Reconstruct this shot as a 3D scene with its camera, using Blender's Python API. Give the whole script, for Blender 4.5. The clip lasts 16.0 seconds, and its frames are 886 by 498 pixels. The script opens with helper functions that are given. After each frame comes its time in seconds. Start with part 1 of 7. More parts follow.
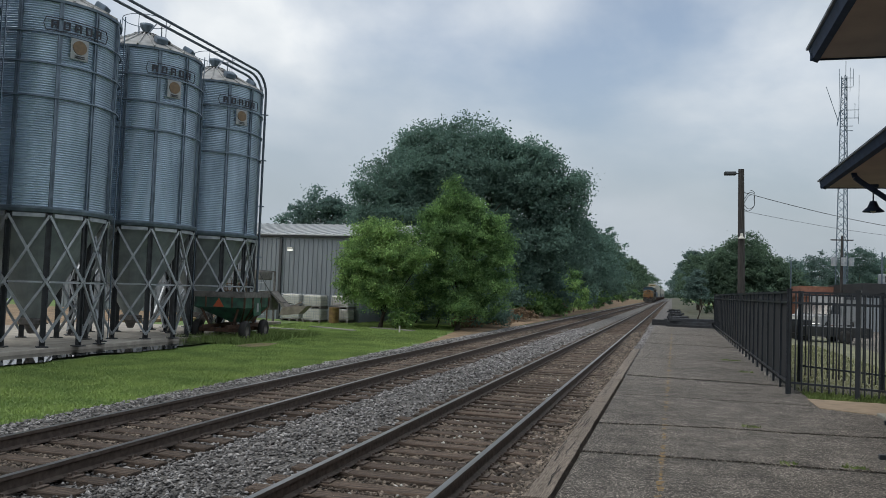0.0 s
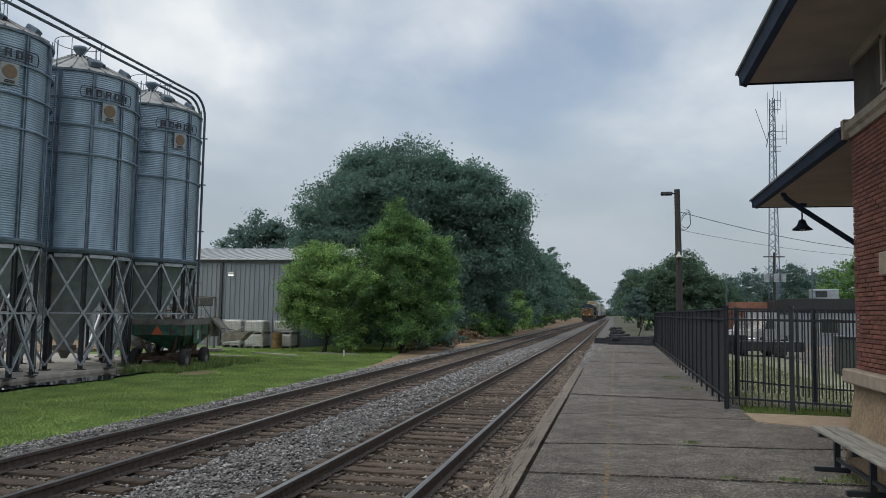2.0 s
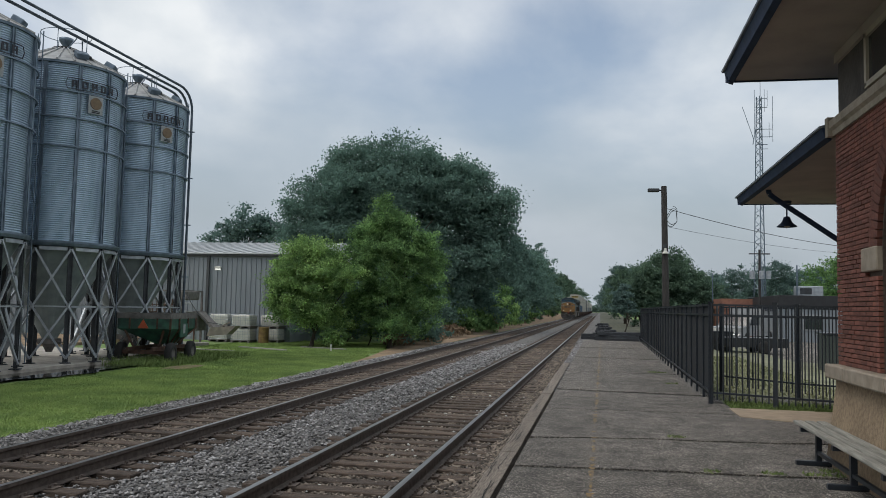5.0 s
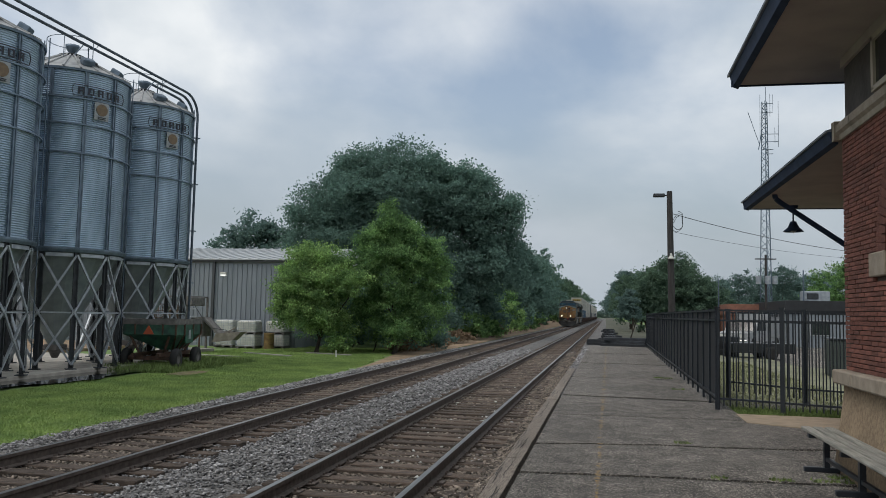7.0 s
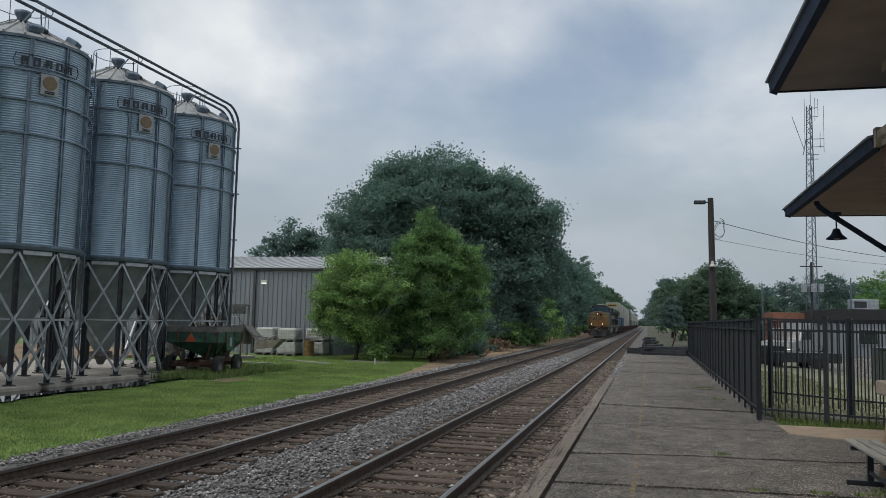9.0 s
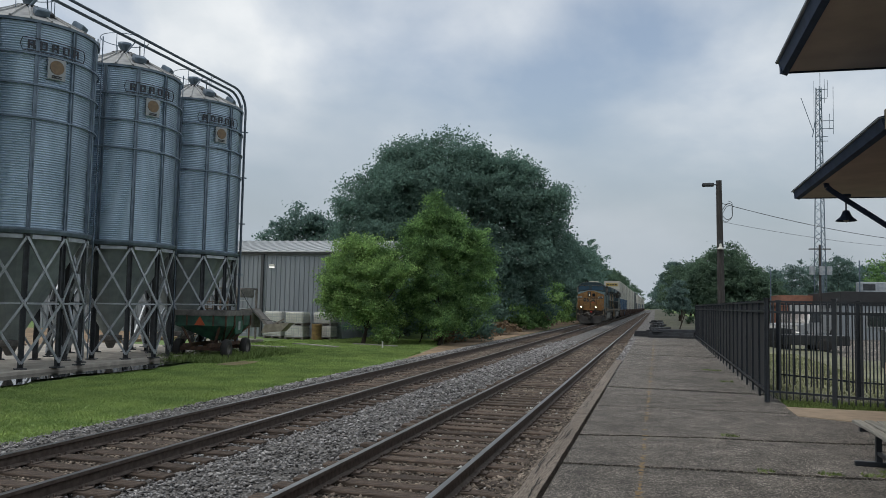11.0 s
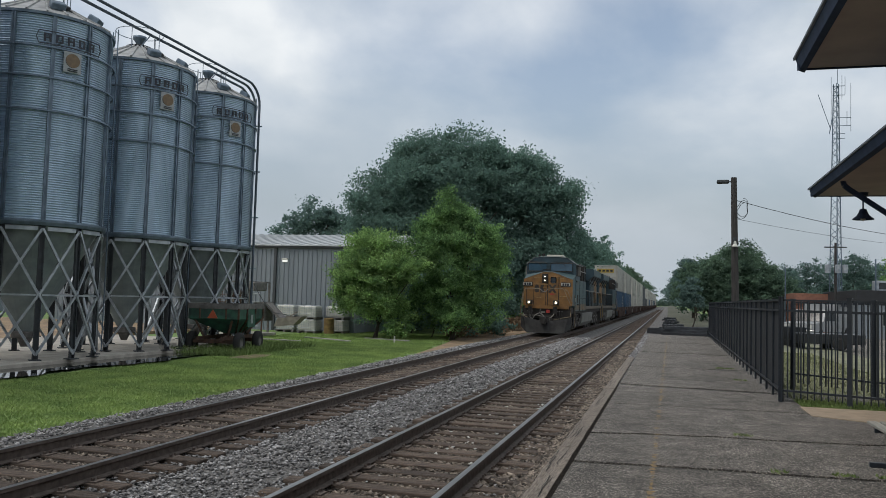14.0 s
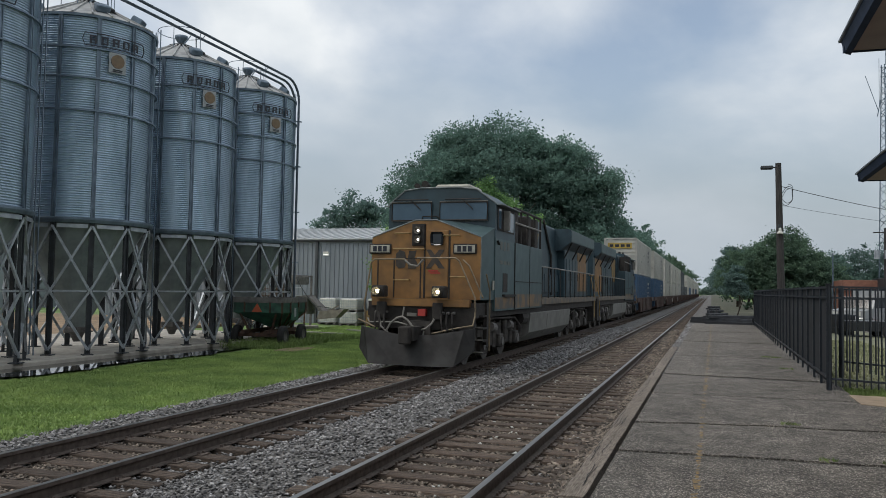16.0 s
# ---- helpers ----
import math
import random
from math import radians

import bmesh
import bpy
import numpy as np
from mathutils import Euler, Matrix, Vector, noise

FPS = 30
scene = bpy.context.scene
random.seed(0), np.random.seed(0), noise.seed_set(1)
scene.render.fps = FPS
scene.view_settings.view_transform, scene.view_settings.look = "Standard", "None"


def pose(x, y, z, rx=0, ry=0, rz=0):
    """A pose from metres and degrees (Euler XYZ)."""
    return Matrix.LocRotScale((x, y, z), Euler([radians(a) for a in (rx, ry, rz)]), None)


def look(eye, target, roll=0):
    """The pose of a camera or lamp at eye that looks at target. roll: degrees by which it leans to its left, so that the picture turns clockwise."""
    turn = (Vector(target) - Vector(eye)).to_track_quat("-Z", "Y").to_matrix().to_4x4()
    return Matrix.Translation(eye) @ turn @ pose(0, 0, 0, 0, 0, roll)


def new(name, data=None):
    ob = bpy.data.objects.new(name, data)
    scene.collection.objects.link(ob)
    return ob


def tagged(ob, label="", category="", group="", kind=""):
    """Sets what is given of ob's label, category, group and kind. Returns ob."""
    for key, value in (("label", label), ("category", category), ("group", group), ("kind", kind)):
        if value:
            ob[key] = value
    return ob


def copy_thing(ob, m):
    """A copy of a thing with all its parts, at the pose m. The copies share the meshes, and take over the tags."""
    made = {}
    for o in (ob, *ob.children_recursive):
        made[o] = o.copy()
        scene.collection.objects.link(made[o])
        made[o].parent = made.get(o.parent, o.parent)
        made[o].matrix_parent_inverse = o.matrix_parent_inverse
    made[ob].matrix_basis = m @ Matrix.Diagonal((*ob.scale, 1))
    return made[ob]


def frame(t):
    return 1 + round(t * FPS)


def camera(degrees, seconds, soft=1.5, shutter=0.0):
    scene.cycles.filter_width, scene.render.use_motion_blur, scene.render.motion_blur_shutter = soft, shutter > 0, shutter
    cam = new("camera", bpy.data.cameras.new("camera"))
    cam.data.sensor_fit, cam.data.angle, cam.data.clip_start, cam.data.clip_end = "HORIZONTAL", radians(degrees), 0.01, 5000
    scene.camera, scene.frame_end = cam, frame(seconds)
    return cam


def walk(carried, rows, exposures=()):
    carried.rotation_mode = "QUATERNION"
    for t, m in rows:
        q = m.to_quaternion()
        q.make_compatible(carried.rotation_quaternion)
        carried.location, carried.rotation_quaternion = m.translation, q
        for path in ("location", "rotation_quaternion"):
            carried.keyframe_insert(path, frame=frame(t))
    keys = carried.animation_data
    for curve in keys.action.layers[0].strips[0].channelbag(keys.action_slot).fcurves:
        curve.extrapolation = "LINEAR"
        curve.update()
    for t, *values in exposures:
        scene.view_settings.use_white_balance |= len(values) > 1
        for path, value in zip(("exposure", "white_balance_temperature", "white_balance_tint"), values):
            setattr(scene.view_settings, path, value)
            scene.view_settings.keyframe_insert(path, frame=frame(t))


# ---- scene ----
cam = camera(57.6, 16.0, soft=0.55)
PATH = [
    (0, (2.887, -0.729, 1.959), (2.338, 1.192, 2.056), 2.1),
    (0.5, (2.881, -0.691, 1.969), (2.43, 1.255, 2.069), 1.7),
    (1, (2.896, -0.733, 1.98), (2.467, 1.217, 2.101), 1.5),
    (1.5, (2.899, -0.748, 1.973), (2.484, 1.203, 2.113), 1.0),
    (2, (2.889, -0.741, 1.977), (2.475, 1.21, 2.132), 1.0),
    (2.5, (2.888, -0.764, 1.969), (2.468, 1.184, 2.132), 1.0),
    (3, (2.899, -0.757, 1.972), (2.482, 1.192, 2.132), 0.9),
    (3.5, (2.914, -0.745, 1.967), (2.504, 1.207, 2.112), 0.9),
    (4, (2.906, -0.743, 1.955), (2.515, 1.213, 2.089), 1.3),
    (6.5, (2.899, -0.812, 1.978), (2.52, 1.145, 2.141), 1.2),
    (7, (2.9, -0.74, 1.961), (2.503, 1.214, 2.119), 1.2),
    (7.5, (2.978, -0.69, 1.962), (2.526, 1.253, 2.108), 1.6),
    (8, (3.013, -0.741, 1.97), (2.549, 1.199, 2.12), 1.8),
    (8.5, (2.986, -0.755, 1.977), (2.505, 1.18, 2.137), 1.6),
    (9, (2.97, -0.763, 1.974), (2.478, 1.167, 2.149), 1.3),
    (11.5, (2.954, -0.774, 1.961), (2.441, 1.154, 2.09), 1.3),
    (12, (2.956, -0.792, 1.974), (2.438, 1.136, 2.104), 1.4),
    (12.5, (2.968, -0.77, 1.976), (2.445, 1.156, 2.107), 1.3),
    (13, (2.981, -0.722, 1.974), (2.448, 1.201, 2.099), 1.6),
    (13.5, (2.965, -0.757, 1.972), (2.43, 1.166, 2.095), 1.7),
    (14, (2.952, -0.737, 1.976), (2.413, 1.185, 2.097), 1.7),
    (14.5, (2.951, -0.76, 1.978), (2.4, 1.159, 2.098), 1.7),
    (15, (2.952, -0.747, 1.978), (2.387, 1.168, 2.094), 1.5),
    (15.5, (2.96, -0.773, 1.965), (2.366, 1.134, 2.073), 1.2),
    (16, (2.946, -0.814, 1.973), (2.314, 1.081, 2.071), 1.0),
]
walk(cam, [(t, look(eye, target, roll)) for t, eye, target, roll in PATH],
     exposures=[(0, 0.04), (2, 0.0), (8, 0.0), (9, -0.1), (11.5, 0.0), (16, 0.03)])

# ---- world, sun, exposure ----
world = bpy.data.worlds.new("sky")
scene.world = world
world.use_nodes = True
wn, wl = world.node_tree.nodes, world.node_tree.links
wn.clear()
w_out = wn.new("ShaderNodeOutputWorld")
w_bg = wn.new("ShaderNodeBackground")
w_sky = wn.new("ShaderNodeTexSky")
w_sky.sky_type, w_sky.sun_disc = "NISHITA", False
w_sky.sun_elevation, w_sky.sun_rotation = radians(60), radians(228)
w_sky.dust_density = 4.0
w_co = wn.new("ShaderNodeTexCoord")
w_map = wn.new("ShaderNodeMapping")
w_map.inputs["Scale"].default_value = (1.0, 1.0, 1.5)
w_map.inputs["Location"].default_value = (1.7, 0.4, 0.9)
w_n = wn.new("ShaderNodeTexNoise")
w_n.inputs["Scale"].default_value, w_n.inputs["Detail"].default_value = 2.6, 7.0
w_n.inputs["Roughness"].default_value, w_n.inputs["Distortion"].default_value = 0.5, 0.25
w_r = wn.new("ShaderNodeValToRGB")
w_r.color_ramp.elements[0].position, w_r.color_ramp.elements[1].position = 0.30, 0.52
w_r.color_ramp.elements[0].color = (0.15, 0.15, 0.15, 1)
w_n2 = wn.new("ShaderNodeTexNoise")
w_n2.inputs["Scale"].default_value, w_n2.inputs["Detail"].default_value = 4.2, 8.0
w_c = wn.new("ShaderNodeValToRGB")
w_c.color_ramp.elements[0].position, w_c.color_ramp.elements[0].color = 0.33, (0.55, 0.62, 0.69, 1)
w_c.color_ramp.elements[1].position, w_c.color_ramp.elements[1].color = 0.66, (0.89, 0.92, 0.94, 1)
w_k = wn.new("ShaderNodeMix")
w_k.data_type, w_k.blend_type = "RGBA", "MULTIPLY"
w_k.inputs[0].default_value = 1.0
w_k.inputs[7].default_value = (0.17, 0.165, 0.155, 1)
w_mix = wn.new("ShaderNodeMix")
w_mix.data_type = "RGBA"
wl.new(w_co.outputs["Generated"], w_map.inputs[0])
wl.new(w_map.outputs[0], w_n.inputs["Vector"])
wl.new(w_map.outputs[0], w_n2.inputs["Vector"])
wl.new(w_n.outputs[0], w_r.inputs[0])
wl.new(w_n2.outputs[0], w_c.inputs[0])
wl.new(w_sky.outputs[0], w_k.inputs[6])
wl.new(w_r.outputs[0], w_mix.inputs[0])
wl.new(w_k.outputs[2], w_mix.inputs[6])
wl.new(w_c.outputs[0], w_mix.inputs[7])
w_sep = wn.new("ShaderNodeSeparateXYZ")
w_h = wn.new("ShaderNodeMapRange")
w_h.interpolation_type = "SMOOTHSTEP"
w_h.inputs[1].default_value, w_h.inputs[2].default_value = 0.02, 0.30
w_h.inputs[3].default_value, w_h.inputs[4].default_value = 0.85, 0.0
w_hz = wn.new("ShaderNodeMix")
w_hz.data_type = "RGBA"
w_hz.inputs[7].default_value = (0.39, 0.45, 0.51, 1)
wl.new(w_co.outputs["Generated"], w_sep.inputs[0])
wl.new(w_sep.outputs["Z"], w_h.inputs[0])
wl.new(w_h.outputs[0], w_hz.inputs[0])
wl.new(w_mix.outputs[2], w_hz.inputs[6])
wl.new(w_hz.outputs[2], w_bg.inputs[0])
w_bg.inputs[1].default_value = 1.0
wl.new(w_bg.outputs[0], w_out.inputs[0])

sun = new("sun", bpy.data.lights.new("sun", "SUN"))
sun.data.energy, sun.data.angle, sun.data.color = 1.1, radians(25), (1.0, 0.97, 0.92)
sun.matrix_world = look((-26, -8, 60), (0, 15, 0))

# ---- materials ----
def mat(name, a, b=None, scale=8.0, rough=0.7, metal=0.0, bump=0.0, bscale=None, stretch=(1, 1, 1), big=0.0, island=0.0, rand=0.0,
        lo=0.35, hi=0.65, spec=0.5, detail=5.0):
    """Two-colour noise with large stains (big), random tint per piece (island or object) and fine relief."""
    m = bpy.data.materials.new(name)
    m.use_nodes = True
    n, l = m.node_tree.nodes, m.node_tree.links
    p = n["Principled BSDF"]
    p.inputs["Roughness"].default_value, p.inputs["Metallic"].default_value = rough, metal
    p.inputs["Specular IOR Level"].default_value = spec
    co = n.new("ShaderNodeTexCoord")
    mp = n.new("ShaderNodeMapping")
    mp.inputs["Scale"].default_value = stretch
    l.new(co.outputs["Object"], mp.inputs[0])
    t = n.new("ShaderNodeTexNoise")
    t.inputs["Scale"].default_value, t.inputs["Detail"].default_value = scale, detail
    l.new(mp.outputs[0], t.inputs["Vector"])
    r = n.new("ShaderNodeValToRGB")
    b = b or tuple(c * 0.75 for c in a)
    r.color_ramp.elements[0].position, r.color_ramp.elements[0].color = lo, (*b, 1)
    r.color_ramp.elements[1].position, r.color_ramp.elements[1].color = hi, (*a, 1)
    l.new(t.outputs[0], r.inputs[0])
    out = r.outputs[0]

    def times(socket, value):
        x = n.new("ShaderNodeMix")
        x.data_type, x.blend_type = "RGBA", "MULTIPLY"
        x.inputs[0].default_value = 1.0
        l.new(socket, x.inputs[6])
        l.new(value, x.inputs[7])
        return x.outputs[2]

    if big:
        t2 = n.new("ShaderNodeTexNoise")
        t2.inputs["Scale"].default_value, t2.inputs["Detail"].default_value = scale * 0.11, 4.0
        l.new(mp.outputs[0], t2.inputs["Vector"])
        g = n.new("ShaderNodeMapRange")
        g.inputs[1].default_value, g.inputs[2].default_value = 0.3, 0.7
        g.inputs[3].default_value, g.inputs[4].default_value = 1 - big, 1 + big
        l.new(t2.outputs[0], g.inputs[0])
        out = times(out, g.outputs[0])
    for amount, node, key in ((island, "ShaderNodeNewGeometry", "Random Per Island"), (rand, "ShaderNodeObjectInfo", "Random")):
        if amount:
            q = n.new(node)
            g = n.new("ShaderNodeMapRange")
            g.inputs[3].default_value, g.inputs[4].default_value = 1 - amount, 1 + amount
            l.new(q.outputs[key], g.inputs[0])
            out = times(out, g.outputs[0])
    l.new(out, p.inputs["Base Color"])
    if bump:
        t3 = n.new("ShaderNodeTexNoise")
        t3.inputs["Scale"].default_value, t3.inputs["Detail"].default_value = bscale or scale * 4, 6.0
        l.new(mp.outputs[0], t3.inputs["Vector"])
        bp = n.new("ShaderNodeBump")
        bp.inputs["Strength"].default_value, bp.inputs["Distance"].default_value = bump, 0.02
        l.new(t3.outputs[0], bp.inputs["Height"])
        l.new(bp.outputs[0], p.inputs["Normal"])
    return m


def leaf_mat(name, a, b, cluster=1.5, each=0.2):
    # noise puts bright leaf clusters and dark gaps into the base colour
    m = mat(name, a, b, scale=cluster, rough=0.8, island=each, big=0.2, spec=0.06, lo=0.40, hi=0.62, detail=3.0)
    p = m.node_tree.nodes["Principled BSDF"]
    n, l = m.node_tree.nodes, m.node_tree.links
    tr, mx = n.new("ShaderNodeBsdfTranslucent"), n.new("ShaderNodeMixShader")
    mx.inputs[0].default_value = 0.45
    l.new(p.inputs["Base Color"].links[0].from_socket, tr.inputs[0])
    l.new(p.outputs[0], mx.inputs[1])
    l.new(tr.outputs[0], mx.inputs[2])
    l.new(mx.outputs[0], n["Material Output"].inputs[0])
    return m


def glow(name, colour, strength):
    m = bpy.data.materials.new(name)
    m.use_nodes = True
    p = m.node_tree.nodes["Principled BSDF"]
    p.inputs["Base Color"].default_value = (*colour, 1)
    p.inputs["Emission Color"].default_value, p.inputs["Emission Strength"].default_value = (*colour, 1), strength
    return m


def aggregate(name, dark, light, cell, rough, big):
    """Asphalt: a random tone for each stone of the aggregate, broad stains, open gritty relief."""
    m = mat(name, light, dark, 3.0, rough, big=big)
    n, l = m.node_tree.nodes, m.node_tree.links
    p = n["Principled BSDF"]
    co = n.new("ShaderNodeTexCoord")
    v = n.new("ShaderNodeTexVoronoi")
    v.inputs["Scale"].default_value = cell
    l.new(co.outputs["Object"], v.inputs["Vector"])
    sep = n.new("ShaderNodeSeparateColor")
    l.new(v.outputs["Color"], sep.inputs[0])
    r = n.new("ShaderNodeValToRGB")
    r.color_ramp.elements[0].position, r.color_ramp.elements[0].color = 0.1, (0.28, 0.28, 0.28, 1)
    r.color_ramp.elements[1].position, r.color_ramp.elements[1].color = 0.98, (2.9, 2.9, 2.85, 1)
    step = r.color_ramp.elements.new(0.72)
    step.color = (0.85, 0.85, 0.85, 1)
    l.new(sep.outputs[0], r.inputs[0])
    x = n.new("ShaderNodeMix")
    x.data_type, x.blend_type = "RGBA", "MULTIPLY"
    x.inputs[0].default_value = 1.0
    l.new(p.inputs["Base Color"].links[0].from_socket, x.inputs[6])
    l.new(r.outputs[0], x.inputs[7])
    l.new(x.outputs[2], p.inputs["Base Color"])
    b = n.new("ShaderNodeBump")
    b.inputs["Strength"].default_value, b.inputs["Distance"].default_value = 1.0, 0.012
    l.new(v.outputs["Distance"], b.inputs["Height"])
    l.new(b.outputs[0], p.inputs["Normal"])
    return m


ASPHALT = aggregate("asphalt", (0.13, 0.119, 0.106), (0.214, 0.195, 0.173), 95, 0.92, 0.22)
CRACK = mat("crack_fill", (0.035, 0.033, 0.03), (0.02, 0.02, 0.02), 20, 0.95)
YELLOW_PAINT = mat("worn_yellow_paint", (0.38, 0.245, 0.085), (0.18, 0.145, 0.1), 30, 0.92, bump=0.8, bscale=110, lo=0.40, hi=0.66)
BALLAST = mat("ballast", (0.20, 0.195, 0.19), (0.05, 0.046, 0.042), 26, 0.95, bump=1.0, bscale=30, big=0.2)
STONE = mat("ballast_stone", (0.3, 0.295, 0.295), (0.125, 0.121, 0.12), 6, 0.9, island=0.8, bump=0.3, bscale=80)
STONE_BROWN = mat("brown_ballast_stone", (0.225, 0.188, 0.152), (0.07, 0.057, 0.048), 6, 0.95, island=0.8, bump=0.3, bscale=80)
TIE = mat("creosoted_tie", (0.155, 0.116, 0.09), (0.046, 0.035, 0.028), 5, 0.93, bump=0.8, bscale=40, stretch=(0.6, 7, 7), rand=0.35)
RAIL_SIDE = mat("rusty_rail_steel", (0.13, 0.105, 0.09), (0.075, 0.058, 0.05), 12, 0.8, metal=0.2, bump=0.2)
RAIL_TOP = mat("worn_rail_head", (0.3, 0.3, 0.3), (0.21, 0.205, 0.2), 4, 0.38, metal=0.9, stretch=(8, 0.3, 1))
BEAM = mat("weathered_timber", (0.29, 0.25, 0.208), (0.12, 0.1, 0.082), 14, 0.95, bump=0.8, bscale=40, stretch=(7, 0.5, 7), rand=0.15, big=0.15)
YARD_LAWN = mat("pale_yard_lawn", (0.23, 0.23, 0.145), (0.14, 0.15, 0.095), 1.5, 0.95, bump=0.8, bscale=40, big=0.25)
DULL_SOIL = mat("weedy_yard_soil", (0.095, 0.1, 0.062), (0.055, 0.055, 0.042), 1.2, 0.95, bump=0.8, bscale=30, big=0.3)
GRASS_SOIL = mat("lawn", (0.17, 0.255, 0.08), (0.1, 0.16, 0.05), 3.0, 0.95, bump=1.0, bscale=45, big=0.3)
GRASS = mat("grass_blade", (0.28, 0.38, 0.12), (0.175, 0.26, 0.084), 0.9, 0.8, island=0.22, big=0.25, spec=0.2)
YARD = mat("pale_yard_grass", (0.3, 0.31, 0.18), (0.2, 0.22, 0.125), 0.8, 0.85, island=0.35, spec=0.2)
WEED = mat("weed_leaf", (0.20, 0.27, 0.09), (0.13, 0.19, 0.06), 3, 0.8, island=0.3, spec=0.2)
DIRT = mat("dry_dirt", (0.30, 0.21, 0.13), (0.17, 0.125, 0.08), 2.2, 0.95, bump=0.8, bscale=30, big=0.2)
CONCRETE = mat("concrete", (0.42, 0.39, 0.34), (0.30, 0.28, 0.245), 3, 0.9, bump=0.3, bscale=60, big=0.15)
TAN_CONCRETE = mat("tan_concrete_walk", (0.36, 0.28, 0.20), (0.27, 0.215, 0.155), 4, 0.92, bump=0.3, bscale=70, big=0.12)
STUCCO = mat("pebbled_tan_plinth", (0.36, 0.27, 0.175), (0.24, 0.175, 0.115), 24, 0.95, bump=0.9, bscale=90, big=0.15)
LIMESTONE = mat("limestone", (0.36, 0.305, 0.24), (0.27, 0.225, 0.175), 7, 0.85, bump=0.3, bscale=50, big=0.15)
BRICK = mat("red_brick", (0.205, 0.075, 0.052), (0.122, 0.048, 0.036), 9, 0.9, bump=0.5, bscale=70, rand=0.3)
MORTAR = mat("dark_mortar", (0.11, 0.085, 0.07), (0.075, 0.058, 0.048), 30, 0.95, bump=0.5)
SOFFIT = mat("painted_soffit", (0.44, 0.375, 0.325), (0.37, 0.315, 0.275), 2.0, 0.8, big=0.08)
FASCIA = mat("navy_fascia", (0.03, 0.047, 0.088), (0.019, 0.031, 0.058), 5, 0.75, bump=0.1, spec=0.25)
FASCIA_EDGE = mat("pale_drip_edge", (0.20, 0.22, 0.25), (0.13, 0.145, 0.17), 5, 0.5)
DARK_PANEL = mat("dark_clerestory_panel", (0.1, 0.085, 0.078), (0.06, 0.052, 0.048), 4, 0.85, bump=0.4)
CREAM = mat("cream_window_trim", (0.46, 0.40, 0.31), (0.38, 0.33, 0.255), 6, 0.6)
BLACK_METAL = mat("black_powder_coat", (0.018, 0.024, 0.033), (0.012, 0.016, 0.022), 8, 0.4, spec=0.5)
SCREEN = mat("dark_fence_screen", (0.013, 0.016, 0.02), (0.009, 0.011, 0.014), 3, 0.8, big=0.2)
GALV = mat("galvanised_sheet", (0.44, 0.545, 0.65), (0.31, 0.4, 0.495), 2.2, 0.42, metal=0.65, big=0.2, stretch=(1, 1, 0.25), rand=0.06)
GALV_DARK = mat("dull_galvanised_steel", (0.18, 0.23, 0.285), (0.11, 0.147, 0.186), 3, 0.5, metal=0.6, big=0.15)
GALV_ROOF = mat("weathered_roof_sheet", (0.4, 0.41, 0.41), (0.26, 0.265, 0.265), 3, 0.6, metal=0.3, big=0.2)
HOPPER = mat("dusty_hopper_sheet", (0.37, 0.42, 0.42), (0.25, 0.295, 0.295), 2.0, 0.6, metal=0.35, big=0.25)
PIPE = mat("blue_grey_pipe", (0.115, 0.145, 0.18), (0.065, 0.085, 0.11), 4, 0.5, metal=0.4)
LEG = mat("dark_steel_leg", (0.055, 0.062, 0.07), (0.035, 0.038, 0.042), 5, 0.6, metal=0.3)
BRACE = mat("galvanised_brace", (0.42, 0.45, 0.48), (0.3, 0.33, 0.36), 5, 0.5, metal=0.6)
SIGN_DARK = mat("navy_lettering", (0.012, 0.016, 0.03), (0.01, 0.012, 0.02), 6, 0.5)
SIGN_WHITE = mat("faded_white_panel", (0.34, 0.36, 0.37), (0.26, 0.28, 0.29), 12, 0.6)
SIGN_YELLOW = mat("faded_yellow_disc", (0.2, 0.135, 0.075), (0.14, 0.095, 0.06), 12, 0.6)
SIDING = mat("grey_steel_siding", (0.245, 0.275, 0.30), (0.20, 0.225, 0.25), 1.2, 0.55, metal=0.2, stretch=(1, 1, 0.2), big=0.08)
SIDING_DARK = mat("charcoal_trim", (0.06, 0.066, 0.072), (0.045, 0.05, 0.055), 4, 0.6)
SHEET_ROOF = mat("pale_sheet_roof", (0.50, 0.52, 0.53), (0.40, 0.42, 0.43), 1.5, 0.5, metal=0.3)
GREEN_PAINT = mat("faded_green_paint", (0.032, 0.115, 0.075), (0.02, 0.046, 0.037), 3.5, 0.6, big=0.3)
RUST = mat("rust", (0.10, 0.055, 0.035), (0.05, 0.032, 0.025), 7, 0.9, bump=0.4)
DULL_STEEL = mat("grimy_steel", (0.2, 0.19, 0.18), (0.12, 0.115, 0.11), 6, 0.75, metal=0.3, big=0.2)
RUBBER = mat("tyre_rubber", (0.022, 0.022, 0.022), (0.014, 0.014, 0.014), 8, 0.85)
PLASTIC = mat("milky_plastic", (0.60, 0.60, 0.55), (0.48, 0.48, 0.44), 3, 0.5)
ORANGE = mat("orange_triangle", (0.45, 0.09, 0.03), (0.33, 0.07, 0.03), 6, 0.5)
WOOD_GREY = mat("silvered_bench_board", (0.36, 0.35, 0.31), (0.22, 0.215, 0.19), 4, 0.85, bump=0.6, bscale=30, stretch=(8, 0.7, 8), rand=0.15)
POLE_WOOD = mat("utility_pole_wood", (0.056, 0.052, 0.05), (0.03, 0.028, 0.028), 6, 0.9, bump=0.6, stretch=(4, 4, 0.3))
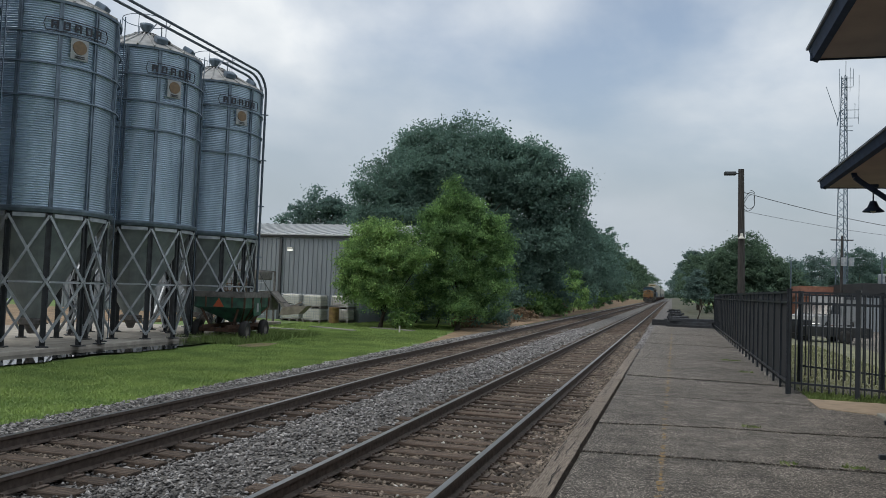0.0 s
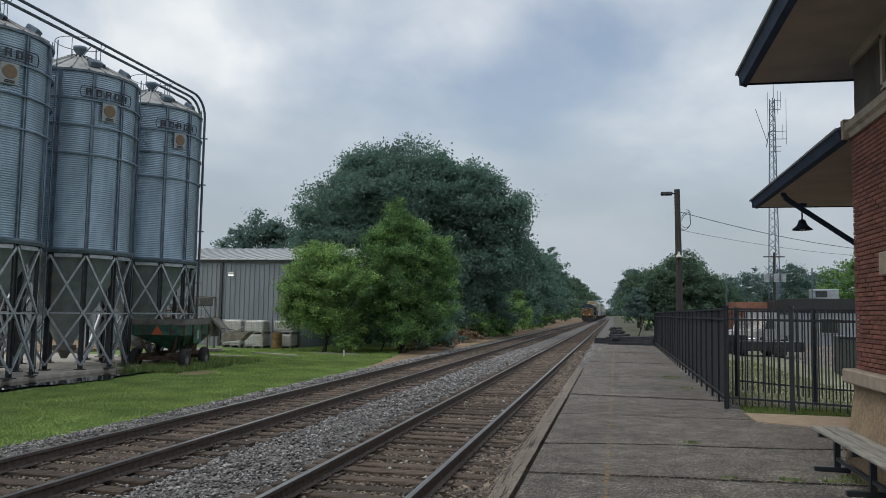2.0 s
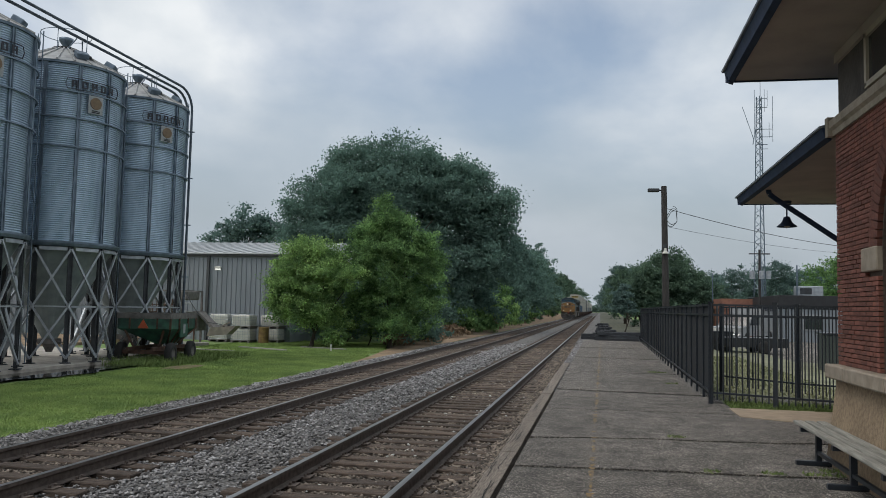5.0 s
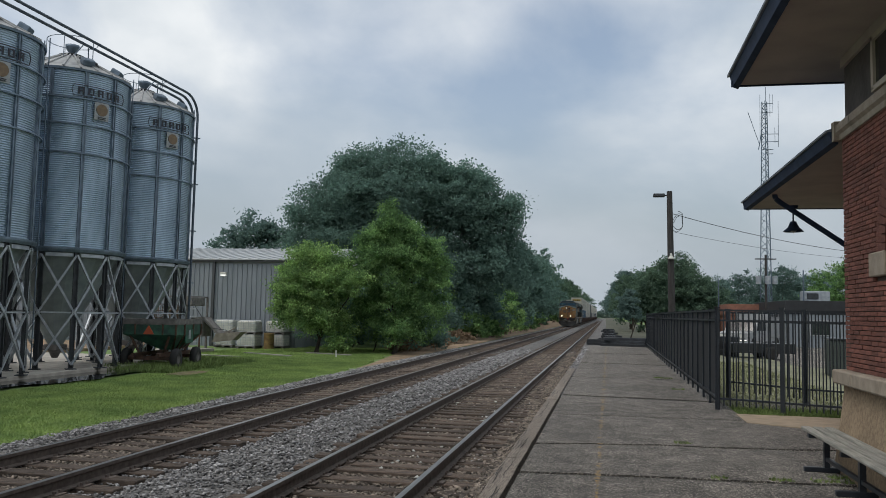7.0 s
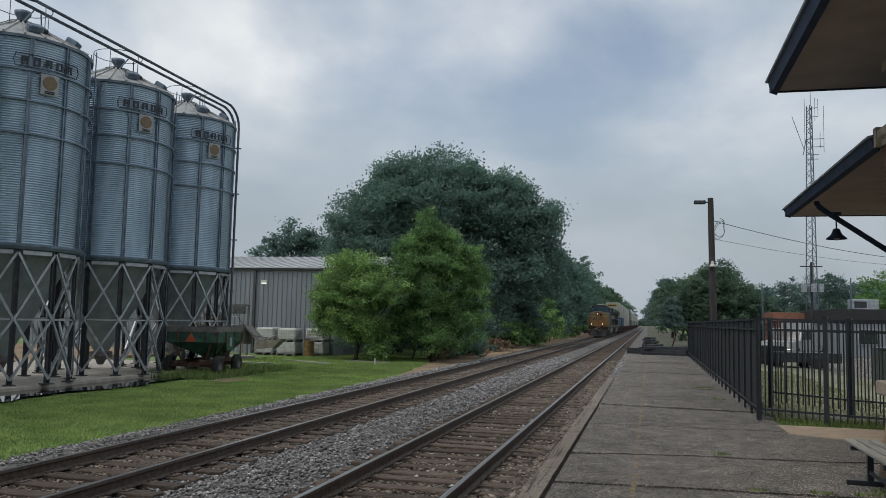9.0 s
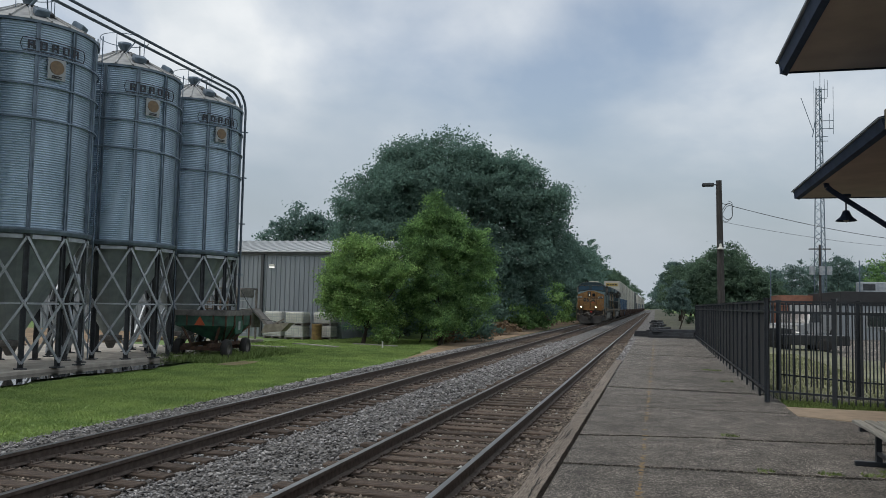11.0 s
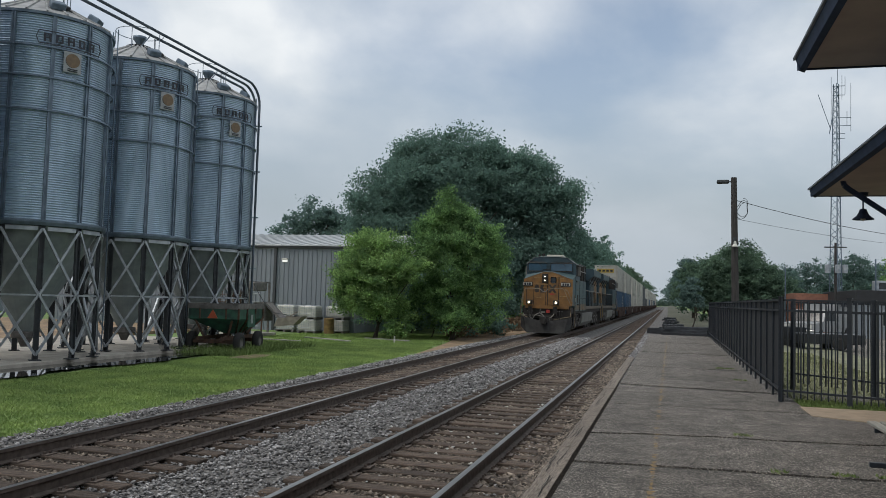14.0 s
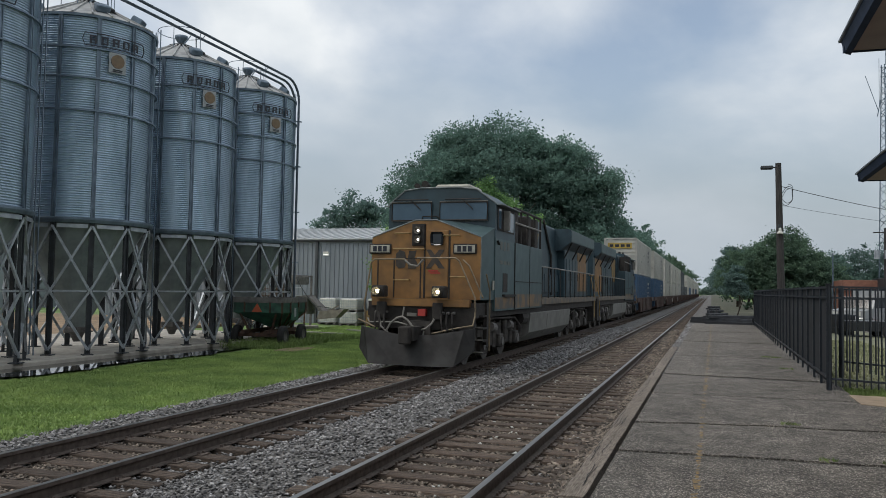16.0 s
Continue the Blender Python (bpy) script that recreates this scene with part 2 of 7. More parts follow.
BARK = mat("bark", (0.07, 0.055, 0.042), (0.035, 0.028, 0.022), 4, 0.95, bump=0.9, stretch=(3, 3, 0.6))
WATER = mat("standing_water", (0.025, 0.028, 0.026), (0.02, 0.022, 0.02), 2, 0.03, bump=0.03, bscale=4)
GLASS = mat("dark_window_glass", (0.02, 0.025, 0.03), (0.016, 0.02, 0.025), 2, 0.06)
# bluish base colour imitates the sky reflected in the cab panes
WINDSHIELD = mat("tinted_windshield", (0.058, 0.105, 0.15), (0.042, 0.08, 0.118), 2, 0.06, spec=0.45)
LOCO_GOLD = mat("dusty_gold_paint", (0.255, 0.127, 0.036), (0.16, 0.084, 0.03), 3.0, 0.55, big=0.22, bump=0.05)
EMBLEM = mat("faded_dark_emblem", (0.06, 0.048, 0.038), (0.035, 0.03, 0.028), 7, 0.6)
LOCO_BLUE = mat("navy_locomotive_paint", (0.026, 0.057, 0.074), (0.017, 0.038, 0.052), 3, 0.5, big=0.25)
LOCO_GREY = mat("grey_blue_cab_paint", (0.058, 0.1, 0.106), (0.041, 0.074, 0.08), 3, 0.55, big=0.2)
LOCO_EDGE = mat("worn_pale_edge_paint", (0.2, 0.225, 0.225), (0.11, 0.13, 0.135), 5, 0.6)
FADED_LETTER = mat("faded_gold_lettering", (0.13, 0.125, 0.1), (0.07, 0.09, 0.09), 9, 0.6)
LOCO_TANK = mat("dusty_fuel_tank", (0.2, 0.2, 0.185), (0.15, 0.15, 0.14), 2.5, 0.7, big=0.2)
GRIME = mat("black_running_gear", (0.038, 0.034, 0.031), (0.02, 0.018, 0.017), 5, 0.85, bump=0.4)
BOGIE = mat("dusty_running_gear", (0.085, 0.078, 0.07), (0.035, 0.032, 0.03), 4, 0.85, bump=0.4, big=0.25)
HANDRAIL = mat("dusty_grey_handrail", (0.22, 0.21, 0.19), (0.15, 0.145, 0.13), 6, 0.6)
HANDRAIL_DUST = mat("dusty_tan_handrail", (0.24, 0.19, 0.12), (0.15, 0.115, 0.075), 7, 0.65)
HANDRAIL_GOLD = mat("gold_handrail", (0.33, 0.22, 0.08), (0.22, 0.15, 0.06), 6, 0.6)
PLATE_WHITE = mat("number_board_white", (0.4, 0.39, 0.33), (0.3, 0.29, 0.25), 9, 0.5)
RED_MARK = mat("red_marking", (0.42, 0.04, 0.03), (0.32, 0.035, 0.03), 9, 0.6)
BOX_WHITE = mat("white_container_paint", (0.44, 0.435, 0.4), (0.35, 0.345, 0.315), 1.5, 0.6, big=0.15, rand=0.1)
BOX_BLUE = mat("blue_container_paint", (0.035, 0.09, 0.17), (0.025, 0.065, 0.125), 1.5, 0.6, big=0.15)
BOX_GREY = mat("dark_container_paint", (0.085, 0.095, 0.105), (0.06, 0.068, 0.078), 1.5, 0.6, big=0.15)
WELL_RED = mat("oxide_red_well_car", (0.085, 0.05, 0.04), (0.048, 0.032, 0.028), 2, 0.8, big=0.2)
LAMP_WARM = glow("headlight_glow", (1.0, 0.84, 0.5), 14.0)
LAMP_HEAD = glow("upper_headlight_glow", (0.9, 0.84, 0.7), 6.0)
LAMP_WHITE = glow("lamp_lens", (0.95, 0.95, 0.9), 0.7)
ORANGE_BRICK = mat("orange_brick_wall", (0.27, 0.125, 0.085), (0.2, 0.095, 0.066), 5, 0.9, big=0.1)
BLACK_WALL = mat("black_panel_wall", (0.022, 0.024, 0.027), (0.016, 0.017, 0.02), 3, 0.6)
VAN_WHITE = mat("white_vehicle_paint", (0.34, 0.35, 0.355), (0.27, 0.28, 0.285), 2, 0.35)
VAN_DARK = mat("black_vehicle_paint", (0.02, 0.022, 0.025), (0.015, 0.016, 0.018), 2, 0.3)
CHROME = mat("dull_chrome", (0.5, 0.5, 0.5), (0.4, 0.4, 0.4), 5, 0.3, metal=0.9)
REFLECTOR = mat("dusky_lamp_bowl", (0.06, 0.055, 0.045), (0.035, 0.032, 0.028), 9, 0.6)
# leaf colours lifted and blued to imitate haze over the farther trees
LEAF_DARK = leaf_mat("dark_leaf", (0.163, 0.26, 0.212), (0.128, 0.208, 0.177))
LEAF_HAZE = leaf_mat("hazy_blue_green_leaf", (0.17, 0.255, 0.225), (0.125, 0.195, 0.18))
LEAF_MID = leaf_mat("mid_leaf", (0.25, 0.415, 0.16), (0.10, 0.185, 0.08), 1.5, 0.35)
LEAF_LIGHT = leaf_mat("light_leaf", (0.37, 0.55, 0.205), (0.145, 0.25, 0.1), 1.5, 0.35)
# haze over the yard and belt trees is put into this tone
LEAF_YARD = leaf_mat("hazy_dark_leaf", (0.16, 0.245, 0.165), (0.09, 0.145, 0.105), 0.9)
# paled base colour stands in for the haze before the distant woods
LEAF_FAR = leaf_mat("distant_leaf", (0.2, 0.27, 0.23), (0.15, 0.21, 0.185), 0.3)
DRY = mat("dry_brush", (0.20, 0.14, 0.085), (0.12, 0.085, 0.052), 2, 0.9, island=0.4)

# ---- mesh helpers ----
class Mesh:
    """Collects vertices and faces and becomes one mesh object."""

    def __init__(self):
        self.v, self.f = [], []

    def add(self, verts, faces):
        k = len(self.v)
        self.v += [tuple(p) for p in verts]
        self.f += [tuple(i + k for i in q) for q in faces]
        return self

    def box(self, x0, y0, z0, x1, y1, z1, c=0.0, m=None):
        """A box with chamfered upright and top edges of size c."""
        if not c:
            p = [(x, y, z) for z in (z0, z1) for x, y in ((x0, y0), (x1, y0), (x1, y1), (x0, y1))]
            f = [(3, 2, 1, 0), (4, 5, 6, 7), (0, 1, 5, 4), (1, 2, 6, 5), (2, 3, 7, 6), (3, 0, 4, 7)]
        else:
            def loop(z, i):
                a, b = i, i + c
                return [(x0 + b, y0 + a, z), (x1 - b, y0 + a, z), (x1 - a, y0 + b, z), (x1 - a, y1 - b, z),
                        (x1 - b, y1 - a, z), (x0 + b, y1 - a, z), (x0 + a, y1 - b, z), (x0 + a, y0 + b, z)]
            rows = [loop(z0, c * 0.7), loop(z0 + c, 0), loop(z1 - c, 0), loop(z1, c * 0.7)]
            p = [q for r in rows for q in r]
            f = [tuple(range(7, -1, -1)), tuple(range(24, 32))]
            for r in range(3):
                for i in range(8):
                    j = (i + 1) % 8
                    f.append((r * 8 + i, r * 8 + j, r * 8 + 8 + j, r * 8 + 8 + i))
        if m:
            p = [m @ Vector(q) for q in p]
        return self.add(p, f)

    def tube(self, a, b, r, n=8, r2=None, cap=True):
        a, b = Vector(a), Vector(b)
        q = (b - a).to_track_quat("Z", "Y")
        r2 = r if r2 is None else r2
        p = [c + q @ Vector((math.cos(2 * math.pi * i / n) * s, math.sin(2 * math.pi * i / n) * s, 0)) for c, s in ((a, r), (b, r2)) for i in range(n)]
        f = [(i, (i + 1) % n, n + (i + 1) % n, n + i) for i in range(n)]
        if cap:
            f += [tuple(range(n - 1, -1, -1)), tuple(range(n, 2 * n))]
        return self.add(p, f)

    def path(self, pts, r, n=6):
        pts = [Vector(q) for q in pts]
        closed = (pts[0] - pts[-1]).length < 1e-6
        v, f = [], []
        for i, q in enumerate(pts):
            a = pts[i - 1] if i else (pts[-2] if closed else q)
            b = pts[i + 1] if i + 1 < len(pts) else (pts[1] if closed else q)
            d = (q - a).normalized() + (b - q).normalized()
            d = d if d.length > 1e-5 else b - a
            e = d.cross(Vector((0, 0, 1)))
            e = (e if e.length > 1e-3 * d.length else d.cross(Vector((0, 1, 0)))).normalized()
            g = d.cross(e).normalized()
            v += [q + (e * math.cos(2 * math.pi * k / n) + g * math.sin(2 * math.pi * k / n)) * r for k in range(n)]
            if i:
                f += [((i - 1) * n + k, (i - 1) * n + (k + 1) % n, i * n + (k + 1) % n, i * n + k) for k in range(n)]
        f += [tuple(range(n - 1, -1, -1)), tuple(range(len(v) - n, len(v)))]
        return self.add(v, f)

    def bar(self, a, b, w, t):
        """A flat bar of width w and thickness t from a to b."""
        a, b = Vector(a), Vector(b)
        q = (b - a).to_track_quat("Z", "Y")
        p = [c + q @ Vector((sx * w / 2, sy * t / 2, 0)) for c in (a, b) for sx, sy in ((-1, -1), (1, -1), (1, 1), (-1, 1))]
        return self.add(p, [(3, 2, 1, 0), (4, 5, 6, 7), (0, 1, 5, 4), (1, 2, 6, 5), (2, 3, 7, 6), (3, 0, 4, 7)])

    def lathe(self, prof, n=32, cx=0.0, cy=0.0):
        p = [(cx + r * math.cos(2 * math.pi * i / n), cy + r * math.sin(2 * math.pi * i / n), z) for r, z in prof for i in range(n)]
        f = [(k * n + i, k * n + (i + 1) % n, (k + 1) * n + (i + 1) % n, (k + 1) * n + i) for k in range(len(prof) - 1) for i in range(n)]
        return self.add(p, f)

    def prism(self, poly, axis, a, b):
        """A polygon swept along an axis from a to b. poly holds the two other coordinates in the order x, y, z."""
        def at(u, v, w):
            return {"x": (w, u, v), "y": (u, w, v), "z": (u, v, w)}[axis]
        n = len(poly)
        p = [at(u, v, w) for w in (a, b) for u, v in poly]
        f = [(i, (i + 1) % n, n + (i + 1) % n, n + i) for i in range(n)] + [tuple(range(n - 1, -1, -1)), tuple(range(n, 2 * n))]
        return self.add(p, f)

    def data(self, name, material, smooth=False):
        me = bpy.data.meshes.new(name)
        me.from_pydata(self.v, [], self.f)
        me.update()
        b = bmesh.new()
        b.from_mesh(me)
        if len(b.faces) < 60000:
            bmesh.ops.recalc_face_normals(b, faces=b.faces)
        b.to_mesh(me)
        b.free()
        me.materials.append(material)
        if smooth:
            me.polygons.foreach_set("use_smooth", [True] * len(me.polygons))
        return me


def part(name, mesh, material, parent, label="", smooth=False):
    ob = new(name, mesh if isinstance(mesh, bpy.types.Mesh) else mesh.data(name, material, smooth))
    ob.parent = parent
    return tagged(ob, label)


def thing(name, label, category, at=(0, 0, 0), rz=0, group="", kind=""):
    ob = new(name)
    ob.empty_display_size = 0.1
    ob.matrix_basis = pose(*at, 0, 0, rz)
    return tagged(ob, label, category, group, kind)


def setting(name, mesh, material, label, category, kind="structure", smooth=False):
    return tagged(new(name, mesh.data(name, material, smooth)), label, category, "", kind)


def np_mesh(name, verts, faces, material):
    """A mesh from arrays of vertices and equal-sided faces."""
    me = bpy.data.meshes.new(name)
    n, k = faces.shape
    me.vertices.add(len(verts))
    me.vertices.foreach_set("co", verts.astype(np.float32).ravel())
    me.loops.add(n * k)
    me.loops.foreach_set("vertex_index", faces.astype(np.int32).ravel())
    me.polygons.add(n)
    me.polygons.foreach_set("loop_start", np.arange(0, n * k, k, dtype=np.int32))
    me.polygons.foreach_set("loop_total", np.full(n, k, dtype=np.int32))
    me.update(calc_edges=True)
    me.materials.append(material)
    return me

# ---- ground, tracks and platform ----
rng = np.random.default_rng(7)
NEAR, FAR = 0.0, -4.0


def ballast_height(x):
    return np.interp(x, [-6.7, -6.2, -5.6, -5.3, -2.7, -2.4, -1.6, -1.3, 1.25, 1.45, 1.72, 2.0],
                     [-0.31, -0.235, -0.15, -0.215, -0.215, -0.15, -0.15, -0.215, -0.215, -0.12, 0.10, 0.12])


def build_ground():
    g = Mesh()
    xs = [-900, -300, -120, -60, -6.5, -6.0, 2.6, 3.2, 7.0, 40, 120, 300, 900]
    ys = [-300, -40, 0, 40, 100, 300, 900, 2500]
    zz = lambda x: -0.27 if x <= -6.5 else (-0.42 if x < 3.0 else 0.05)
    v = [(x, y, zz(x)) for y in ys for x in xs]
    w = len(xs)
    g.add(v, [(r * w + c, r * w + c + 1, r * w + w + c + 1, r * w + w + c) for r in range(len(ys) - 1) for c in range(w - 1)])
    setting("ground", g, GRASS_SOIL, "mown green lawn and ground beside the tracks", "ground")
    b = Mesh()
    bx = [-6.7, -6.2, -5.6, -5.3, -2.7, -2.4, -1.6, -1.3, 1.25, 1.45, 1.72, 2.0]
    by = [-40, 0, 20, 60, 150, 400, 900]
    v = [(x, y, float(ballast_height(x)) - 0.012) for y in by for x in bx]
    w = len(bx)
    b.add(v, [(r * w + c, r * w + c + 1, r * w + w + c + 1, r * w + w + c) for r in range(len(by) - 1) for c in range(w - 1)])
    setting("track_bed", b, BALLAST, "grey crushed stone ballast bed under two tracks", "track bed")
    # beyond the platform's end the ballast runs on to the right
    e = Mesh().box(1.98, 47.5, -0.2, 2.9, 700, 0.12)
    setting("gravel_shoulder", e, BALLAST, "gravel shoulder past the platform end", "gravel")
    d = Mesh()
    pts = [(-6.45, 29), (-6.9, 33), (-7.5, 37.5), (-8.2, 42), (-9.3, 50), (-10.5, 60), (-12.5, 80), (-15, 140), (-22, 420), (-6.4, 420), (-6.4, 60)]
    d.add([(x, y, -0.235) for x, y in pts], [tuple(range(len(pts)))])
    # weedy soil beyond the platform's end
    setting("yard_lawn", Mesh().box(5.26, 13.7, -0.1, 8.4, 47.15, 0.2).box(8.41, 14.95, -0.1, 60, 32.95, 0.13).box(8.41, 32.97, -0.1, 10.45, 47.15, 0.12), YARD_LAWN, "pale worn grass behind the fence", "grass")
    setting("yard_ground", Mesh().box(2.9, 47.2, -0.1, 10.5, 1100, 0.056), DULL_SOIL, "dull weedy soil beside the line", "ground")
    setting("dirt_strip", d, DIRT, "bare tan dirt strip beside the far track", "dirt")


def stones(count, xr, yr, size, material, name, label, keep=None, lift=0.0):
    x = rng.uniform(*xr, count)
    y = yr[0] + (yr[1] - yr[0]) * rng.random(count) ** 1.35
    if keep is not None:
        k = keep(x, y)
        x, y = x[k], y[k]
    count = len(x)
    z = ballast_height(x) + rng.uniform(-0.004, 0.018, count) + lift
    s = rng.uniform(size * 0.6, size * 1.35, count) * (1 + np.clip((y - 14) / 30, 0, 1.2))
    octa = np.array([(1, 0, 0), (-1, 0, 0), (0, 1, 0), (0, -1, 0), (0, 0, 1), (0, 0, -1)], float)
    p = octa[None] * rng.uniform(0.6, 1.15, (count, 6, 1)) + rng.normal(0, 0.18, (count, 6, 3))
    p *= rng.uniform((0.9, 0.65, 0.45), (1.45, 1.05, 0.85), (count, 3))[:, None]
    a = rng.uniform(0, 6.28, count)
    ca, sa = np.cos(a)[:, None], np.sin(a)[:, None]
    t = rng.uniform(-0.7, 0.7, count)
    ct, st = np.cos(t)[:, None], np.sin(t)[:, None]
    px, pz = p[..., 0] * ct + p[..., 2] * st, -p[..., 0] * st + p[..., 2] * ct
    q = np.stack((px * ca - p[..., 1] * sa, px * sa + p[..., 1] * ca, pz * 0.8), -1) * s[:, None, None]
    q += np.stack((x, y, z), -1)[:, None]
    f = np.array([(0, 2, 4), (2, 1, 4), (1, 3, 4), (3, 0, 4), (2, 0, 5), (1, 2, 5), (3, 1, 5), (0, 3, 5)])
    faces = (f[None] + (np.arange(count) * 6)[:, None, None]).reshape(-1, 3)
    ob = new(name, np_mesh(name, q.reshape(-1, 3), faces, material))
    return tagged(ob, label, "gravel", "", "stuff")


def build_ballast():
    inner = lambda x: (np.abs(x - NEAR) < 0.70) | (np.abs(x - FAR) < 0.70)
    stones(70000, (-6.9, 1.72), (4.5, 48), 0.030, STONE, "ballast_stones", "loose angular grey ballast stones between the tracks", lambda x, y: ~inner(x) & (x < 1.2))
    stones(130000, (-4.7, 0.7), (4.5, 44), 0.032, STONE_BROWN, "cribbing_stones", "brown rusty ballast stones between the ties", lambda x, y: inner(x))
    stones(22000, (0.80, 1.74), (4.5, 46), 0.046, STONE_BROWN, "shoulder_stones", "brownish ballast stones along the platform edge", None)
    stones(2600, (1.72, 2.02), (17, 47), 0.03, STONE, "edge_gravel", "gravel spilled over the platform edge timber", None, 0.08)
    stones(90, (-0.6, 0.6), (5, 24), 0.036, mat("white_stone", (0.62, 0.63, 0.60), (0.5, 0.5, 0.48), 8, 0.8), "white_stones", "scattered whitish stones between the rails", None, 0.02)


def build_tracks():
    prof = [(-0.036, 0.0), (0.036, 0.0), (0.038, -0.035), (0.010, -0.05), (0.009, -0.14), (0.07, -0.158), (0.07, -0.17),
            (-0.07, -0.17), (-0.07, -0.158), (-0.009, -0.14), (-0.010, -0.05), (-0.038, -0.035)]
    tie_mesh = [Mesh().box(-1.3, -0.115, -0.36, 1.3, 0.115, -0.172, 0.012, pose(0, 0, 0, 0, 0, a)).data("tie", TIE) for a in (0, 1.5, -1.2, 0.6, -2.2)]
    plate = Mesh()
    for s in (-0.7525, 0.7525):
        plate.box(s - 0.17, -0.09, -0.172, s + 0.17, 0.09, -0.155)
        for dx in (-0.1, 0.1):
            for dy in (-0.05, 0.05):
                plate.box(s + dx - 0.014, dy - 0.014, -0.156, s + dx + 0.014, dy + 0.014, -0.125)
    plate = plate.data("tie_plates", RAIL_SIDE)
    for name, cx in (("near_track", NEAR), ("far_track", FAR)):
        track = thing("railway_track", "steel rails on weathered dark timber ties", "railway track", (cx, 0, 0), kind="structure")
        for s in (-0.7525, 0.7525):
            part("rail", Mesh().prism([(s + x, z) for x, z in prof], "y", -40, 900), RAIL_SIDE, track, "dark rusty rail side")
            part("rail_head", Mesh().prism([(s - 0.033, 0.0), (s - 0.033, 0.003), (s + 0.033, 0.003), (s + 0.033, 0.0)], "y", -40, 900), RAIL_TOP, track, "polished rail head")
        k, y = 0, 2.0
        rest = Mesh()
        while y < 330:
            if y < 62:
                o = new("tie", tie_mesh[int(rng.integers(0, 5))])
                o.parent = track
                o.location = (rng.normal(0, 0.05), y, rng.normal(0, 0.008))
                if y < 36:
                    o2 = new("tie_plates", plate)
                    o2.parent = track
                    o2.location = (0, y, 0)
            else:
                rest.box(-1.3, y - 0.115, -0.3, 1.3, y + 0.115, -0.172)
            y += 0.50 + rng.normal(0, 0.018)
        tagged(part("far_ties", rest, TIE, track), kind="stuff")


def wavy(y0, y1, x0, x1, amp, seed, n=36):
    r = random.Random(seed)
    ph = [r.uniform(0, 6) for _ in range(4)]
    out = []
    for i in range(n + 1):
        u = i / n
        w = amp * (math.sin(5 * u + ph[0]) + 0.5 * math.sin(13 * u + ph[1]) + 0.28 * math.sin(31 * u + ph[2]) + 0.15 * math.sin(67 * u + ph[3]))
        out.append((x0 + (x1 - x0) * u, y0 + (y1 - y0) * u + w))
    return out


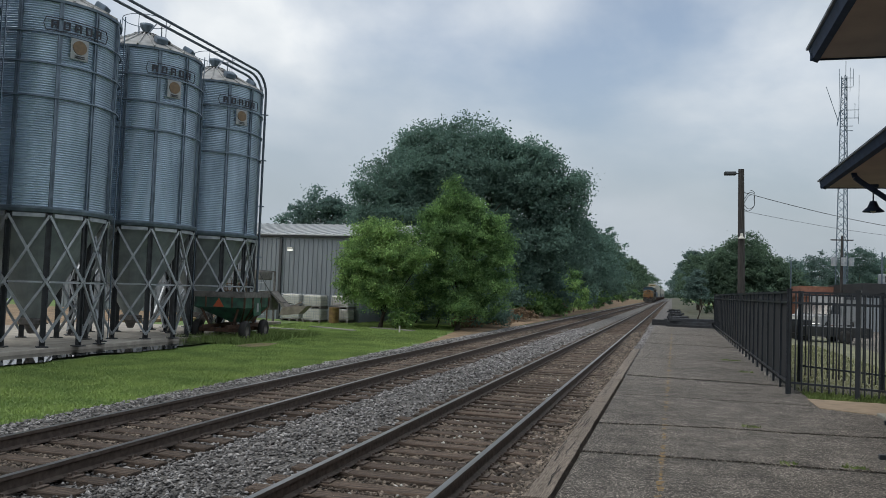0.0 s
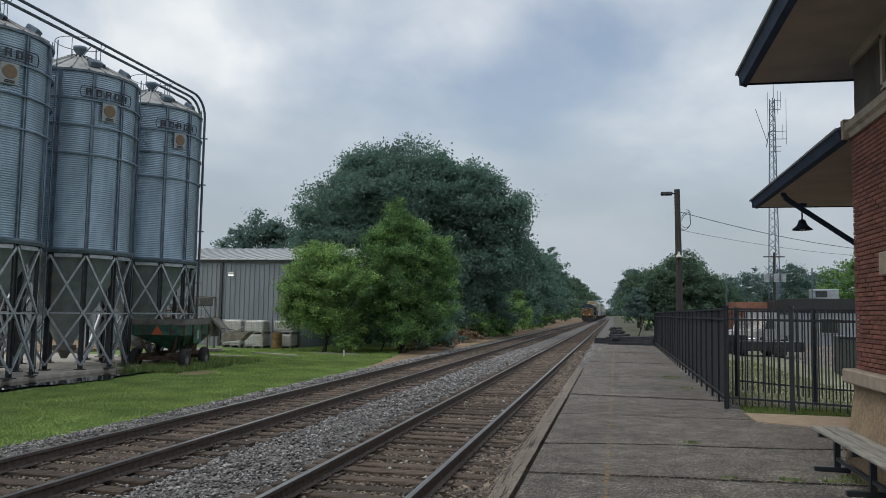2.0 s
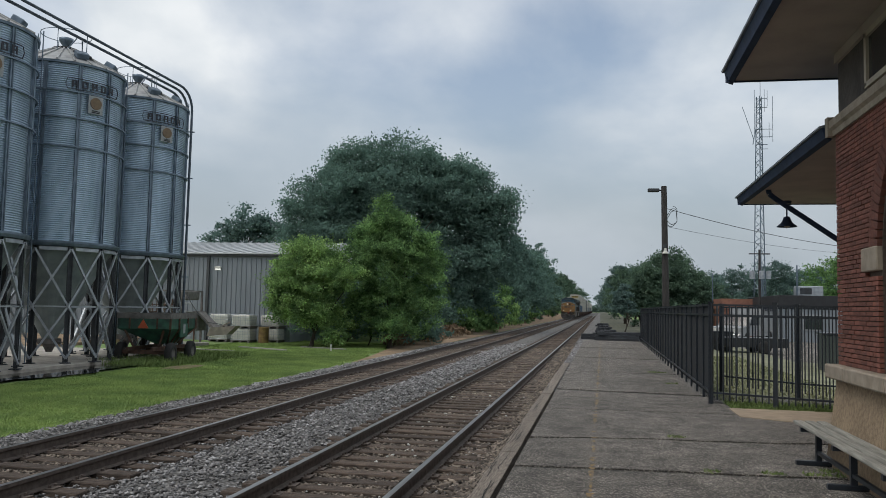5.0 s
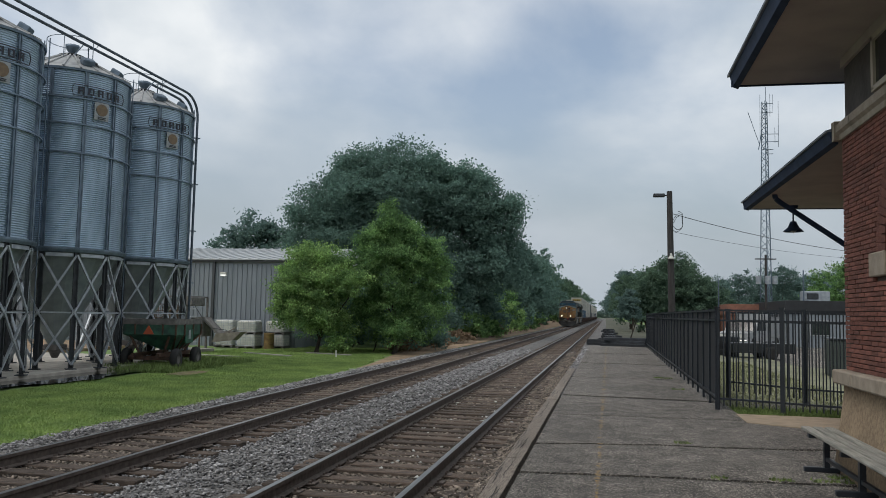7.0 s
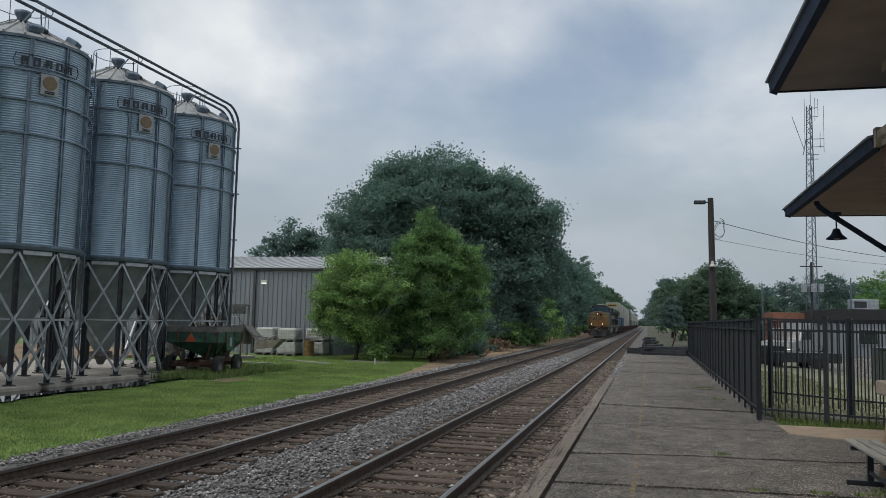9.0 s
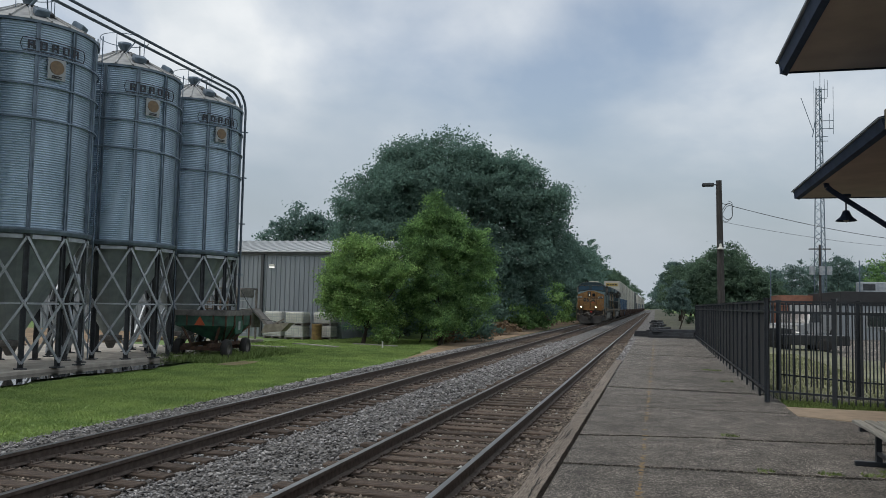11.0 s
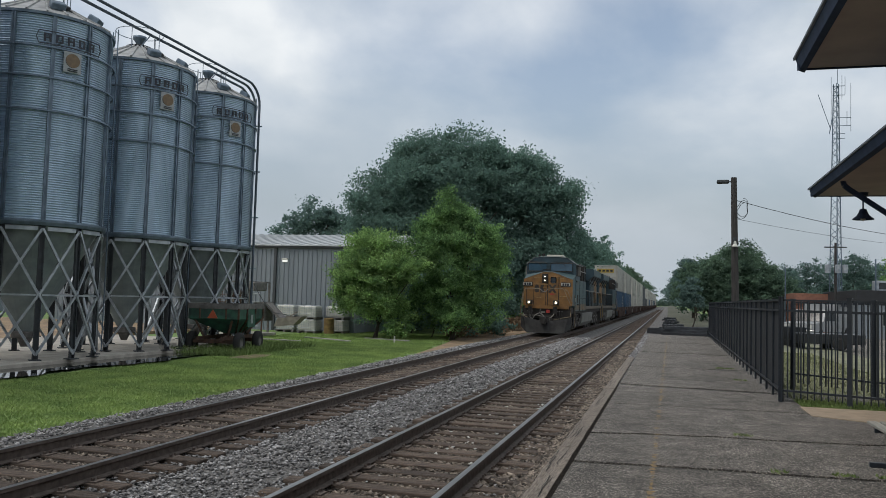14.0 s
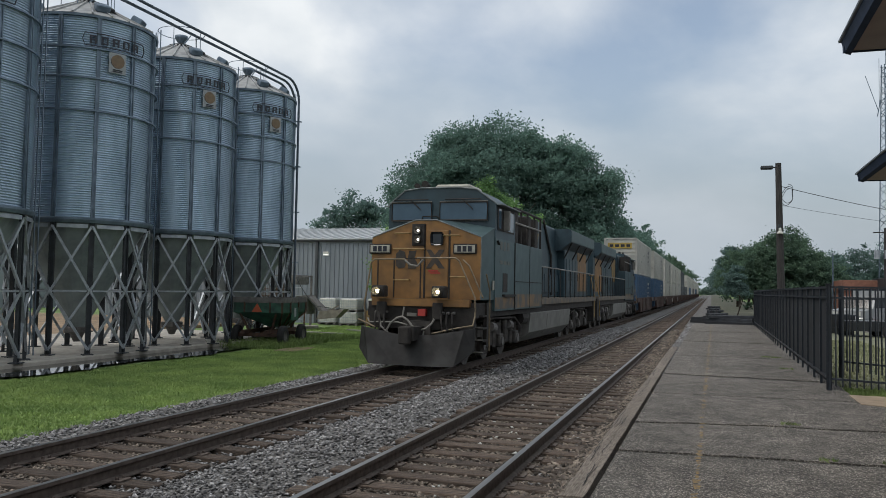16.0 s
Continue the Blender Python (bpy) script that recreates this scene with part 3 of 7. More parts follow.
def build_platform():
    base = setting("platform", Mesh().box(1.99, -12, -0.3, 7.2, 13.65, 0.232).box(1.99, 13.655, -0.3, 5.25, 46.9, 0.232), CRACK, "cracked grey asphalt station platform with a faded yellow line", "platform")
    cuts = [((-12, -12), 0), ((3.6, 3.7), 0.02), ((8.2, 8.72), 0.02), ((10.25, 11.2), 0.06), ((13.6, 13.9), 0.03), ((17.05, 16.7), 0.03), ((22.5, 22.6), 0.04), ((29.5, 29.3), 0.04), ((37.5, 37.6), 0.05), ((46.9, 46.9), 0)]
    lines = [wavy(a, b, 1.985, 7.2, amp, 11 + i) for i, ((a, b), amp) in enumerate(cuts)]
    reach = [99 if b < 13 else 5.25 for (a, b), amp in cuts]
    gaps = [0, 0.03, 0.06, 0.055, 0.025, 0.15, 0.05, 0.13, 0.13, 0]
    for i in range(len(lines) - 1):
        lo = [(min(x, reach[i]), y + gaps[i]) for x, y in lines[i]]
        hi = [(min(x, reach[i]), y - gaps[i + 1]) for x, y in lines[i + 1]]
        m = Mesh()
        n = len(lo)
        m.add([(x, y, 0.25) for x, y in lo] + [(x, y, 0.25) for x, y in hi] + [(x, y, 0.226) for x, y in lo] + [(x, y, 0.226) for x, y in hi],
              [(j, j + 1, n + j + 1, n + j) for j in range(n - 1)] + [(2 * n + j, 2 * n + j + 1, j + 1, j) for j in range(n - 1)]
              + [(n + j, n + j + 1, 3 * n + j + 1, 3 * n + j) for j in range(n - 1)] + [(0, n, 3 * n, 2 * n), (n - 1, 2 * n - 1, 4 * n - 1, 3 * n - 1)])
        part("asphalt_panel", m, ASPHALT, base)
    y = 0.0
    m = Mesh()
    worn = random.Random(31)
    while y < 46:
        w = 0.030 + 0.012 * math.sin(y * 3.1)
        x = 2.80 + 0.003 * y
        le = worn.uniform(0.05, 0.22)
        if worn.random() < (0.92 if y < 7.5 else 0.7):
            q = [x + worn.uniform(-0.015, 0.015) + s * w * worn.uniform(0.4, 1.0) for s in (-1, 1, 1, -1)]
            m.add([(q[0], y, 0.2535), (q[1], y + 0.02, 0.2535), (q[2], y + le, 0.2535), (q[3], y + le - 0.02, 0.2535)], [(0, 1, 2, 3)])
        y += le + 0.03
    part("yellow_line", m, YELLOW_PAINT, base, "faded yellow safety line")
    y = -4.0
    for i in range(9):
        le = 3.05 + 0.3 * (i % 3)
        t = Mesh()
        n = 14
        r = random.Random(40 + i)
        a = [(1.73 + r.uniform(-0.012, 0.008), y + 0.02 + (le - 0.04) * k / n) for k in range(n + 1)]
        b = [(1.93 + r.uniform(-0.006, 0.005), y + 0.02 + (le - 0.04) * k / n) for k in range(n + 1)]
        zt = [0.24 + r.uniform(-0.004, 0.004) for _ in range(n + 1)]
        v = [(*p, z) for p, z in zip(a, zt)] + [(*p, z + 0.006) for p, z in zip(b, zt)] + [(*p, -0.1) for p in a] + [(*p, -0.1) for p in b]
        q = n + 1
        t.add(v, [(k, k + 1, q + k + 1, q + k) for k in range(n)] + [(2 * q + k, 2 * q + k + 1, k + 1, k) for k in range(n)]
              + [(q + k, q + k + 1, 3 * q + k + 1, 3 * q + k) for k in range(n)] + [(0, q, 3 * q, 2 * q), (n, 2 * q - 1, 4 * q - 1, 3 * q - 1)])
        part("edge_timber", t, BEAM, base, "split weathered edge timber")
        # splits along the grain
        s = Mesh()
        for _ in range(5):
            x0, y0 = r.uniform(1.75, 1.9), y + r.uniform(0.2, le - 1.1)
            pts = [(x0 + r.uniform(-0.012, 0.012), y0 + 0.17 * k) for k in range(6)]
            for (xa, ya), (xb, yb) in zip(pts, pts[1:]):
                s.add([(xa - 0.004, ya, 0.2535), (xa + 0.004, ya, 0.2535), (xb + 0.004, yb, 0.2535), (xb - 0.004, yb, 0.2535)], [(0, 1, 2, 3)])
        part("timber_split", s, CRACK, base)
        y += le


def build_lawn():
    def blades(name, n, xr, yr, h, label, material, keep=None, z0=-0.27):
        x, y = rng.uniform(*xr, n), rng.uniform(*yr, n)
        if keep is not None:
            k = keep(x, y)
            x, y = x[k], y[k]
        n = len(x)
        a = rng.uniform(0, 6.28, n)
        w = rng.uniform(0.006, 0.015, n) * (1 + np.clip((y - 15) / 20, 0, 1))
        hh = rng.uniform(0.4, 1.0, n) * h
        lean = rng.normal(0, 0.5, (n, 2)) * hh[:, None]
        base = np.stack((x, y, np.full(n, z0)), -1)
        d = np.stack((np.cos(a) * w, np.sin(a) * w, np.zeros(n)), -1)
        tip = base + np.stack((lean[:, 0], lean[:, 1], hh), -1)
        v = np.stack((base - d, base + d, tip), 1).reshape(-1, 3)
        f = np.arange(3 * n).reshape(-1, 3)
        return tagged(new(name, np_mesh(name, v, f, material)), label, "grass", "", "stuff")

    edge = lambda x, y: x < -6.3 - 0.12 * np.sin(y * 1.3) - 0.1 * np.sin(y * 3.7) - 0.03 * np.clip(y - 15, 0, 40) - 0.06 * np.clip(y - 29, 0, 9)
    blades("lawn_grass", 240000, (-12.15, -6.2), (8, 34), 0.05, "short mown grass beside the tracks", GRASS, edge)
    blades("rough_lawn", 60000, (-17, -6.6), (28, 46), 0.08, "mown grass near the metal shed", GRASS, lambda x, y: x < np.interp(y, [28, 33, 37.5, 42, 50], [-6.6, -7.1, -7.7, -8.4, -9.6]) + 0.15 * np.sin(y * 2.1))
    blades("fence_weeds", 5000, (5.27, 7.6), (14.7, 15.9), 0.13, "green weeds along the fence foot", WEED, None, 0.2)
    blades("yard_grass", 14000, (5.3, 8.4), (15.5, 34), 0.07, "tufts of pale grass behind the fence", YARD, None, 0.2)
    blades("wagon_weeds", 7000, (-14.2, -11.4), (24.0, 31), 0.32, "tall weeds round the wagon wheels", WEED)
    blades("bank_grass", 30000, (-13.6, -12.3), (25.3, 34), 0.09, "grass by the slab corner", GRASS)
    for k, (cx, cy, n, s) in enumerate(((4.75, 8.6, 60, 0.12), (4.1, 8.5, 30, 0.08), (5.3, 8.66, 90, 0.25), (5.6, 8.9, 160, 0.3), (4.6, 19.5, 60, 0.15), (4.5, 23, 110, 0.25), (3.95, 10.9, 40, 0.12))):
        blades("crack_weeds", n, (cx - s, cx + s), (cy - 0.07, cy + 0.07), 0.05, "small weeds growing in an asphalt crack", WEED, None, 0.245)


build_ground()
build_tracks()
build_ballast()
build_platform()
build_lawn()


# ---- station building ----
XW, YC = 5.65, 9.43


def build_station():
    st = thing("station_building", "red brick station with stone trim and deep navy-edged eaves", "station building", (0, 0, 0), kind="structure")
    # openings along the front wall: from y, to y, sprung at z
    arch_y0, arch_y1, spring, r = 5.65, 8.0, 2.55, 1.175
    back = Mesh()
    back.box(XW + 0.03, 8.0, 1.36, XW + 0.4, YC - 0.03, 4.1)
    back.box(XW + 0.03, -12, 1.36, XW + 0.4, arch_y0, 4.1)
    n = 24
    cy = (arch_y0 + arch_y1) / 2
    arc = [(cy + r * math.cos(math.pi * k / n), spring + r * math.sin(math.pi * k / n)) for k in range(n + 1)]
    for (ya, za), (yb, zb) in zip(arc, arc[1:]):
        back.add([(x, y, z) for x in (XW + 0.03, XW + 0.4) for y, z in ((ya, za), (yb, zb), (yb, 4.1), (ya, 4.1))],
                 [(0, 1, 2, 3), (4, 5, 6, 7), (0, 1, 5, 4), (2, 3, 7, 6)])
    wall = part("wall", back, MORTAR, st, "mortar joints of the brick wall")
    part("end_wall", Mesh().box(XW + 0.08, YC - 0.4, 1.36, 14, YC - 0.03, 4.1), MORTAR, st)
    # plinth, flared, with a limestone water table
    part("plinth", Mesh().prism([(XW - 0.16, 0.2), (XW - 0.02, 1.24), (XW + 0.5, 1.24), (XW + 0.5, 0.2)], "y", -12, YC + 0.04), STUCCO, st, "flared tan pebbled plinth")
    part("plinth", Mesh().prism([(YC + 0.16, 0.2), (YC + 0.04, 1.24), (YC - 0.4, 1.24), (YC - 0.4, 0.2)], "x", XW - 0.03, 14), STUCCO, st, "flared tan pebbled plinth")
    y = -12.0
    while y < YC:
        y1 = min(y + 1.3, YC + 0.12)
        if YC - y1 < 0.4:
            y1 = YC + 0.12
        part("sill_stone", Mesh().box(XW - 0.14, y + 0.004, 1.24, XW + 0.4, y1 - 0.004, 1.40, 0.018), LIMESTONE, st, "chamfered limestone water table")
        y = y1
    y = -12.0
    while y < YC:
        y1 = min(y + 1.1, YC + 0.08)
        if YC - y1 < 0.4:
            y1 = YC + 0.08
        part("belt_stone", Mesh().prism([(XW + 0.3, 4.10), (XW - 0.04, 4.10), (XW - 0.05, 4.16), (XW - 0.085, 4.19), (XW - 0.085, 4.28), (XW + 0.3, 4.33)], "y", y + 0.004, y1 - 0.004), LIMESTONE, st, "moulded limestone belt course")
        y = y1
    part("belt_stone", Mesh().box(XW - 0.1, YC, 4.1, 14, YC + 0.12, 4.33), LIMESTONE, st)
    # clerestory above the belt
    part("clerestory", Mesh().box(XW + 0.02, -12, 4.30, XW + 0.35, YC - 0.02, 5.12), DARK_PANEL, st, "dark weathered panel under the eaves")
    part("clerestory", Mesh().box(XW + 0.06, YC - 0.3, 4.30, 14, YC - 0.015, 5.12), DARK_PANEL, st)
    for y0 in (6.62, 4.4, 2.2):
        f = Mesh()
        for a in ((y0, 4.38, y0 + 0.07, 4.96), (y0 + 1.6, 4.38, y0 + 1.67, 4.96), (y0, 4.90, y0 + 1.67, 4.96), (y0, 4.36, y0 + 1.67, 4.42)):
            f.box(XW - 0.03, a[0], a[1], XW + 0.06, a[2], a[3])
        w = part("clerestory_window", f, CREAM, st, "tan framed clerestory window")
        part("pane", Mesh().box(XW + 0.0, y0 + 0.06, 4.4, XW + 0.03, y0 + 1.61, 4.92), GLASS, w)
    part("frieze", Mesh().box(XW - 0.02, -12, 4.97, XW + 0.3, YC + 0.0, 5.085), SOFFIT, st, "painted board under the soffit")
    # main eave
    ex, ey, ez = 4.55, 10.53, 5.09
    part("soffit", Mesh().box(ex + 0.05, -12, ez, 14, ey - 0.05, ez + 0.05), SOFFIT, st, "tan painted board soffit")
    part("fascia", Mesh().prism([(ex + 0.09, ez - 0.03), (ex + 0.02, ez + 0.0), (ex - 0.02, ez + 0.16), (ex + 0.09, ez + 0.16)], "y", -12, ey), FASCIA, st, "deep navy fascia board")
    part("fascia", Mesh().prism([(ey - 0.10, ez - 0.02), (ey, ez), (ey + 0.02, ez + 0.14), (ey - 0.1, ez + 0.14)], "x", ex, 14), FASCIA, st)
    part("drip_edge", Mesh().box(ex - 0.045, -12, ez + 0.15, ex + 0.02, ey + 0.04, ez + 0.17), FASCIA_EDGE, st)
    part("roof", Mesh().add([(ex - 0.05, -12, ez + 0.17), (ex - 0.05, ey + 0.05, ez + 0.17), (14, ey + 0.05, ez + 0.17), (9.5, 4, ez + 2.6), (9.5, -12, ez + 2.6), (14, -12, ez + 0.17)],
                            [(0, 1, 3, 4), (1, 2, 3), (2, 5, 4, 3), (0, 4, 5)]), FASCIA, st, "dark hipped roof")
    # low wing past the corner
    wx, wy, wz = 5.53, 15.75, 4.10
    part("wing_wall", Mesh().box(7.25, YC, 0.2, 14, 14.9, wz + 0.02), BRICK, st, "brick wall of the low wing")
    part("wing_soffit", Mesh().box(wx + 0.04, YC + 0.1, wz, 14, wy - 0.04, wz + 0.04), SOFFIT, st, "tan painted board soffit")
    part("wing_fascia", Mesh().prism([(wx + 0.09, wz - 0.025), (wx + 0.02, wz), (wx - 0.02, wz + 0.13), (wx + 0.09, wz + 0.13)], "y", YC + 0.1, wy), FASCIA, st, "deep navy fascia board")
    part("wing_fascia", Mesh().prism([(wy - 0.1, wz - 0.02), (wy, wz), (wy + 0.02, wz + 0.13), (wy - 0.1, wz + 0.13)], "x", wx, 14), FASCIA, st)
    part("wing_drip_edge", Mesh().box(wx - 0.045, YC + 0.1, wz + 0.125, wx + 0.02, wy + 0.04, wz + 0.145), FASCIA_EDGE, st)
    part("wing_roof", Mesh().add([(wx - 0.05, YC + 0.1, wz + 0.145), (wx - 0.05, wy + 0.05, wz + 0.145), (14, wy + 0.05, wz + 0.145), (9.6, 12.5, wz + 1.2), (9.6, YC + 0.1, wz + 1.2), (14, YC + 0.1, wz + 0.145)],
                                 [(0, 1, 3, 4), (1, 2, 3), (2, 5, 4, 3), (0, 4, 5)]), FASCIA, st, "dark roof of the wing")
    br = Mesh()
    pts = [(5.72, 13.8, 4.12), (5.74, 13.8, 4.03), (5.82, 13.8, 3.96), (7.27, 13.8, 2.93)]
    for a, b in zip(pts, pts[1:]):
        br.bar(a, b, 0.07, 0.075)
    part("eave_bracket", br, FASCIA, st, "dark curved timber eave bracket")
    # arched opening: brick arch ring, impost blocks, cream frame and glass
    ring = Mesh()
    k = 44
    for i in range(k):
        a0, a1 = math.pi * i / k + 0.006, math.pi * (i + 1) / k - 0.006
        v = [(x, cy + q * math.cos(a), spring + 0.12 + q * math.sin(a)) for x in (XW - 0.02, XW + 0.1) for q, a in ((r, a0), (r, a1), (r + 0.26, a1), (r + 0.26, a0))]
        ring.add(v, [(0, 1, 2, 3), (4, 7, 6, 5), (0, 4, 5, 1), (1, 5, 6, 2), (2, 6, 7, 3), (3, 7, 4, 0)])
    part("brick_arch", ring, BRICK, st, "gauged red brick arch")
    for y0 in (arch_y1, arch_y0 - 0.50):
        part("impost_block", Mesh().box(XW - 0.03, y0 + 0.003, 2.43, XW + 0.35, y0 + 0.497, 2.68, 0.012), LIMESTONE, st, "pale limestone impost block")
    fr = Mesh()
    for q0, q1 in ((r - 0.16, r), ):
        for (a, b) in zip(range(n), range(1, n + 1)):
            aa, ab = math.pi * a / n, math.pi * b / n
            v = [(x, cy + q * math.cos(w), spring + q * math.sin(w)) for x in (XW + 0.22, XW + 0.32) for q, w in ((q0, aa), (q0, ab), (q1, ab), (q1, aa))]
            fr.add(v, [(0, 1, 2, 3), (4, 7, 6, 5), (0, 4, 5, 1), (1, 5, 6, 2), (2, 6, 7, 3), (3, 7, 4, 0)])
    for y0, y1 in ((arch_y0, arch_y0 + 0.16), (arch_y1 - 0.16, arch_y1), (cy - 0.07, cy + 0.07)):
        fr.box(XW + 0.22, y0, 1.4, XW + 0.32, y1, spring)
    fr.box(XW + 0.22, arch_y0, spring - 0.12, XW + 0.34, arch_y1, spring)
    win = part("arched_window", fr, CREAM, st, "cream arched window frame")
    part("pane", Mesh().add([(XW + 0.28, y, z) for y, z in arc] + [(XW + 0.28, arch_y0, 1.4), (XW + 0.28, arch_y1, 1.4)], [tuple(range(n + 3))]), GLASS, win)
    return st, (arch_y0, arch_y1, cy, spring, r)


station, ARCH = build_station()


def bell_lamp():
    la = thing("bell_lamp", "dark bell-shaped lamp hanging on a rod from the soffit", "hanging lamp", (6.33, 15.25, 4.10))
    part("canopy_plate", Mesh().lathe([(0.0, 0), (0.09, 0), (0.08, -0.05), (0.0, -0.06)], 14), FASCIA, la)
    part("rod", Mesh().tube((0, 0, -0.03), (0, 0, -0.33), 0.014, 8), FASCIA, la)
    part("shade", Mesh().lathe([(0.0, -0.29), (0.055, -0.30), (0.075, -0.36), (0.10, -0.41), (0.175, -0.475), (0.18, -0.49), (0.165, -0.485), (0.09, -0.42), (0.0, -0.41)], 24), FASCIA, la, "wide dark metal shade", True)
    part("bulb", Mesh().lathe([(0.0, -0.41), (0.045, -0.44), (0.05, -0.48), (0.0, -0.52)], 12), PLASTIC, la, "frosted glass bulb", True)


bell_lamp()


def bench():
    be = thing("bench", "weathered grey slatted bench on dark steel legs", "bench", (0, 0, 0))
    for i, x in enumerate((5.18, 5.31, 5.44)):
        part("seat_board", Mesh().box(x, 5.9, 0.675, x + 0.103, 9.64, 0.71, 0.008), WOOD_GREY, be, "silvered wooden seat board")
    for y in (9.25, 7.95, 6.5):
        leg = Mesh()
        leg.box(5.335, y - 0.03, 0.30, 5.395, y + 0.03, 0.64)
        part("leg", leg, BLACK_METAL, be)
        part("foot", Mesh().box(5.12, y - 0.035, 0.25, 5.60, y + 0.035, 0.305, 0.008), BLACK_METAL, be)
        part("seat_bracket", Mesh().box(5.17, y - 0.03, 0.63, 5.57, y + 0.03, 0.676), BLACK_METAL, be)
    part("stretcher", Mesh().box(5.345, 6.5, 0.38, 5.385, 9.25, 0.42), BLACK_METAL, be)


bench()
setting("concrete_walk", Mesh().prism([(5.2, 13.5), (5.2, 14.7), (8.5, 14.75), (8.5, 13.1), (5.95, 13.1)], "z", 0.2, 0.262), TAN_CONCRETE, "tan concrete walk at the platform's edge", "walk")


# ---- fence ----
def fence():
    fe = thing("picket_fence", "black steel picket fence round the platform", "fence", (0, 0, 0), kind="structure")
    zb, top = 0.25, 2.13
    picket = Mesh().box(-0.011, -0.011, 0.33, 0.011, 0.011, top - 0.005).data("picket", BLACK_METAL)
    short = Mesh().box(-0.011, -0.011, 0.36, 0.011, 0.011, top - 0.03).data("picket", BLACK_METAL)
    post = Mesh().box(-0.038, -0.038, zb - 0.1, 0.038, 0.038, top + 0.03).box(-0.045, -0.045, top + 0.03, 0.045, 0.045, top + 0.055).data("post", BLACK_METAL)

    def run(a, b, n_panels, mesh, rails, pitch):
        a, b = Vector(a), Vector(b)
        le = (b - a).length
        d = (b - a) / le
        rot = math.atan2(d.y, d.x)
        for i in range(n_panels + 1):
            o = new("post", post)
            o.parent = fe
            o.location = (*(a + d * le * i / n_panels).xy, 0)
            o.rotation_euler[2] = rot
        for z in rails:
            m = Mesh().bar((a.x, a.y, z), (b.x, b.y, z), 0.036, 0.036)
            part("rail", m, BLACK_METAL, fe)
        k = int(le / pitch)
        for i in range(1, k):
            o = new("picket", mesh)
            o.parent = fe
            o.location = (*(a + d * le * i / k).xy, 0)
            o.rotation_euler[2] = rot

    # long run: narrow screened bays
    slim = Mesh().box(-0.022, -0.022, zb - 0.1, 0.022, 0.022, top + 0.01).box(-0.03, -0.03, top + 0.01, 0.03, 0.03, top + 0.03).data("post", BLACK_METAL)
    a, b = Vector((4.98, 15.4)), Vector((5.18, 46.5))
    n = 26
    for i in range(n):
        p, q = a.lerp(b, i / n), a.lerp(b, (i + 1) / n)
        o = new("post", slim)
        o.parent = fe
        o.location = (*q, 0)
        part("screen_panel", Mesh().box(p.x + 0.022, p.y + 0.03, 0.37, p.x + 0.034, q.y - 0.03, top - 0.03), SCREEN, fe, "dark screen panel")
    for z in (top - 0.01, top - 0.2, 0.46):
        part("rail", Mesh().bar((a.x, a.y, z), (b.x, b.y, z), 0.04, 0.04), BLACK_METAL, fe)
    for i in (0, 8):
        w = new("post", post)
        w.parent = fe
        w.location = (*a.lerp(b, i / 8), 0)
    run((4.98, 15.4, 0), (6.05, 14.95, 0), 1, picket, (top - 0.01, top - 0.2, 0.46), 0.112)
    run((6.05, 14.95, 0), (7.3, 14.45, 0), 1, picket, (top - 0.01, top - 0.2, 0.46), 0.112)
    # return run farther back
    run((5.6, 18.4, 0), (6.9, 17.0, 0), 1, short, (top - 0.03, top - 0.22, 0.56), 0.13)
    run((6.9, 17.0, 0), (9.6, 15.6, 0), 1, short, (top - 0.03, top - 0.22, 0.56), 0.13)


fence()

# ---- grain silos ----
SX, SR, ZE, ZR, ZS = -15.5, 2.0, 9.7, 3.78, -0.1


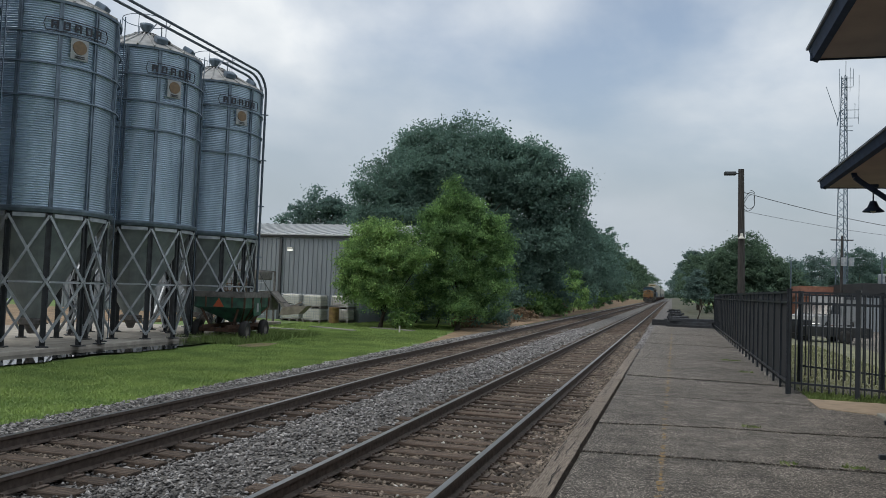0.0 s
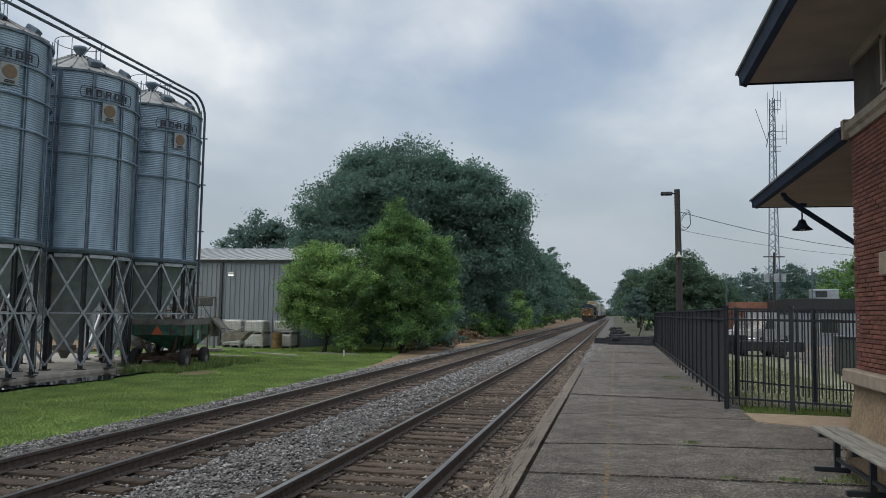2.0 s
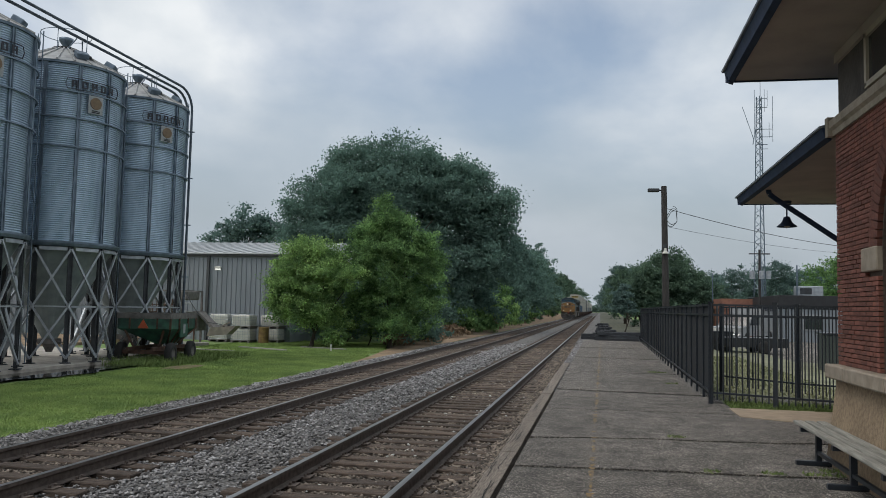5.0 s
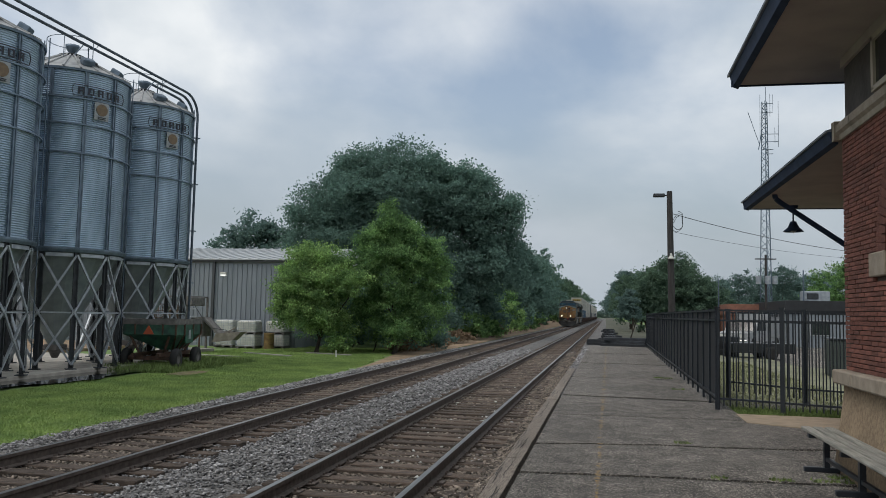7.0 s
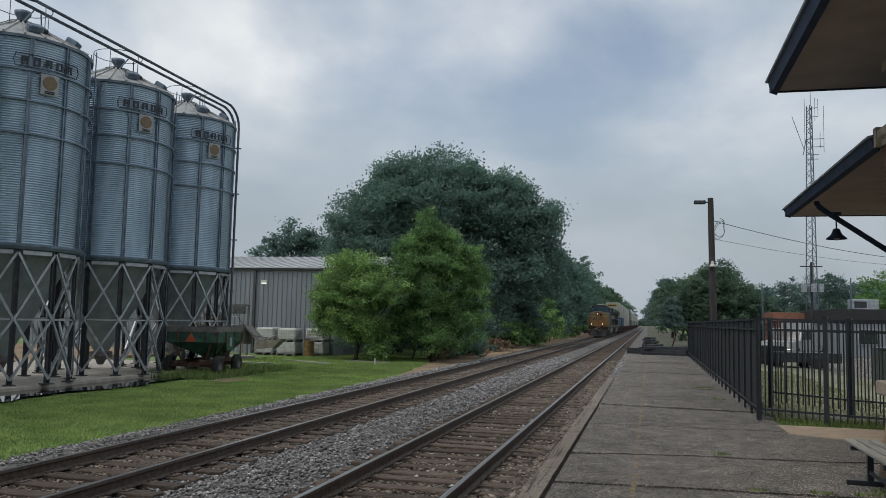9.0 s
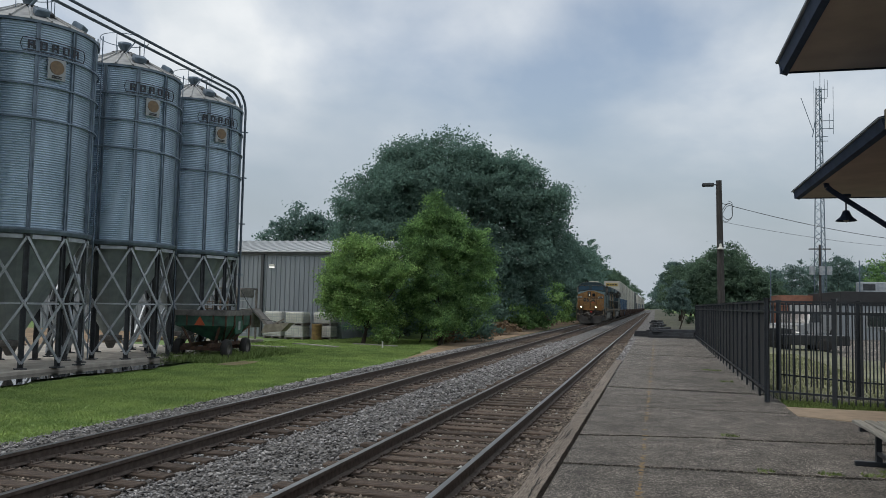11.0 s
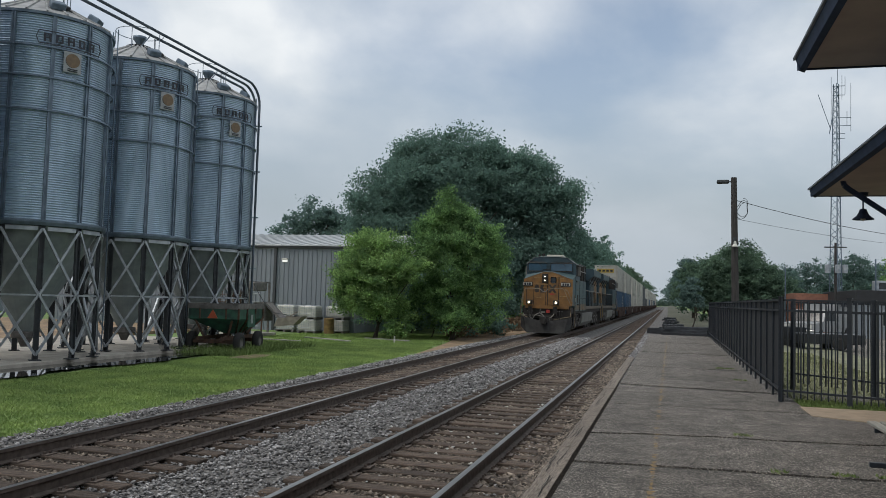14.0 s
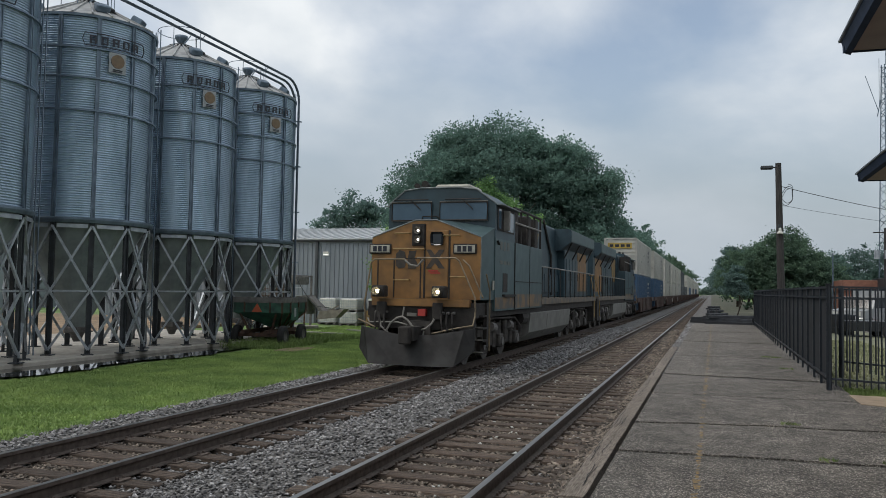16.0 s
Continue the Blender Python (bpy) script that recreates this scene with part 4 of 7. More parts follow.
def silo():
    si = thing("grain_silo", "corrugated galvanised grain silo on braced steel legs", "silo", (SX, 19.18, 0), group="row of grain silos")
    n = 60
    prof, z = [], ZR + 0.05
    while z < ZE:
        for dz, dr in ((0, 0.0), (0.017, 0.021), (0.034, 0.0), (0.051, -0.021)):
            prof.append((SR - 0.03 + dr, min(z + dz, ZE)))
        z += 0.068
    part("wall", Mesh().lathe(prof, n), GALV, si, "horizontally corrugated steel wall", True)
    a0 = radians(-69)
    ang = [a0 + i * math.pi / 6 for i in range(12)]
    for a in ang:
        m = pose(0, 0, 0, 0, 0, math.degrees(a))
        part("stiffener", Mesh().box(SR - 0.03, -0.055, ZR, SR + 0.035, -0.025, ZE, 0, m).box(SR - 0.03, 0.025, ZR, SR + 0.035, 0.055, ZE, 0, m).box(SR - 0.03, -0.03, ZR, SR + 0.012, 0.03, ZE, 0, m), GALV_DARK, si)
    for z in (8.74, 7.87, 6.92):
        part("wind_ring", Mesh().lathe([(SR + 0.03, z - 0.026), (SR + 0.075, z - 0.022), (SR + 0.075, z + 0.022), (SR + 0.03, z + 0.026), (SR + 0.03, z - 0.026)], 48), GALV_DARK, si)
    part("base_ring", Mesh().lathe([(SR - 0.05, ZR - 0.12), (SR + 0.06, ZR - 0.11), (SR + 0.09, ZR - 0.02), (SR + 0.09, ZR + 0.03), (SR - 0.05, ZR + 0.06)], 48), GALV_DARK, si)
    part("eave_ring", Mesh().lathe([(SR - 0.04, ZE - 0.05), (SR + 0.05, ZE - 0.05), (SR + 0.06, ZE + 0.02), (SR - 0.02, ZE + 0.05)], 48), GALV_DARK, si)
    part("hopper", Mesh().lathe([(SR - 0.06, ZR), (0.24, 0.62), (0.2, 0.62), (SR - 0.1, ZR)], 24), HOPPER, si, "dusty conical hopper")
    part("outlet_gate", Mesh().box(-0.28, -0.28, 0.42, 0.28, 0.28, 0.62, 0.03).tube((0, 0, 0.42), (0, 0, 0.16), 0.22, 14, 0.1).tube((0.25, 0, 0.52), (0.75, -0.2, 0.5), 0.02), DULL_STEEL, si)
    top = Mesh()
    zt, rt = 10.58, 0.42
    k = 24
    for i in range(k):
        b0, b1 = 2 * math.pi * i / k, 2 * math.pi * (i + 1) / k
        top.add([(r * math.cos(b), r * math.sin(b), z) for r, z, b in ((SR + 0.06, ZE + 0.03, b0), (SR + 0.06, ZE + 0.03, b1), (rt, zt, b1), (rt, zt, b0))], [(0, 1, 2, 3)])
    part("roof", top, GALV_ROOF, si, "weathered conical sheet roof")
    for i in range(k):
        b = 2 * math.pi * i / k
        part("roof_rib", Mesh().bar(((SR + 0.05) * math.cos(b), (SR + 0.05) * math.sin(b), ZE + 0.055), (rt * math.cos(b), rt * math.sin(b), zt + 0.025), 0.05, 0.05), GALV_ROOF, si)
    for b in (-0.6, 0.35, 1.5, 2.8, 4.2):
        c, s = math.cos(b), math.sin(b)
        m = Matrix.Translation((1.5 * c, 1.5 * s, ZE + 0.38)) @ pose(0, 0, 0, 0, 28, math.degrees(b))
        part("roof_vent", Mesh().box(-0.18, -0.2, -0.05, 0.18, 0.2, 0.16, 0.03, m), GALV_DARK, si)
    part("roof_hatch", Mesh().box(-0.22, -0.24, 0, 0.22, 0.24, 0.09, 0.02, Matrix.Translation((1.05, -0.55, ZE + 0.52)) @ pose(0, 0, 0, 0, 28, -25)), LEG, si, "open dark roof hatch")
    part("cap_collar", Mesh().lathe([(rt, zt - 0.02), (rt + 0.03, zt + 0.06), (0.26, zt + 0.13), (0.0, zt + 0.14)], 20), LEG, si)
    part("fill_head", Mesh().lathe([(0.1, zt + 0.1), (0.12, zt + 0.2), (0.23, zt + 0.36), (0.24, zt + 0.46), (0.0, zt + 0.5)], 16), GALV_DARK, si, "dull grey inlet head", True)
    rail = Mesh()
    rr, zr = 0.82, 11.16
    ring = [(rr * math.cos(2 * math.pi * i / 20), rr * math.sin(2 * math.pi * i / 20), zr) for i in range(21)]
    rail.path(ring, 0.014, 5)
    for i in range(0, 20, 4):
        x, y, _ = ring[i]
        rail.tube((x, y, 10.4), (x, y, zr), 0.013, 5)
    part("guard_rail", rail, GALV_DARK, si)
    lad = Mesh()
    ba = radians(60)
    for s in (-0.2, 0.2):
        dx, dy = -math.sin(ba) * s, math.cos(ba) * s
        lad.tube(((SR + 0.2) * math.cos(ba) + dx, (SR + 0.2) * math.sin(ba) + dy, 0), ((SR + 0.2) * math.cos(ba) + dx, (SR + 0.2) * math.sin(ba) + dy, 10.3), 0.02, 5)
    part("ladder", lad, GALV_DARK, si)
    for i, a in enumerate(ang):
        m = pose(0, 0, 0, 0, 0, math.degrees(a))
        leg = Mesh().box(SR - 0.06, -0.075, ZS, SR + 0.02, -0.05, ZR - 0.05, 0, m).box(SR - 0.06, 0.05, ZS, SR + 0.02, 0.075, ZR - 0.05, 0, m).box(SR - 0.06, -0.05, ZS, SR - 0.035, 0.05, ZR - 0.05, 0, m)
        leg.box(SR - 0.16, -0.15, ZS, SR + 0.12, 0.15, ZS + 0.03, 0, m)
        part("leg", leg, LEG, si)
        b = ang[(i + 1) % 12]
        P = lambda w, z, r=SR + 0.01: (r * math.cos(w), r * math.sin(w), z)
        zm = 1.72
        part("brace", Mesh().bar(P(a, zm), P(b, ZR - 0.2), 0.065, 0.065), BRACE, si)
        part("brace", Mesh().bar(P(b, zm, SR + 0.035), P(a, ZR - 0.2, SR + 0.035), 0.065, 0.065), BRACE, si)
        part("brace", Mesh().bar(P(a, 0.05), P(b, zm), 0.065, 0.065), BRACE, si)
        part("brace", Mesh().bar(P(b, 0.05, SR + 0.035), P(a, zm, SR + 0.035), 0.065, 0.065), BRACE, si)
        part("strut", Mesh().bar(P(a, zm), P(b, zm), 0.05, 0.05), BRACE, si)
        part("ring_plate", Mesh().bar(P(a + 0.06, ZR - 0.2, SR + 0.03), P(b - 0.06, ZR - 0.2, SR + 0.03), 0.012, 0.11), BRACE, si)

    # maker's mark as plain blocks in an oblong outline, with a panel and disc below
    def on(w, z, r=SR + 0.055):
        return Vector((r * math.cos(w), r * math.sin(w), z))

    def patch(w0, w1, z0, z1, r, k=4):
        m = Mesh()
        for j in range(k):
            u0, u1 = w0 + (w1 - w0) * j / k, w0 + (w1 - w0) * (j + 1) / k
            v = [on(u, z, q) for q in (r, r - 0.02) for u, z in ((u0, z0), (u1, z0), (u1, z1), (u0, z1))]
            m.add(v, [(0, 1, 2, 3), (4, 7, 6, 5), (0, 4, 5, 1), (1, 5, 6, 2), (2, 6, 7, 3), (3, 7, 4, 0)])
        return m

    w0, w1 = radians(-50), radians(0)
    zc = 9.0
    mark = patch(w0, w1, zc + 0.17, zc + 0.195, SR + 0.06, 10)
    for u in (w0, w1):
        s = 1 if u == w0 else -1
        mark.bar(on(u, zc + 0.18), on(u - s * 0.03, zc), 0.02, 0.02)
        mark.bar(on(u, zc - 0.18), on(u - s * 0.03, zc), 0.02, 0.02)
    low = patch(w0, w1, zc - 0.195, zc - 0.17, SR + 0.06, 10)
    mark.add(low.v, low.f)
    for j in range(5):
        u = w0 + radians(3.5) + j * radians(8.9)
        for q in (patch(u, u + radians(1.6), zc - 0.12, zc + 0.12, SR + 0.062, 1), patch(u + radians(4.0), u + radians(5.4), zc - 0.12, zc + 0.12, SR + 0.062, 1),
                  patch(u, u + radians(5.4), zc + 0.075, zc + 0.12, SR + 0.062, 2), patch(u, u + radians(5.4), zc - (0.12 if j % 2 else 0.03), zc - (0.075 if j % 2 else -0.015), SR + 0.062, 2)):
            mark.add(q.v, q.f)
    part("maker_mark", mark, SIGN_DARK, si, "dark block maker's mark")
    pan = part("sign_panel", patch(radians(-31.5), radians(-17.5), 8.10, 8.70, SR + 0.085), SIGN_WHITE, si, "faded white panel with a yellow disc")
    wc = radians(-24.5)
    e1, e2, c = Vector((-math.sin(wc), math.cos(wc), 0)), Vector((0, 0, 1)), on(wc, 8.45, SR + 0.10)
    disc = Mesh().add([c + (e1 * math.cos(t) + e2 * math.sin(t)) * 0.2 for t in [2 * math.pi * i / 20 for i in range(20)]]
                      + [c - on(wc, 0, 0.02) + (e1 * math.cos(t) + e2 * math.sin(t)) * 0.2 for t in [2 * math.pi * i / 20 for i in range(20)]],
                      [tuple(range(20))] + [(i, (i + 1) % 20, 20 + (i + 1) % 20, 20 + i) for i in range(20)])
    part("disc", disc, SIGN_YELLOW, pan, "faded yellow disc")
    bars = Mesh()
    for z in (8.20, 8.15):
        bars.bar(c + e1 * -0.14 + Vector((0, 0, z - 8.45)), c + e1 * 0.14 + Vector((0, 0, z - 8.45)), 0.02, 0.02)
    part("lettering_bar", bars, SIGN_DARK, pan)
    return si


first = silo()
for y in (14.45, 23.76, 28.25):
    copy_thing(first, pose(SX, y, 0))
setting("silo_slab", Mesh().box(-22, 8, -0.4, -13.62, 30.4, ZS, 0.02), CONCRETE, "pale concrete slab under the silos", "slab")
setting("gravel_lot", Mesh().box(-60, -60, -0.4, -22.0, 42.5, -0.13), DIRT, "tan gravel lot behind the silos", "gravel lot")
wh = thing("warehouse", "long pale metal warehouse behind the gravel lot", "building", (-52, 0, 0), kind="structure")
part("wall", Mesh().box(-8, -40, -0.3, 0, 78, 4.6), SIDING, wh)
part("roof", Mesh().prism([(-8.3, 4.6), (0.3, 4.6), (0.3, 4.75), (-4, 5.9), (-8.3, 4.75)], "y", -40.3, 78.3), SHEET_ROOF, wh)
wr = Mesh().box(0, -0.04, -0.2, 0.03, 0.04, 4.55).data("rib", SIDING)
for k in range(97):
    o = new("rib", wr)
    o.parent = wh
    o.location = (0, -39.5 + 1.2 * k, 0)
pd = Mesh()
pts = [(-13.60, 11.0)] + [(-12.15 - 0.25 * math.sin(i * 0.55) - 0.13 * math.sin(i * 1.7), 11 + 14.2 * i / 30) for i in range(31)] + [(-13.60, 25.6)]
pd.add([(x, y, -0.205) for x, y in pts], [tuple(range(len(pts)))])
setting("puddle", pd, WATER, "long still puddle along the slab edge", "puddle")


def fill_pipes():
    fp = thing("fill_pipes", "bundle of steel grain fill pipes over the silos", "pipes", (0, 0, 0))
    for i in range(3):
        x, y = -14.62 + 0.15 * i, 30.35 + 0.085 * i
        z = 10.3 + 0.14 * i
        pts = [(x, y, ZS), (x, y, z - 0.5)]
        for k in range(1, 7):
            a = math.pi / 2 * k / 6
            pts.append((x - 0.1 * (1 - math.cos(a)), y - 0.9 * (1 - math.cos(a)), z - 0.5 + 0.9 * math.sin(a)))
        end = [(-15.5, 28.4, 11.1)] if i == 0 else [(x - 0.85, 8.0, z + 0.68 + 0.1 * i)]
        pts += end
        part("pipe", Mesh().path(pts, 0.052, 8), PIPE, fp, "blue-grey steel fill pipe")
    for z in (3, 5.2, 7.2, 9.2):
        part("clamp", Mesh().bar((-14.75, 30.27, z), (-14.2, 30.6, z), 0.05, 0.05), GALV_DARK, fp)
        part("clamp_arm", Mesh().bar((-14.95, 29.95, z), (-14.62, 30.35, z), 0.03, 0.03), GALV_DARK, fp)
    # roof stays that carry the pipes over each silo
    for y in (14.45, 19.18, 23.76, 28.25):
        for dy in (-0.5, 0.5):
            part("pipe_stay", Mesh().tube((-15.2, y + dy, 10.35), (-14.98, y + dy * 0.3, 10.98), 0.022, 5), GALV_DARK, fp)


fill_pipes()


def gravity_wagon():
    gw = thing("gravity_wagon", "old green gravity wagon with rusty hopper, parked in weeds", "farm wagon", (-13.15, 26.6, -0.25), rz=8)
    hx, hy = 0.95, 1.25
    box = Mesh()
    z0, z1, z2 = 0.68, 1.22, 1.60
    sec = [(-hx, z2), (-hx, z1), (-0.25, z0), (0.25, z0), (hx, z1), (hx, z2)]
    lo = [(-hx, -hy, z1), (hx, -hy, z1), (hx, hy, z1), (-hx, hy, z1)]
    bo = [(0.25, -0.7, z0), (0.55, -0.7, z0), (0.55, 0.7, z0), (0.25, 0.7, z0)]
    hi = [(-hx, -hy, z2), (hx, -hy, z2), (hx, hy, z2), (-hx, hy, z2)]
    box.add(lo + bo + hi, [(0, 1, 5, 4), (1, 2, 6, 5), (2, 3, 7, 6), (3, 0, 4, 7), (4, 5, 6, 7), (0, 1, 9, 8), (1, 2, 10, 9), (2, 3, 11, 10), (3, 0, 8, 11)])
    part("hopper_box", box, GREEN_PAINT, gw, "faded green sheet hopper")
    rim = Mesh()
    for a, b in zip(hi, hi[1:] + hi[:1]):
        rim.bar((a[0], a[1], z2 + 0.08), (b[0], b[1], z2 + 0.08), 0.05, 0.2)
    part("side_board", rim, DULL_STEEL, gw, "grey extension boards")
    rib = lambda *a: part("rib", Mesh().bar(*a), RUST, gw)
    for y in (-1.25, -0.42, 0.42, 1.25):
        rib((hx + 0.02, y, z2), (hx + 0.02, y, z1), 0.06, 0.06)
        rib((hx + 0.02, y, z1), (0.58, y * 0.38, z0), 0.05, 0.05)
    for x in (-0.5, 0.5):
        rib((x, -hy - 0.02, z2), (x, -hy - 0.02, z1), 0.05, 0.05)
    part("chute_door", Mesh().box(0.96, -0.35, 0.92, 1.0, 0.35, 1.4), GREEN_PAINT, gw)
    part("label_plate", Mesh().box(1.002, -0.1, 1.05, 1.007, 0.1, 1.38), SIGN_WHITE, gw)
    t = Mesh().add([(-0.2, -hy - 0.05, 1.24), (0.2, -hy - 0.05, 1.24), (0, -hy - 0.05, 1.56), (-0.2, -hy - 0.03, 1.24), (0.2, -hy - 0.03, 1.24), (0, -hy - 0.03, 1.56)], [(0, 1, 2), (3, 5, 4), (0, 3, 4, 1), (1, 4, 5, 2), (2, 5, 3, 0)])
    part("slow_sign", t, ORANGE, gw, "orange slow-vehicle triangle")
    fr = Mesh()
    for x in (-0.45, 0.45):
        fr.box(x - 0.05, -1.5, 0.45, x + 0.05, 1.5, 0.58)
        for y in (-0.95, 0.95):
            fr.bar((x, y, 0.55), (x * 1.6, y * 1.25, z1), 0.07, 0.07)
    for y in (-0.95, 0.95):
        fr.box(-0.9, y - 0.06, 0.32, 0.9, y + 0.06, 0.46)
    fr.bar((0, 1.5, 0.45), (0, 2.9, 0.3), 0.1, 0.08)
    part("chassis", fr, RUST, gw, "rusty steel chassis")
    for x in (-0.9, 0.9):
        for y in (-0.95, 0.95):
            wh = part("wheel", Mesh().lathe([(0.18, -0.11), (0.30, -0.12), (0.36, -0.09), (0.375, 0), (0.36, 0.09), (0.30, 0.12), (0.18, 0.11)], 22), RUBBER, gw, "", True)
            wh.matrix_basis = pose(x, y, 0.37, 0, 90, 0)
            part("rim", Mesh().lathe([(0.0, -0.05), (0.12, -0.06), (0.19, -0.10), (0.19, 0.10), (0.12, 0.06), (0.0, 0.05)], 16), DULL_STEEL, wh)


gravity_wagon()


def tote(x, y, z, rz=0):
    ib = thing("tote_tank", "white caged bulk tote on a pallet", "tote tank", (x, y, z), rz, group="stacked totes by the shed")
    part("tank", Mesh().box(-0.55, -0.47, 0.15, 0.55, 0.47, 0.76, 0.07), PLASTIC, ib, "milky plastic tank")
    pa = Mesh()
    for k in (-0.5, 0, 0.5):
        pa.box(k - 0.06, -0.5, 0, k + 0.06, 0.5, 0.1)
    pa.box(-0.6, -0.5, 0.1, 0.6, 0.5, 0.15)
    part("pallet", pa, DULL_STEEL, ib)
    cg = Mesh()
    for k in range(9):
        u = -0.58 + 1.16 * k / 8
        for y0 in (-0.5, 0.5):
            cg.tube((u, y0, 0.14), (u, y0, 0.77), 0.009, 4)
        w = -0.5 + 1.0 * k / 8
        for x0 in (-0.58, 0.58):
            cg.tube((x0, w, 0.14), (x0, w, 0.77), 0.009, 4)
    for k in range(5):
        zz = 0.17 + 0.15 * k
        cg.path([(-0.58, -0.5, zz), (0.58, -0.5, zz), (0.58, 0.5, zz), (-0.58, 0.5, zz), (-0.58, -0.5, zz)], 0.009, 4)
    part("cage", cg, BRACE, ib)
    return ib


first_tote = tote(-16.75, 41.8, -0.25)
for x, y, z in ((-16.75, 41.8, 0.53), (-15.5, 42.85, -0.25), (-15.5, 42.85, 0.53), (-18.4, 42.4, 0.53), (-18.4, 42.4, -0.25)):
    copy_thing(first_tote, pose(x, y, z))


TROUGH = mat("tan_trough", (0.25, 0.225, 0.19), (0.16, 0.145, 0.12), 4, 0.8, big=0.2)


def yard_gear():
    ba = thing("steel_drum", "rusty yellowed steel drum by the totes", "drum", (-15.55, 41.75, -0.25))
    part("body", Mesh().lathe([(0, 0), (0.28, 0), (0.29, 0.02), (0.28, 0.28), (0.295, 0.3), (0.28, 0.32), (0.28, 0.58), (0.295, 0.6), (0.28, 0.62), (0.29, 0.86), (0.28, 0.88), (0, 0.86)], 20), mat("rusty_yellow", (0.25, 0.17, 0.06), (0.14, 0.085, 0.04), 5, 0.8), ba)
    cv = thing("grain_conveyor", "grimy grain loading conveyor with platform and spout", "conveyor", (0.3, 1.6, 0))
    fr = Mesh()
    for x in (-19.3, -17.6):
        for y in (34.2, 36.2):
            fr.bar((x, y, -0.27), (x, y, 2.5), 0.09, 0.09)
    for z in (1.2, 2.5):
        for a, b in (((-19.3, 34.2), (-17.6, 34.2)), ((-17.6, 34.2), (-17.6, 36.2)), ((-19.3, 36.2), (-17.6, 36.2)), ((-19.3, 34.2), (-19.3, 36.2))):
            fr.bar((*a, z), (*b, z), 0.07, 0.07)
    fr.bar((-19.3, 34.2, 1.2), (-17.6, 34.2, 2.5), 0.06, 0.03)
    part("frame", fr, DULL_STEEL, cv)
    part("head_box", Mesh().box(-18.0, 34.1, 2.05, -17.3, 35.4, 2.5, 0.04), DULL_STEEL, cv, "grey sheet housing")
    part("motor", Mesh().tube((-19.0, 34.6, 1.5), (-18.3, 34.6, 1.5), 0.2, 14), DULL_STEEL, cv)
    rl = Mesh()
    for z in (1.75, 2.2):
        rl.tube((-20.8, 34.0, z), (-19.3, 34.0, z), 0.025, 5)
    for x in (-20.8, -20.05, -19.35):
        rl.tube((x, 34.0, 1.2), (x, 34.0, 2.2), 0.025, 5)
    part("rail", rl, BRACE, cv)
    sp = Mesh()
    sp.prism([(34.4, 0.55), (34.4, 1.5), (35.4, 1.5), (35.4, 0.55)], "x", -17.5, -16.9)
    sp.bar((-16.95, 34.9, 1.45), (-16.1, 34.9, 0.7), 0.7, 0.12)
    part("spout", sp, DULL_STEEL, cv, "sloping grey discharge spout")
    part("belt_flap", Mesh().bar((-16.35, 34.6, 0.42), (-15.2, 34.6, 1.02), 0.06, 0.06).prism([(-16.3, 0.3), (-15.2, 0.42), (-14.75, 0.85), (-16.1, 0.72)], "y", 34.3, 34.9), TROUGH, cv, "tan trough")
    lt = Mesh()
    for k in range(9):
        u = -19.3 + 0.21 * k
        lt.tube((u, 34.05, 1.2), (u, 34.05, 2.1), 0.018, 5)
    for z in (1.45, 1.8, 2.1):
        lt.tube((-19.3, 34.05, z), (-17.6, 34.05, z), 0.02, 5)
    part("guard_rail", lt, RUST, cv, "rusty railing")
    for a, b in (((-17.6, 34.1, 0.0), (-16.9, 34.1, 1.3)), ((-19.3, 34.1, 0.0), (-18.2, 34.1, 1.2)), ((-17.6, 34.1, 1.2), (-19.3, 34.1, 0.1)), ((-16.9, 34.2, -0.25), (-16.9, 34.2, 0.6))):
        part("cross_brace", Mesh().bar(a, b, 0.06, 0.06), RUST, cv)
    part("cable_run", Mesh().path([(-17.3, 34.0, 2.4), (-17.0, 34.0, 1.9), (-16.7, 34.0, 1.5), (-16.2, 34.0, 1.0), (-15.4, 34.1, 0.9)], 0.02, 5), LEG, cv)
    for k in range(5):
        part("ladder_rung", Mesh().tube((-17.5, 34.15, 0.3 + 0.4 * k), (-17.0, 34.15, 0.3 + 0.4 * k), 0.025, 5), BRACE, cv)
    part("gearbox", Mesh().box(-18.9, 34.1, 0.9, -18.1, 35.0, 1.7, 0.06), TROUGH, cv, "tan gearbox housing")
    part("duct", Mesh().tube((-18.6, 34.2, 1.7), (-17.4, 34.2, 2.3), 0.10, 10), DULL_STEEL, cv)
    bl = Mesh()
    bl.box(-19.4, 33.6, -0.27, -17.2, 36.4, -0.1, 0.02)
    part("footing", bl, CONCRETE, cv)
    for x, y, rz, le in ((-13.2, 36.2, 62, 3.4), (-10.8, 38.2, 70, 2.8), (-14.5, 33.8, 80, 2.2)):
        bd = thing("loose_board", "weathered board lying on the grass", "board", (x, y, -0.25), rz)
        part("board", Mesh().box(-0.12, -le / 2, 0, 0.12, le / 2, 0.06, 0.006), WOOD_GREY, bd)
    # low dirt patch, added in place of a thin puddle and weeds
    pl = thing("buried_slab", "low patch of dirt in the grass by the wagon", "slab", (-10.9, 24.6, -0.27), 5)
    part("slab", Mesh().prism([(-0.45, -0.9), (0.3, -1.0), (0.42, 0.2), (0.25, 1.1), (-0.3, 0.9), (-0.5, 0.1)], "z", 0, 0.03), DIRT, pl)
    st = thing("survey_stake", "short pale stake in the grass", "stake", (-9.7, 36.2, -0.27))
    part("stake", Mesh().box(-0.03, -0.03, 0, 0.03, 0.03, 0.35), PLASTIC, st)


yard_gear()


